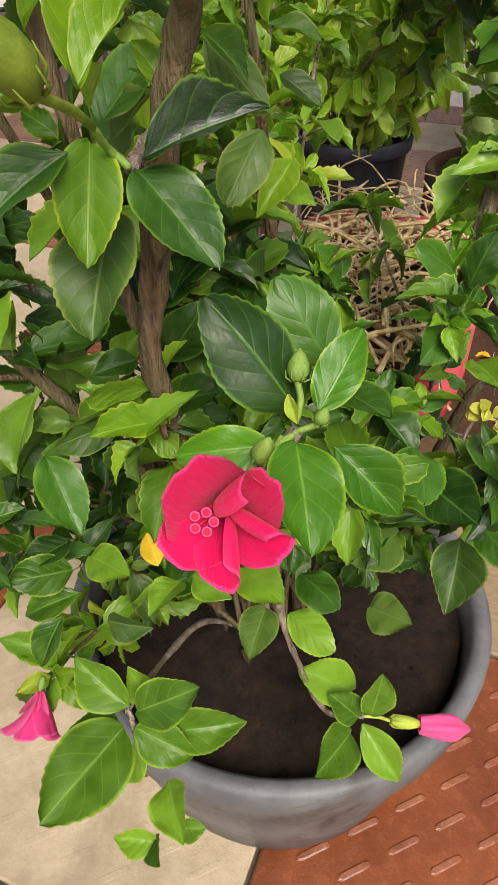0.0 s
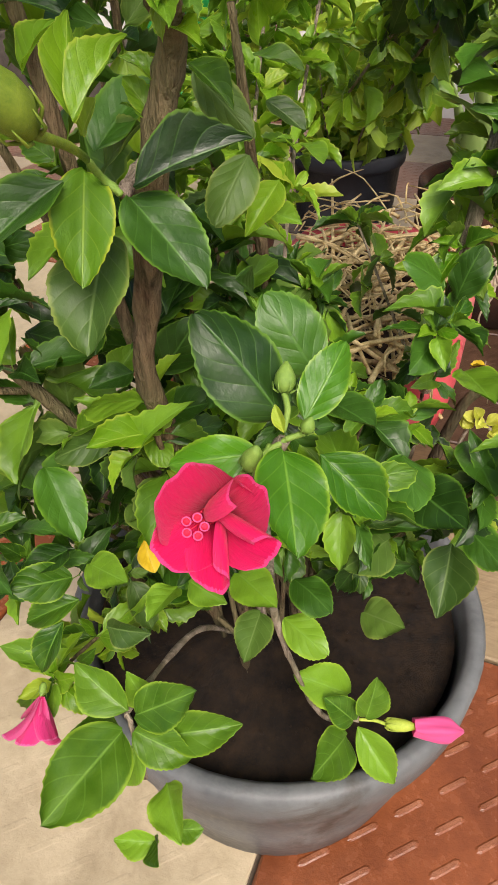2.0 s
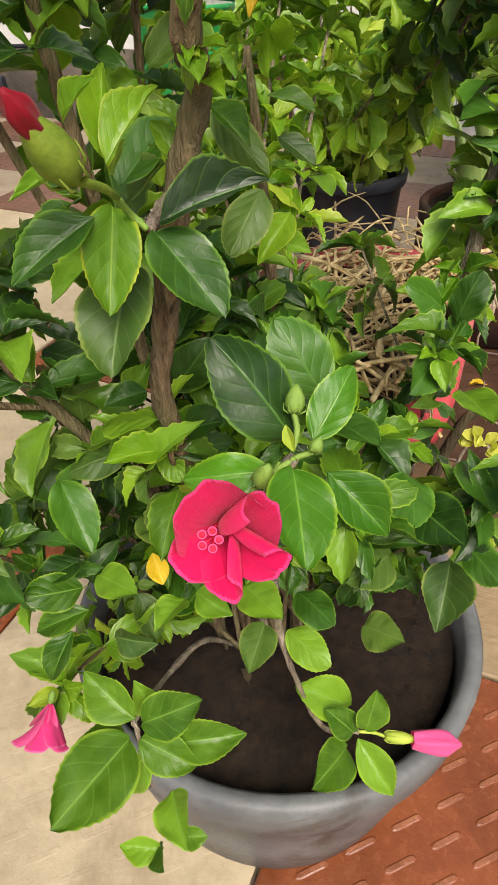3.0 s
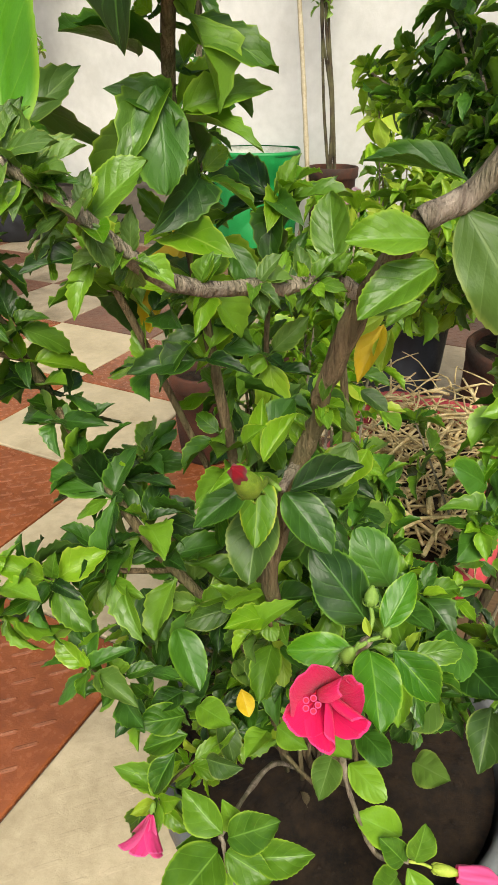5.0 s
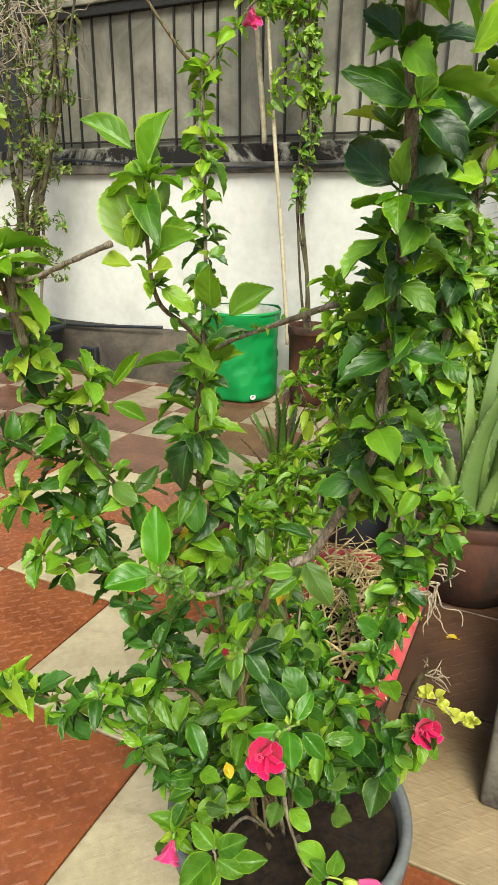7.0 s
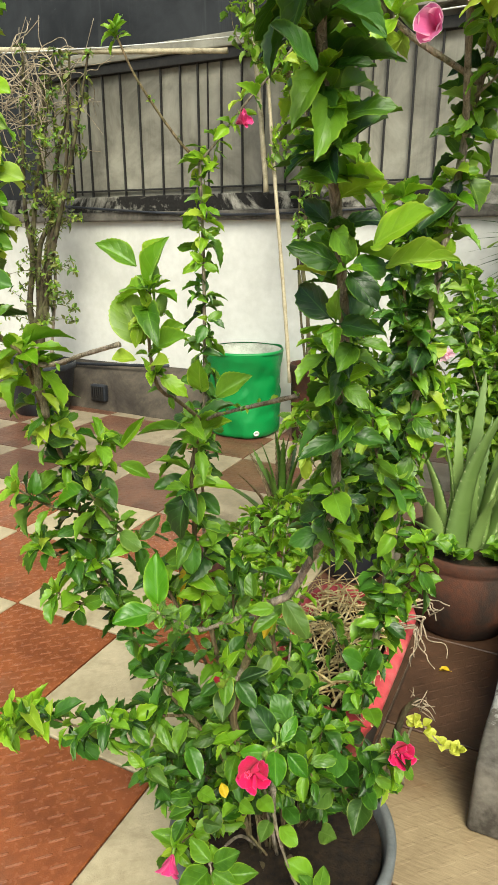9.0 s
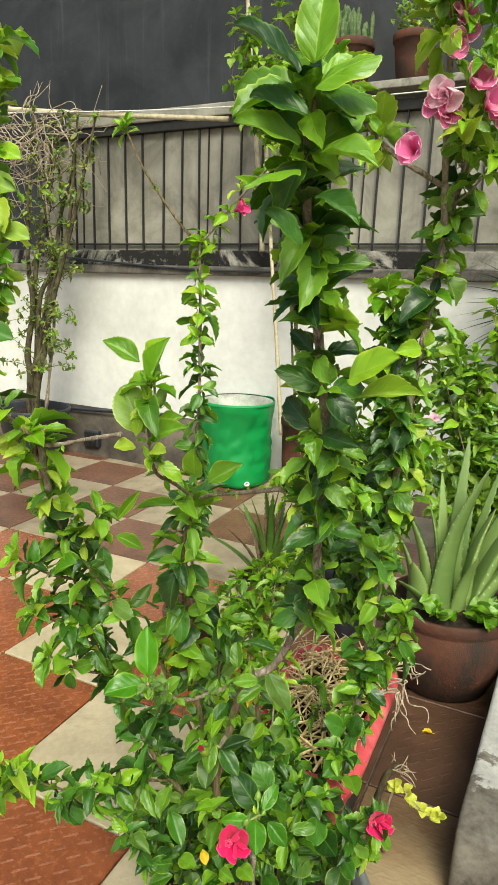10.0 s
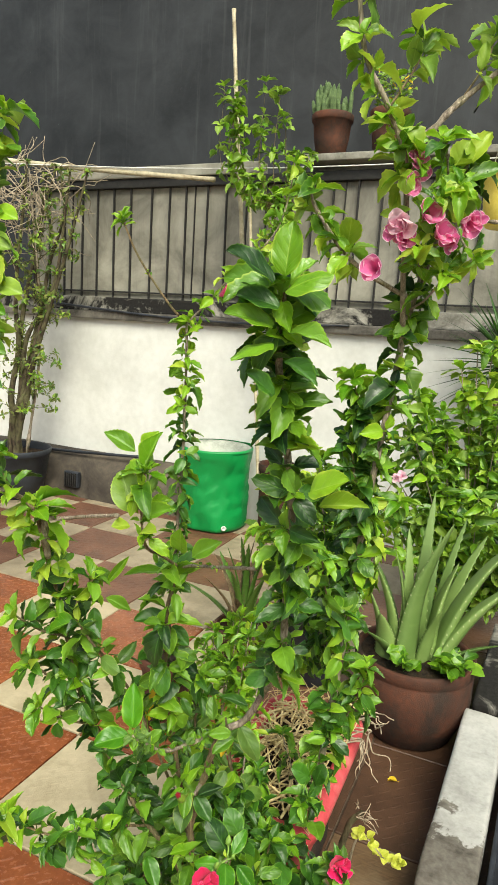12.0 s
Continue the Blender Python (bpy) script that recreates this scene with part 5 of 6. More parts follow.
shoot(hib2, fol2, [(0.285, 0.57, 1.55), (0.262, 0.5, 1.66), (0.240, 0.45, 1.824), (0.20, 0.43, 1.91), (0.156, 0.43, 1.986), (0.135, 0.44, 2.10)], 0.009, 0.006, 43, start=0.3, step=0.017, size=0.052, per=2.2, mix=[(BRIGHT, 4), (LIME, 4), (FAR, 2)], aspect=0.6, mat=TWIG)
shoot(hib2, fol2, [(0.243, 0.455, 1.80), (0.235, 0.45, 1.84), (0.215, 0.44, 1.88)], 0.003, 0.003, 49, start=0.05, step=0.010, size=0.054, per=3.0, mix=[(MID, 2), (BRIGHT, 3), (LIME, 2), (FAR, 2)], aspect=0.58, crown=False)
shoot(hib2, fol2, [(0.30, 0.57, 1.62), (0.256, 0.52, 1.63), (0.191, 0.5, 1.661), (0.147, 0.5, 1.698), (0.10, 0.5, 1.76), (0.085, 0.5, 1.79)], 0.008, 0.005, 44, start=0.45, step=0.0120, size=0.054, per=2.6, mix=[(MID, 3), (BRIGHT, 4), (LIME, 2), (FAR, 2)], aspect=0.56, mat=TWIG)
stem([(0.21, 0.44, 1.89), (0.269, 0.49, 1.883), (0.321, 0.5, 1.94), (0.40, 0.5, 2.01)], 0.0062, 0.0045, TWIG, parent=hib2)
stem([(0.225, 0.45, 1.86), (0.28, 0.5, 1.90), (0.36, 0.5, 1.975)], 0.0035, 0.0025, TWIG, parent=hib2)
shoot(hib2, fol2, [(0.33, 0.5, 1.95), (0.365, 0.5, 2.01), (0.375, 0.5, 2.05)], 0.003, 0.002, 45, start=0.3, step=0.0109, size=0.055, mix=[(BRIGHT, 2), (LIME, 3), (FAR, 2)])
shoot(hib2, fol2, [(0.20, 0.43, 1.91), (0.24, 0.44, 1.98), (0.25, 0.45, 2.02)], 0.003, 0.002, 46, start=0.4, step=0.0109, size=0.055, mix=[(BRIGHT, 2), (LIME, 3), (FAR, 2)])
stem([(0.31, 0.55, 1.74), (0.36, 0.56, 1.765), (0.46, 0.58, 1.77)], 0.0035, 0.003, TWIG, parent=hib2)
shoot(hib2, fol2, [(0.24, 0.6, 0.9), (0.2, 0.55, 0.98), (0.17, 0.5, 1.06), (0.16, 0.48, 1.12)], 0.004, 0.002, 47, start=0.2, step=0.0109, size=0.052)
shoot(hib2, fol2, [(0.21, 0.60, 0.65), (0.26, 0.58, 0.76), (0.28, 0.56, 0.86)], 0.004, 0.002, 48, start=0.2, step=0.0109, size=0.052)
for k, (foot, top) in enumerate((((0.30, 0.55, 1.66), (0.275, 0.44, 1.70)), ((0.31, 0.54, 1.70), (0.29, 0.43, 1.775)), ((0.33, 0.53, 1.76), (0.33, 0.44, 1.80)), ((0.34, 0.53, 1.80), (0.30, 0.44, 1.865)), ((0.29, 0.55, 1.60), (0.33, 0.47, 1.66)), ((0.34, 0.53, 1.78), (0.37, 0.46, 1.69)))):
    mid = Vector(foot).lerp(Vector(top), 0.5) + Vector((0, 0, -0.01))
    shoot(hib2, fol2, [foot, mid, top], 0.004, 0.0025, 460 + k, start=0.35, step=0.014, size=0.048, per=2.4, mix=[(MID, 3), (BRIGHT, 4), (LIME, 2)], mat=TWIG)
for base, tip, w, mt in (((0.33, 0.50, 1.84), (0.35, 0.48, 1.885), 0.045, LIME), ((0.34, 0.5, 1.84), (0.385, 0.48, 1.905), 0.036, LIME), ((0.345, 0.5, 1.82), (0.41, 0.48, 1.85), 0.034, MID)):
    fol2.add(base, tip, w, mt, 0, (0, -0.9, 0.4))
for k, top in enumerate(((0.085, 0.92, 1.18), (0.125, 0.86, 1.10), (0.165, 0.84, 1.25), (0.215, 0.80, 1.15), (0.26, 0.84, 1.30), (0.10, 0.95, 1.02), (0.17, 0.92, 1.0), (0.05, 1.0, 1.0), (0.17, 0.90, 0.68), (0.23, 0.96, 0.70), (0.12, 0.84, 0.70))):
    foot = Vector((0.228, 0.60, 0.78 + 0.02 * k))
    shoot(hib2, fol2, [foot, foot.lerp(Vector(top), 0.5) + Vector((0, 0, -0.02)), top], 0.004, 0.0025, 420 + k, mat=TWIG, start=0.25, step=0.012, size=0.05, per=2.5)
for k, top in enumerate(((0.16, 0.50, 0.58), (0.12, 0.70, 0.60))):
    foot = Vector((0.19, 0.60, 0.42 + 0.03 * k))
    shoot(hib2, fol2, [foot, foot.lerp(Vector(top), 0.5), top], 0.0035, 0.002, 480 + k, mat=TWIG, start=0.3, step=0.02, size=0.048, per=2.2, mix=[(DARK, 3), (MID, 4)], fresh=False)
fol2.finish()
BLOOM = [(90, 0.52, 62, 0.3, 0.6, 1.2), (18, 0.5, 44, 0.6, 0.5, 1.05), (-54, 0.54, 58, 0.2, 0.8, 1.25), (-126, 0.5, 70, 0.5, 0.3, 1.1), (162, 0.52, 50, 0.3, 0.7, 1.2)]
BELL = [(90, 0.60, 38, 0.3, 0.5, 1.3), (18, 0.58, 34, 0.4, 0.4, 1.2), (-54, 0.60, 40, 0.2, 0.6, 1.35), (-126, 0.58, 46, 0.4, 0.2, 1.2), (162, 0.60, 36, 0.3, 0.5, 1.3)]
RUFFLE = [(90, 0.72, 66, 0.35, 0.7, 1.25), (18, 0.68, 50, 0.7, 0.5, 1.1), (-54, 0.74, 62, 0.2, 0.9, 1.3), (-126, 0.68, 74, 0.6, 0.3, 1.15), (162, 0.72, 54, 0.3, 0.8, 1.25), (54, 0.5, 26, 0.9, 0.6, 0.95), (-90, 0.5, 30, 0.5, 0.9, 0.95), (200, 0.5, 24, 0.7, 0.7, 0.9)]
rng = random.Random(8)
for x, z, count in ((0.272, 1.838, 2), (0.262, 1.800, 1), (0.228, 1.725, 2), (0.262, 1.715, 1), (0.270, 1.745, 1), (0.310, 1.718, 2), (0.350, 1.735, 2), (0.214, 1.652, 1)):
    for k in range(count):
        at = Vector((x, 0.435, z)) + Vector((rng.uniform(-0.018, 0.018), rng.uniform(-0.012, 0.02), rng.uniform(-0.014, 0.014)))
        flower(hib2, at, (rng.uniform(-0.6, 0.6), -0.75, rng.uniform(-0.45, 0.45)), rng.uniform(0.022, 0.027), BLUSH if 1.70 < z < 1.73 and k == 0 and x < 0.25 else ROSE, rng.choice((RUFFLE, BELL, BELL, HALF)), "rose-pink flower with paler ruffled petals", spin=rng.uniform(0, 72), stamen=False)

# ---- slender hibiscus behind, in a terracotta pot ----
round_pot("plant_pot", (-0.30, 1.62, 0.0), 0.105, 0.08, 0.28, TERRA_DARK, "dark weathered terracotta pot behind the hibiscus", lip=0.05, seed=5, group="terracotta pots")
hib3 = thing("hibiscus_plant", (-0.29, 1.60, 0.25), "slender hibiscus stalk with small curled leaves", "hibiscus")
fol3 = Foliage(hib3, 260)
shoot(hib3, fol3, [(-0.29, 1.60, 0.25), (-0.24, 1.25, 0.65), (-0.19, 0.95, 0.95), (-0.176, 0.91, 1.14), (-0.173, 0.90, 1.374), (-0.177, 0.90, 1.554)], 0.009, 0.005, 51, start=0.45, step=0.0120, size=0.05, per=2.4, crown=False, mat=TWIG)
shoot(hib3, fol3, [(-0.177, 0.90, 1.55), (-0.221, 0.89, 1.593), (-0.293, 0.87, 1.696), (-0.329, 0.86, 1.773)], 0.0052, 0.0034, 52, start=0.88, step=0.02, size=0.034, per=2, mix=YOUNG, hanging=0.0, lift=0.9, mat=BARK)
tufts([(-0.221, 0.89, 1.593), (-0.293, 0.87, 1.696)], 9, 5, 0.02, own=fol3)
shoot(hib3, fol3, [(-0.177, 0.90, 1.55), (-0.13, 0.90, 1.60), (-0.085, 0.90, 1.654), (0.018, 0.9, 1.764), (0.05, 0.9, 1.85), (0.06, 0.9, 1.932)], 0.0045, 0.0025, 53, start=0.02, step=0.0180, size=0.045, per=2.0, mix=YOUNG, mat=TWIG)
rng = random.Random(12)
for k in range(12):
    a = 2.4 * k
    p = Vector((-0.329, 0.86, 1.765 + 0.002 * k))
    w = Vector((math.cos(a) * 0.75, math.sin(a) * 0.75, 0.35 + 0.07 * k)).normalized() * rng.uniform(0.022, 0.04)
    fol3.add(p, p + w, w.length * 0.5, pick(rng, YOUNG), 0, (-math.cos(a), -0.6 - math.sin(a) * 0.5, 0.6), True)
flower(hib3, (-0.088, 0.88, 1.625), (0.75, -0.35, 0.4), 0.026, PINK2, HALF, "furled pink flower on the slender stalk", stamen=False)
fol3.finish()

# ---- aloe in a wide terracotta pot ----
round_pot("plant_pot", (0.675, 1.70, 0.0), 0.232, 0.17, 0.335, TERRA_DARK, "wide old terracotta pot with a rounded belly", belly=0.95, wall=0.02, lip=0.05, soil=0.95, seed=7, group="terracotta pots")
aloe = thing("aloe_plant", (0.675, 1.70, 0.29), "big aloe with fleshy toothed grey-green leaves", "aloe")


def fleshy(base, tip, width, lean, seed):
    """A thick tapering leaf with a hollow upper face and toothed edges."""
    bm = bmesh.new()
    uvs = bm.loops.layers.uv.new("UVMap")
    base, tip = Vector(base), Vector(tip)
    d = (tip - base).normalized()
    side = d.cross(Vector((lean[0], lean[1], 0.2))).normalized()
    inner = side.cross(d).normalized()
    last = None
    n = 34
    for i in range(n + 1):
        t = i / n
        w = width * (1 - t) ** 0.7 * 0.5 + 0.0015
        c = base.lerp(tip, t) + inner * 0.12 * (tip - base).length * math.sin(math.pi * t) * 0.6
        ring = []
        for k in range(10):
            a = 2 * math.pi * k / 10
            thick = 0.34 if math.sin(a) < 0 else 0.06
            tooth = 0.0045 if i % 2 and k in (0, 5) and t < 0.95 else 0.0
            ring.append(bm.verts.new(c + side * math.cos(a) * (w + tooth) + inner * math.sin(a) * w * 2 * thick))
        if last:
            for k in range(10):
                f = bm.faces.new((last[k], last[(k + 1) % 10], ring[(k + 1) % 10], ring[k]))
                for lp, (e, q) in zip(f.loops, ((k, i - 1), (k + 1, i - 1), (k + 1, i), (k, i))):
                    lp[uvs].uv = (0.0 if e % 5 == 0 and q % 2 else 0.22, q / n)
        last = ring
    return bm


rng = random.Random(21)
for bx, x, y, h, w in ((-0.055, 0.07, -0.08, 0.57, 0.16), (0.0, 0.036, 0.10, 0.63, 0.07), (0.05, 0.34, -0.02, 0.52, 0.14), (0.05, 0.36, -0.10, 0.40, 0.14), (0.06, 0.18, 0.12, 0.54, 0.05), (0.03, 0.09, 0.14, 0.46, 0.04), (-0.05, -0.06, 0.06, 0.50, 0.06), (-0.06, -0.11, 0.02, 0.42, 0.06), (-0.08, -0.19, -0.04, 0.38, 0.08), (-0.06, -0.16, 0.10, 0.34, 0.06), (0.05, 0.13, 0.0, 0.40, 0.10), (0.06, 0.27, -0.16, 0.16, 0.06), (-0.06, -0.22, -0.12, 0.16, 0.08), (0.02, 0.05, -0.13, 0.26, 0.06), (0.07, 0.26, 0.10, 0.48, 0.08), (-0.11, -0.17, -0.10, 0.22, 0.10), (-0.12, -0.2, 0.0, 0.27, 0.10)):
    o = Vector((x - bx, y, 0)).normalized()
    part("leaf", fleshy((bx, y * 0.25, -0.01), (x, y, h * 1.04), w * 1.12, o * -1, 1), ALOE, aloe)
jade = thing("succulent", (0.66, 1.66, 0.30), "low succulent with round bright green leaves at the aloe's foot", "succulent")
jf = Foliage(jade, 200)
for k in range(52):
    a, r = rng.choice((rng.uniform(3.95, 4.45), rng.uniform(4.95, 5.75), rng.uniform(5.0, 5.6))), rng.uniform(0.11, 0.22)
    p = Vector((0.675 + r * math.cos(a), 1.70 + r * math.sin(a), 0.32 + rng.uniform(0, 0.06)))
    w = Vector((rng.uniform(-1, 1) + math.cos(a), rng.uniform(-1, 1) + math.sin(a), rng.uniform(0.1, 1))).normalized() * rng.uniform(0.05, 0.085)
    jf.add(p, p + w, 0.045, pick(rng, [(BRIGHT, 2), (MID, 3)]), rng.choice((2, 0, 6)), (rng.uniform(-0.5, 0.5), -0.5, 0.8))
jf.finish()

# yellowish trailing sprig at the planter's foot, and a fallen leaf
sprig = thing("jade_sprig", (0.36, 0.80, 0.0), "trailing sprig with small pale yellow-green leaves", "succulent")
sf = Foliage(sprig, 80)
line = smooth_line([(0.345, 0.86, 0.0), (0.335, 0.84, 0.12), (0.355, 0.83, 0.235), (0.40, 0.82, 0.20), (0.435, 0.82, 0.165), (0.465, 0.81, 0.175)], 5)
inv = sprig.matrix_world.inverted()
part("stem", tube([inv @ p for p in line], 0.004, 0.002, 7), TWIG, sprig)
for p in line[9:]:
    for k in range(2):
        w = Vector((rng.uniform(-1, 1), rng.uniform(-1, 0.4), rng.uniform(-0.2, 1))).normalized() * rng.uniform(0.018, 0.032)
        sf.add(p, p + w, 0.02, PALE, 2, (0, -0.5, 0.8))
sf.finish()
stump = thing("dead_stump", (0.30, 0.80, 0.0), "grey withered stump with frayed roots beside the trough", "stump")
part("stub", tube(smooth_line([(0.0, 0.05, 0.0), (0.005, 0.03, 0.16), (0.02, 0.0, 0.29), (0.05, -0.01, 0.335)], 5), 0.010, 0.006, 9, 0.5), OLDBARK, stump)
for k in range(14):
    p = Vector((0.045, -0.01, 0.33)) + Vector((rng.uniform(-0.015, 0.015), rng.uniform(-0.01, 0.01), rng.uniform(-0.03, 0.01)))
    d = Vector((rng.uniform(-0.3, 0.9), rng.uniform(-0.5, 0.4), rng.uniform(-0.5, 0.9))).normalized()
    part("root", tube(smooth_line([p, p + d * 0.02, p + d * 0.035 + Vector((rng.uniform(-0.012, 0.012), 0, rng.uniform(-0.02, 0.01)))], 3), 0.0018, 0.0009, 5, 0.3), VINE, stump)
fallen = tagged(part("fallen_leaf", leaf_mesh(1, YELLOW), None), "small yellow leaf lying on the floor", "leaf")
fallen.matrix_world = pose(0.58, 1.35, 0.008, 0, 0, 70) @ Matrix.Diagonal((0.03, 0.05, 0.05, 1))

# ---- concrete ledges on the right ----
def worn_block(name, x0, y0, x1, y1, h, label, seed, mat):
    bm = box(x0, y0, 0, x1, y1, h, 0.016, 3)
    bmesh.ops.subdivide_edges(bm, edges=[e for e in bm.edges if e.calc_length() > 0.12], cuts=6, use_grid_fill=True)
    for v in bm.verts:
        if v.co.z > 0.01:
            v.co += Vector((1, 0, 0.4)) * 0.010 * noise.noise(v.co * 9 + Vector((seed, 0, 0)))
    ob = part(name, bm, mat)
    ob.matrix_world = pose(0, 0, 0, 0, 0, LEDGE_TURN)
    return tagged(ob, label, "concrete ledge", "concrete ledges")


LEDGE_TURN = math.degrees(math.atan2(-0.408, 0.913))
worn_block("concrete_ledge", 0.16, 1.80, 0.46, 2.6, 0.20, "short grey concrete block with worn paint", 9, KERB)
ledge = thing("concrete_ledge", (0, 0, 0), "low concrete ledge with flaking white paint, bare at its worn end", "concrete ledge", "concrete ledges", LEDGE_TURN)
bm = box(0.138, 0.885, 0, 0.285, 1.775, 0.19, 0.016, 3)
bmesh.ops.subdivide_edges(bm, edges=[e for e in bm.edges if e.calc_length() > 0.06], cuts=9, use_grid_fill=True)
for v in bm.verts:
    n = noise.noise(v.co * 11)
    v.co.x += 0.004 * n
    v.co.y += 0.008 * noise.noise(v.co * 16 + Vector((4, 0, 0))) - 0.10 * (0.185 - v.co.z) * max(0.0, 1 - (v.co.y - 0.885) * 12)
    v.co.z += 0.004 * n if v.co.z > 0.02 else 0
part("body", bm, LEDGE_PAINT, ledge)

# black open box, added to fill the dark gap against the ledge
tray = thing("dark_gap_box", (0, 0, 0), "long black open box added to fill the dark gap beside the ledge", "tray", turn=LEDGE_TURN)
part("base", box(0.315, 0.90, 0.0, 0.80, 1.68, 0.02, 0.004), PLASTIC_BLACK, tray)
for x0, y0, x1, y1 in ((0.305, 0.89, 0.320, 1.69), (0.795, 0.89, 0.81, 1.69), (0.320, 0.89, 0.795, 0.905), (0.320, 1.675, 0.795, 1.69)):
    part("side", box(x0, y0, 0.0, x1, y1, 0.13, 0.004), PLASTIC_BLACK, tray)

# ---- by the far wall: green bag, creeper, shelf, bush ----
BAG = Vector((-0.36, 4.20, 0))
bag = thing("grow_bag", (BAG.x, BAG.y, 0), "green woven plastic grow bag with a pale lining, slightly slumped", "grow bag")
bm = bmesh.new()
rings = []
for z in (0.0, 0.008, 0.02, 0.04, *np.arange(0.07, 0.64, 0.03), 0.645, 0.66, 0.70):
    r = float(np.interp(z, (0.0, 0.008, 0.02, 0.04, 0.16, 0.34, 0.52, 0.66, 0.70), (0.215, 0.235, 0.246, 0.252, 0.260, 0.255, 0.263, 0.272, 0.270)))
    ring = []
    for k in range(64):
        a = 2 * math.pi * k / 64
        w = 0.016 * noise.noise(Vector((math.cos(a) * 1.2 + 5, math.sin(a) * 1.2, z * 3))) + 0.012 * abs(noise.noise(Vector((a * 3.0, z * 4 + a, 2)))) - 0.012 * noise.noise(Vector((math.cos(a) * 2, math.sin(a) * 2, z * 5))) + 0.006 * noise.noise(Vector((math.cos(a) * 7, math.sin(a) * 7, z * 16)))
        fold = noise.noise(Vector((math.cos(a) * 3 + z * 3, math.sin(a) * 3, z * 7 - 2 * math.cos(a))))
        w -= 0.016 * max(0.0, 1 - abs(fold) * 5) * min(1.0, z * 8, max(0.0, (0.66 - z) * 8))
        ring.append(bm.verts.new(((r + w) * math.cos(a), (r + w) * math.sin(a), z + (0.014 * math.sin(2 * a + 1) if z > 0.6 else 0))))
    rings.append(ring)
for lo, hi in zip(rings, rings[1:]):
    for k in range(64):
        bm.faces.new((lo[k], lo[(k + 1) % 64], hi[(k + 1) % 64], hi[k]))
bm.faces.new(rings[0][::-1])
part("body", bm, GREENBAG, bag)
part("lining", lathe([(0.264, 0.695), (0.258, 0.70), (0.250, 0.668), (0.205, 0.60), (0.200, 0.42), (0.0, 0.40)], 48, 0.01, 2, caps=False), LINING, bag, "pale grey inner face")
part("hem", lathe([(0.268, 0.675), (0.277, 0.68), (0.277, 0.70), (0.266, 0.706)], 64, 0.012, 4, caps=False), GREENBAG, bag)
bag.scale = (1.04, 1.04, 0.90)
eye = part("eyelet", lathe([(0.020, 0), (0.022, 0.006), (0.012, 0.008), (0.008, 0.0)], 20), METAL, bag, "pale metal drain eyelet")
eye.matrix_basis = pose(0.10, -0.246, 0.055, 90, 0, 22)

CR = Vector((0.12, 4.02, 0))
round_pot("plant_pot", (CR.x, CR.y, 0), 0.145, 0.115, 0.56, TERRA_DARK, "tall red-brown terracotta pot beside the green bag", lip=0.06, seed=11, group="terracotta pots")
creeper = thing("creeper_plant", (CR.x, CR.y, 0.46), "bare-stemmed creeper with small leaves climbing a cane", "creeper")
cf = Foliage(creeper, 300)
rng = random.Random(71)
for k in range(4):
    x = CR.x + rng.uniform(-0.03, 0.03)
    pts = [(x, CR.y, 0.46), (x - 0.03 + rng.uniform(-0.03, 0.03), CR.y, 0.9), (x - 0.06 + rng.uniform(-0.04, 0.04), CR.y, 1.36), (x - 0.03 + rng.uniform(-0.05, 0.05), CR.y, 1.85), (x - 0.08 + rng.uniform(-0.08, 0.08), CR.y, 2.3), (x - 0.05 + rng.uniform(-0.15, 0.15), CR.y, 2.75 + rng.uniform(-0.1, 0.25))]
    shoot(creeper, cf, pts, 0.016, 0.005, 72 + k, mat=OLDBARK, start=0.36, step=0.045, size=0.065, per=2.0, mix=[(FAR, 4), (MID, 2)], spread=1.5, aspect=0.6)
for k in range(9):
    x = CR.x - 0.26 + rng.uniform(-0.36, 0.36)
    shoot(creeper, cf, [(CR.x - 0.05, CR.y, 2.3), (x, CR.y + 0.02, 2.6), (x + rng.uniform(-0.05, 0.05), CR.y, 2.85 + rng.uniform(0, 0.4))], 0.005, 0.002, 90 + k, start=0.1, step=0.05, size=0.08, per=2.2, mix=[(FAR, 4), (BRIGHT, 2)], spread=1.2, aspect=0.6)
for k in range(16):
    z = rng.uniform(1.7, 2.5)
    x = CR.x - 0.07 + rng.uniform(-0.26, 0.24) * min(1.0, 0.35 + (z - 1.4))
    shoot(creeper, cf, [(CR.x - 0.06, CR.y, z - 0.06), ((x + CR.x - 0.06) / 2, CR.y - 0.03, z + 0.02), (x, CR.y - 0.02 + rng.uniform(-0.05, 0.05), z + rng.uniform(-0.05, 0.12))], 0.004, 0.002, 740 + k, start=0.2, step=0.04, size=0.07, per=2.2, mix=[(FAR, 5), (LIME, 1), (BRIGHT, 1)], spread=1.2, aspect=0.6)
cf.finish()


def cane(name, a, b, r, label, category="bamboo cane", knots=8, mat=BAMBOO, hang=0.02):
    a, b = Vector(a), Vector(b)
    bm = bmesh.new()
    line, rad = [], []
    n = knots * 4
    last = None
    d = (b - a).normalized()
    side = d.orthogonal().normalized()
    up = d.cross(side)
    sag = Vector((0, 0, -hang)) * (b - a).length * abs(d.x)
    for i in range(n + 1):
        t = i / n
        rr = r * (1.18 if i % 4 == 0 else 1.0) * (1 - 0.25 * t)
        c = a.lerp(b, t) + sag * math.sin(math.pi * t) + side * 0.004 * math.sin(7 * t)
        ring = [bm.verts.new(c + (side * math.cos(k * 0.785) + up * math.sin(k * 0.785)) * rr) for k in range(8)]
        if last:
            for k in range(8):
                bm.faces.new((last[k], last[(k + 1) % 8], ring[(k + 1) % 8], ring[k]))
        else:
            bm.faces.new(ring[::-1])
        last = ring
    bm.faces.new(last)
    return tagged(part(name, bm, mat), label, category)


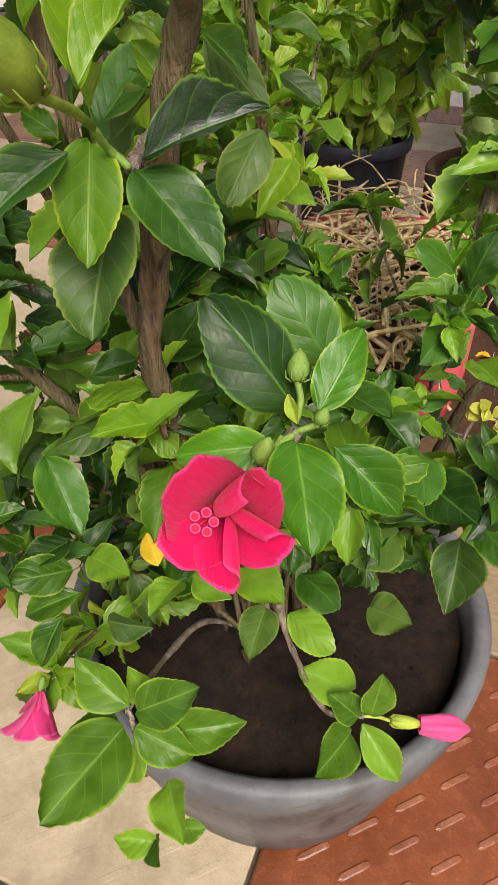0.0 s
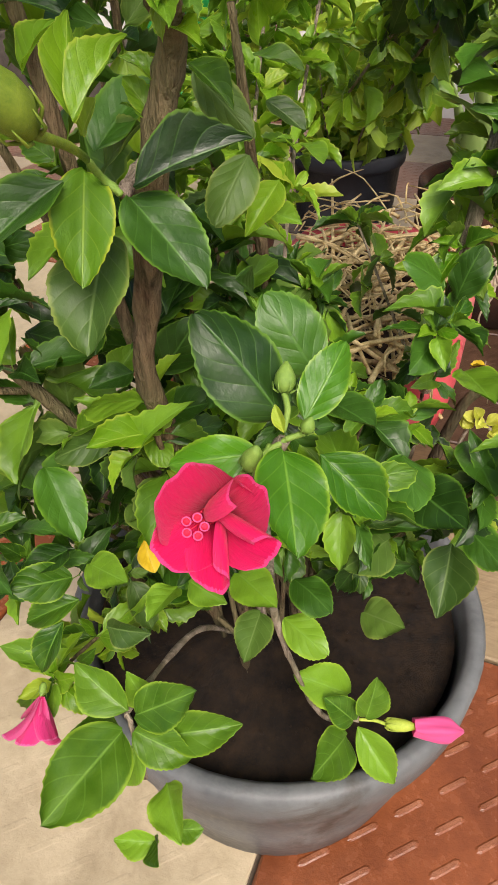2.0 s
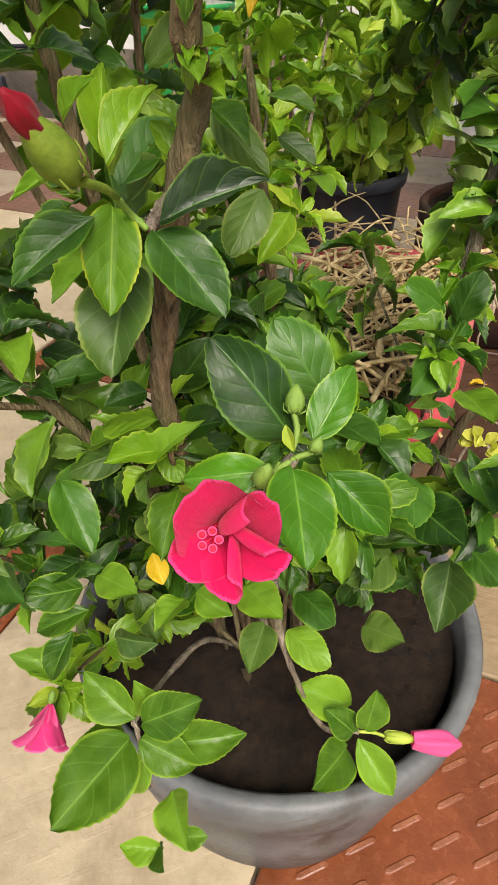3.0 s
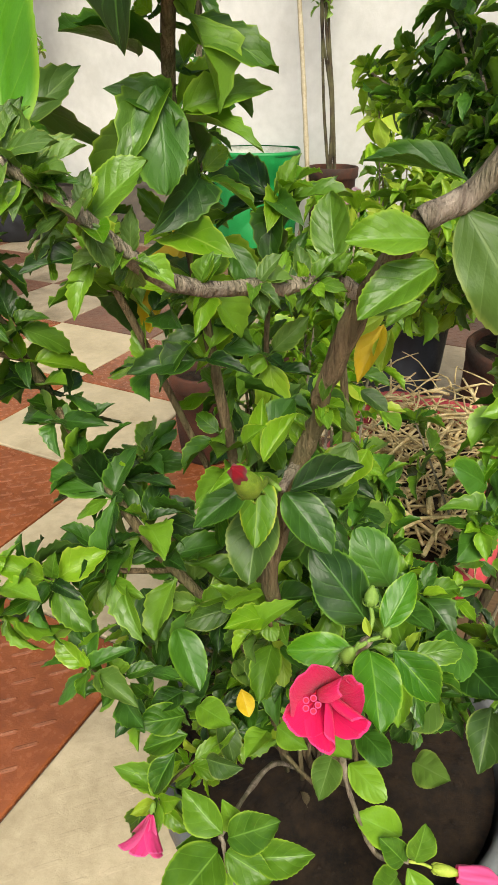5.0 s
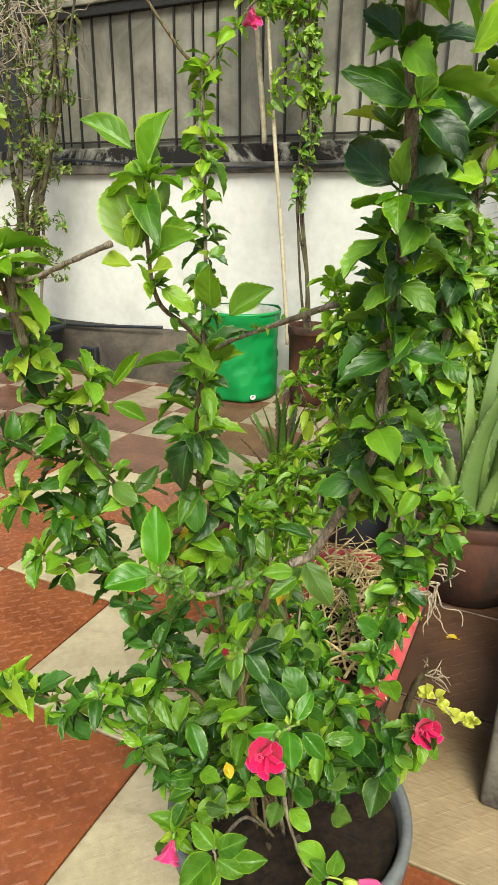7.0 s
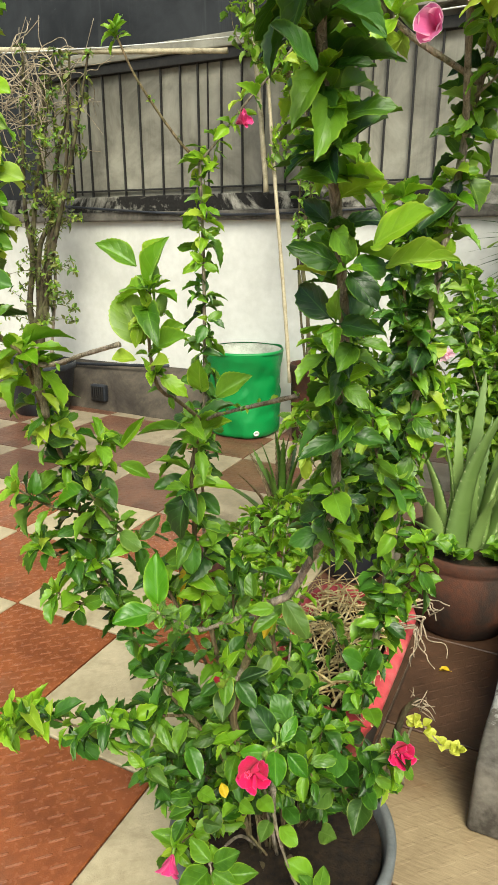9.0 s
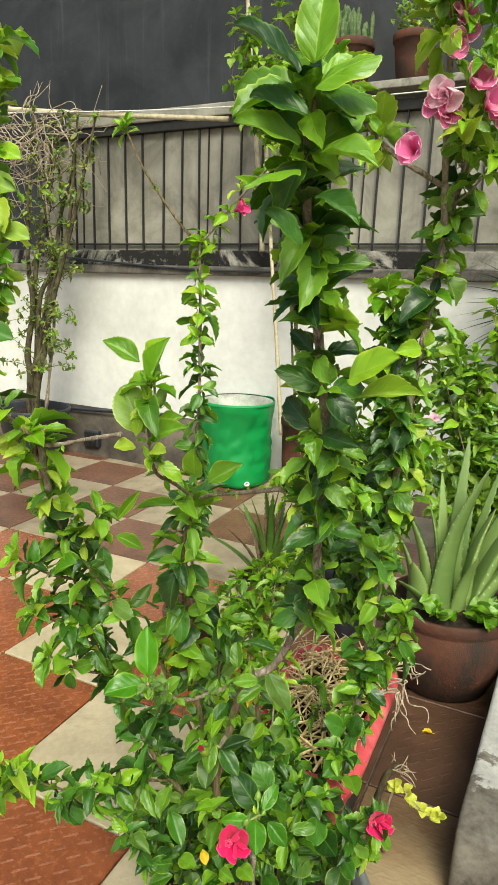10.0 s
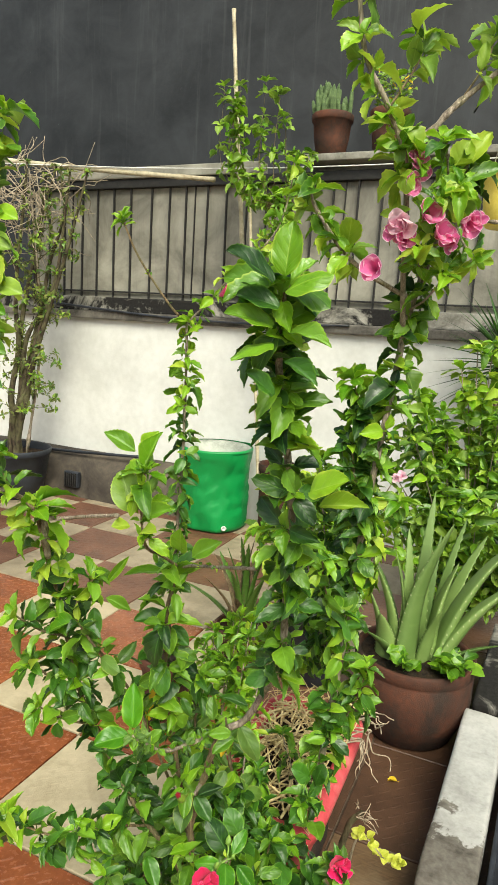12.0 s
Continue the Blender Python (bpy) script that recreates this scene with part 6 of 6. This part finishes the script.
cane("bamboo_cane", (-0.02, 4.0, 0.42), (-0.22, 4.04, 2.6), 0.014, "upright pale bamboo cane tied beside the creeper")
cane("bamboo_cane", (-0.22, 4.36, 1.72), (-0.42, 4.42, 3.80), 0.018, "tall pale bamboo cane leaning on the fence")
cane("bamboo_pole", site(-5.2, 3.93, 2.98), site(-2.13, 3.93, 2.63), 0.024, "long horizontal bamboo pole lashed along the fence", "bamboo pole", 10, hang=0.003)
wire = cane("clothes_wire", site(-4.6, 3.9, 2.86), site(1.5, 3.9, 2.74), 0.005, "thin grey wire strung along the fence", "wire", 6, METAL)
cane("drip_pipe", site(-6.0, 3.93, 0.385), site(-2.7, 3.93, 0.40), 0.016, "thin black pipe lying on the plinth", "pipe", 10, PLASTIC_BLACK)
cane("cable", site(-3.7, 3.985, 1.66), site(-1.0, 3.985, 1.60), 0.010, "sagging black cable along the coping", "cable", 9, PLASTIC_BLACK)

shelf = thing("wall_shelf", site(-1.12, D_WALL + 0.12, 2.70), "grey concrete shelf slab on the fence top", "shelf", turn=TURN)
part("slab", box(-0.33, -0.16, 0.05, 1.2, 0.20, 0.10, 0.006), SLAB, shelf)
part("beam", box(-0.30, -0.03, 0.0, 1.15, 0.10, 0.05, 0.006), GREYWALL, shelf)
for s, r in ((-1.30, 0.15), (-0.88, 0.14)):
    q = site(s, D_WALL + 0.10, 2.80)
    round_pot("plant_pot", q, r, r * 0.70, 0.29, TERRA_DARK, "old terracotta pot standing on the shelf", lip=0.05, seed=s * 9, group="terracotta pots")
    top = thing("cactus", q + Vector((0, 0, 0.24)), "bushy grey-green cactus in a terracotta pot", "cactus") if s < -1 else thing("bedding_plant", q + Vector((0, 0, 0.24)), "small plant with yellow flowers in a terracotta pot", "flowers")
    tf = Foliage(top, 300)
    rng = random.Random(int(s * 100))
    if s < -1:
        for k in range(44):
            o = Vector((rng.uniform(-0.12, 0.12), rng.uniform(-0.08, 0.08), 0))
            h = rng.uniform(0.10, 0.30)
            prof = [(0.010, 0.0), (0.015, 0.04), (0.016, h * 0.7), (0.011, h * 0.92), (0.003, h)]
            c = part("column", lathe(prof, 14, 0.25, k), CACTUS, top)
            c.matrix_basis = Matrix.Translation(o) @ pose(0, 0, 0, rng.uniform(-10, 10), rng.uniform(-14, 14), 0)
    for k in range(170 if s > -1 else 0):
        p = q + Vector((rng.uniform(-0.14, 0.14), rng.uniform(-0.12, 0.12), 0.3 + rng.uniform(0, 0.22)))
        w = Vector((rng.uniform(-1, 1), rng.uniform(-1, 1), rng.uniform(0, 1))).normalized() * 0.05
        tf.add(p, p + w, 0.03, YELLOW if (s > -1 and k % 11 == 0) else FAR, rng.choice((0, 1)))
    tf.finish()

ypot = round_pot("hanging_pot", (1.24, 3.0, 2.16), 0.15, 0.11, 0.30, YELLOWPOT, "pale yellow hanging plastic pot", lip=0.04, seed=3)
for k in range(3):
    a = 2.09 * k
    part("hanger", tube([Vector((0.14 * math.cos(a), 0.14 * math.sin(a), 0.29)), Vector((0, 0, 0.9))], 0.003, 0.003, 6), METAL, ypot)
part("hook_arm", tube([Vector((0, 0, 0.9)), Vector((0, 0.6, 0.92)), Vector((0.05, 1.08, 0.92))], 0.006, 0.006, 6), BLACKBAR, ypot)

# left: leafless bush with creeper in a black tub
BUSH = site(-3.72, 3.52)
tub = round_pot("plant_tub", (BUSH.x, BUSH.y, 0.0), 0.30, 0.22, 0.42, PLASTIC_BLACK, "round black plastic tub by the wall", lip=0.05, seed=13)
bush = thing("shrub", (BUSH.x, BUSH.y, 0.34), "sparse old shrub with grey twisted stems and small leaves", "shrub")
bf = Foliage(bush, 280)
rng = random.Random(61)
for k in range(6):
    a = rng.uniform(0, 6.28)
    lean = 0.1 + 0.09 * k
    pts = [BUSH + Vector((0.04 * math.cos(a), 0.04 * math.sin(a), 0.34))]
    for z in (0.6, 0.9, 1.25, 1.6, 2.0, 2.35, 2.7):
        pts.append(BUSH + Vector((lean * (z - 0.3) * 0.5 - 0.04 + rng.uniform(-0.06, 0.06), 0.06 * math.sin(a) * z, z + rng.uniform(-0.08, 0.1))))
    shoot(bush, bf, pts, 0.050, 0.012, 600 + k, start=0.3, step=0.05, size=0.06, per=1.8, mix=[(OLIVE, 4), (DULL, 2), (FAR, 1)], mat=OLDBARK, spread=2.2)
for k in range(58):
    z = rng.uniform(0.6, 2.3)
    p = BUSH + Vector((0.05 + 0.12 * (z - 0.5), -0.05, z))
    e = p + Vector((rng.uniform(-0.25, 0.34), rng.uniform(-0.2, 0.1), rng.uniform(-0.05, 0.25)))
    shoot(bush, bf, [p, p.lerp(e, 0.5) + Vector((0, 0, 0.03)), e], 0.005, 0.002, 640 + k, start=0.2, step=0.035, size=0.05, per=1.6, mix=[(OLIVE, 4), (FAR, 2), (DULL, 1)], mat=OLDBARK)
bf.finish()
tangle = thing("dry_vine", BUSH + Vector((0, 0, 0.36)), "tangle of leafless grey vine stems draped over the pole", "vine")
inv = tangle.matrix_world.inverted()
for k in range(150):
    x = rng.uniform(-0.6, 0.36)
    p = BUSH + Vector((x, rng.uniform(-0.1, 0.25), 2.52 + rng.uniform(-0.3, 0.2)))
    pts = [p]
    d = Vector((rng.uniform(-1, 1), rng.uniform(-0.3, 0.3), rng.uniform(-0.6, 0.4))).normalized()
    for j in range(rng.randint(3, 6)):
        d = (d + Vector((rng.uniform(-0.8, 0.8), rng.uniform(-0.3, 0.3), rng.uniform(-0.8, 0.6)))).normalized()
        p = p + d * rng.uniform(0.06, 0.16)
        pts.append(p)
    part("vine_stem", tube([inv @ q for q in smooth_line(pts, 4)], 0.0042, 0.002, 6, 0.2), VINE, tangle)
stem([BUSH + Vector((0.1, 0, 0.36)), BUSH + Vector((0.2, 0.05, 1.4)), BUSH + Vector((0.1, 0.05, 2.7))], 0.014, 0.008, TWIG, "vine_stem", tangle)

# left edge: broad-leaved climber on a cane, nearer than the bush
vine = thing("climber", (-1.9, 2.35, 0.0), "broad-leaved green climber with trailing stems", "climber")
vf = Foliage(vine, 260)
for k in range(4):
    x = -1.42 + 0.05 * k
    shoot(vine, vf, [(-1.9, 2.35, 0.0), (-1.75, 2.34, 0.9), (x - 0.02, 2.33, 1.4), (x - 0.02, 2.32, 1.9), (x + 0.06, 2.3, 2.3 + 0.04 * k)], 0.008, 0.003, 700 + k, start=0.42, step=0.05, size=0.13, per=1.0, mix=[(MID, 2), (FAR, 2), (BRIGHT, 3), (LIME, 2)], mat=STEM, aspect=0.8, hanging=0.3)
for x, z, size, tone in ((-1.16, 2.27, 0.15, LIME), (-1.24, 2.03, 0.13, BRIGHT), (-1.16, 1.99, 0.12, BRIGHT), (-1.19, 1.86, 0.16, FAR), (-1.22, 1.72, 0.15, MID), (-1.14, 1.66, 0.13, FAR), (-1.22, 1.56, 0.12, BRIGHT), (-1.22, 1.38, 0.15, MID), (-1.24, 1.22, 0.14, DARK)):
    tip, base = Vector((x, 2.30, z - 0.02)), Vector((x - size * 0.95, 2.33, z + 0.02))
    part("stalk", tube(smooth_line([Vector((-1.44, 2.33, z - 0.06)) - Vector((-1.9, 2.35, 0)), base.lerp(Vector((-1.44, 2.33, z)), 0.5) - Vector((-1.9, 2.35, 0.03)), base - Vector((-1.9, 2.35, 0))], 4), 0.003, 0.002, 6), STEM, vine)
    vf.add(base, tip, size * 0.8, tone, 0, (0.1, -0.85, 0.5), True)
vf.finish()

# ---- middle ground: snake plant, black pot with pink blooms, terracotta ----
round_pot("plant_pot", (-0.02, 2.05, 0.0), 0.13, 0.095, 0.22, TERRA_DARK, "small dark terracotta pot holding a snake plant", lip=0.045, seed=17, group="terracotta pots")
snake = thing("snake_plant", (-0.02, 2.05, 0.2), "strap-leaved plant with dull green and withered pointed leaves", "snake plant")
rng = random.Random(33)
for k in range(20):
    a = 2.4 * k
    o = Vector((math.cos(a), math.sin(a), 0))
    part("leaf", fleshy(o * 0.02, o * (0.03 + 0.015 * k) + Vector((0, 0, 0.42 - 0.012 * k + rng.uniform(-0.04, 0.04))), 0.045, o * -1, k), DULL if k % 3 else BARK, snake)
round_pot("plant_pot", (0.30, 2.05, 0.0), 0.17, 0.13, 0.34, PLASTIC_BLACK, "black plastic nursery pot", lip=0.04, seed=19)
spurge = thing("flowering_shrub", (0.30, 2.05, 0.28), "leafy bush with small pale pink flower clusters", "flowering shrub")
gf = Foliage(spurge, 300)
for k in range(18):
    a = 2.4 * k
    r = 0.05 + 0.019 * k
    top = (0.35 + r * math.cos(a) * 0.85, 1.96 + r * math.sin(a), 0.60 + rng.uniform(0, 0.36))
    shoot(spurge, gf, [(0.30, 2.05, 0.28), (0.33 + 0.5 * r * math.cos(a), 2.0 + 0.5 * r * math.sin(a), 0.45), top], 0.006, 0.003, 330 + k, start=0.15, step=0.026, size=0.088, per=2.4, mix=[(BRIGHT, 4), (FAR, 3), (LIME, 4)], mat=TWIG)
for k, top in enumerate(((0.42, 1.76, 0.62), (0.36, 1.70, 0.66), (0.45, 1.88, 0.76), (0.40, 1.95, 0.88), (0.31, 1.68, 0.60), (0.47, 1.98, 0.92), (0.24, 1.74, 0.66), (0.38, 1.80, 0.74))):
    shoot(spurge, gf, [(0.30, 2.05, 0.28), Vector((0.30, 2.0, 0.42)).lerp(Vector(top), 0.45), top], 0.005, 0.003, 860 + k, start=0.2, step=0.024, size=0.085, per=2.4, mix=[(BRIGHT, 3), (FAR, 2), (LIME, 7)], mat=TWIG)
gf.finish()
for at in ((0.092, 2.08, 0.64), (0.33, 1.93, 0.45), (0.56, 1.85, 0.99), (0.10, 2.10, 0.67)):
    for k in range(2):
        flower(spurge, Vector(at) + Vector((0.022 * k, -0.01 * k, 0.014 * k)), (0.2 - 0.4 * k, -0.7, 0.6), 0.022, BLUSH, BLOOM, "small pale pink bloom", spin=30 * k, stamen=False)
    part("twig", tube(smooth_line([Vector((0, 0, 0.1)), (Vector(at) - Vector((0.30, 2.05, 0.28))) * 0.6 + Vector((0, 0, 0.03)), Vector(at) - Vector((0.30, 2.05, 0.28))], 5), 0.004, 0.002, 7), TWIG, spurge)

# right: shrub and spiky palm by the wall
rshrub = thing("shrub", (1.20, 2.72, 0.0), "leafy light green shrub behind the aloe", "shrub")
rf = Foliage(rshrub, 300)
rng = random.Random(44)
for k in range(40):
    a, r = 2.4 * k, 0.08 + 0.016 * k
    z = 0.72 + rng.uniform(-0.3, 0.55)
    shoot(rshrub, rf, [(1.20, 2.72, 0.0), (1.20 + 0.4 * r * math.cos(a), 2.72 + 0.4 * r * math.sin(a), z * 0.5), (1.20 + r * math.cos(a) * 0.9, 2.72 + r * math.sin(a) * 0.9, z)], 0.009, 0.003, 440 + k, start=0.25, step=0.024, size=0.095, per=2.0, mix=[(FAR, 4), (MID, 3), (DARK, 1.5), (BRIGHT, 2)], mat=TWIG, spread=1.9)
for k in range(12):
    top = Vector((rng.uniform(0.70, 1.08), 2.66 + rng.uniform(-0.12, 0.15), rng.uniform(0.55, 1.18)))
    shoot(rshrub, rf, [(1.16, 2.72, 0.05), Vector((1.08, 2.70, 0.30)).lerp(top, 0.4), top], 0.008, 0.003, 500 + k, start=0.35, step=0.024, size=0.095, per=2.0, mix=[(FAR, 4), (MID, 4), (DARK, 2), (BRIGHT, 1)], mat=TWIG, spread=1.6)
for k, top in enumerate(((1.10, 2.75, 1.50), (1.02, 2.72, 1.40), (1.18, 2.76, 1.52), (1.25, 2.78, 1.34), (1.15, 2.70, 1.22), (1.06, 2.68, 1.26), (1.30, 2.80, 1.46))):
    shoot(rshrub, rf, [(1.18, 2.72, 0.05), Vector((1.16, 2.72, 0.5)).lerp(Vector(top), 0.4), top], 0.010, 0.004, 540 + k, start=0.3, step=0.040, size=0.095, per=2.2, mix=[(FAR, 6), (MID, 2), (BRIGHT, 2), (LIME, 3)], mat=TWIG, spread=1.5, aspect=0.6)
rf.finish()
palm = thing("spiky_palm", (1.46, 3.38, 0.0), "palm with stiff sword-shaped dark green leaves", "palm")
part("trunk", tube(smooth_line([(0, 0, 0), (0.02, 0, 0.6), (0, 0.0, 1.45)], 5), 0.05, 0.04, 12, 0.3), BARK, palm)
for k in range(64):
    a, up = 2.4 * k, -0.45 + 1.5 * k / 64
    o = Vector((math.cos(a) * math.cos(up), math.sin(a) * math.cos(up) * 0.8, math.sin(up))).normalized()
    ln, root = 0.40 + 0.16 * rng.random(), Vector((0, 0, 1.36 + 0.16 * k / 64))
    s = o.cross(Vector((0, 0, 1))).normalized()
    n = s.cross(o)
    bm = bmesh.new()
    uvs = bm.loops.layers.uv.new("UVMap")
    last = None
    for i in range(7):
        t = i / 6
        c = root + o * ln * t + Vector((0, 0, -0.05 * t * t))
        w = 0.016 * (1 - t) ** 0.6 * (0.6 + 0.8 * math.sin(math.pi * min(1.0, t + 0.2))) + 0.0008
        row = [bm.verts.new(c + s * w), bm.verts.new(c - n * w * 0.35), bm.verts.new(c - s * w), bm.verts.new(c + n * w * 0.1)]
        if last:
            for j in range(4):
                f = bm.faces.new((last[j], last[(j + 1) % 4], row[(j + 1) % 4], row[j]))
                for lp in f.loops:
                    lp[uvs].uv = (0.3, t)
        last = row
    part("leaf", bm, DARK, palm)

# ---- floor tiles, last ----
TS, S0, D0 = 0.502, -0.11, 0.143


def tile_mesh(mat, worn, rise):
    """A paving tile with staggered rows of raised diagonal dashes."""
    h = TS / 2 - 0.003
    bm = box(-h, -h, -0.012, h, h, 0.0, 0.003, 1)
    c = math.sqrt(0.5)
    for j in range(-9, 10):
        for i in range(-6, 7):
            p, q = (i + (0.5 if j % 2 else 0)) * 0.066, j * 0.036
            x, y = c * (p - q), c * (p + q)
            if max(abs(x), abs(y)) > h - 0.022:
                continue
            rings = []
            for l, w, z in ((0.022, 0.0045, 0.0), (0.019, 0.0026, rise)):
                rings.append([bm.verts.new((x + c * (a * l - b * w), y + c * (a * l + b * w), z)) for a, b in ((-1, -0.4), (-0.8, -1), (0.8, -1), (1, -0.4), (1, 0.4), (0.8, 1), (-0.8, 1), (-1, 0.4))])
            for k in range(8):
                bm.faces.new((rings[0][k], rings[0][(k + 1) % 8], rings[1][(k + 1) % 8], rings[1][k]))
            bm.faces.new(rings[1]).material_index = 1
    bmesh.ops.recalc_face_normals(bm, faces=bm.faces[:])
    return mesh_of("floor_tile", bm, mat, worn, smooth=False)


RED_TILE, CREAM_TILE = tile_mesh(TILE_RED, TILE_WORN_GLINT, 0.0009), tile_mesh(TILE_CREAM, TILE_CREAM, 0.0003)
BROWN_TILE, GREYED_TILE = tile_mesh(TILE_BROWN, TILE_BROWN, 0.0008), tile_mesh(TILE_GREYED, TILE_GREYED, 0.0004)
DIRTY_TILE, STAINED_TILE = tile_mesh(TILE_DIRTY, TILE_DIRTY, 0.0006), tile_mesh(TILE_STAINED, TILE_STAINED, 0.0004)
rng = random.Random(2)
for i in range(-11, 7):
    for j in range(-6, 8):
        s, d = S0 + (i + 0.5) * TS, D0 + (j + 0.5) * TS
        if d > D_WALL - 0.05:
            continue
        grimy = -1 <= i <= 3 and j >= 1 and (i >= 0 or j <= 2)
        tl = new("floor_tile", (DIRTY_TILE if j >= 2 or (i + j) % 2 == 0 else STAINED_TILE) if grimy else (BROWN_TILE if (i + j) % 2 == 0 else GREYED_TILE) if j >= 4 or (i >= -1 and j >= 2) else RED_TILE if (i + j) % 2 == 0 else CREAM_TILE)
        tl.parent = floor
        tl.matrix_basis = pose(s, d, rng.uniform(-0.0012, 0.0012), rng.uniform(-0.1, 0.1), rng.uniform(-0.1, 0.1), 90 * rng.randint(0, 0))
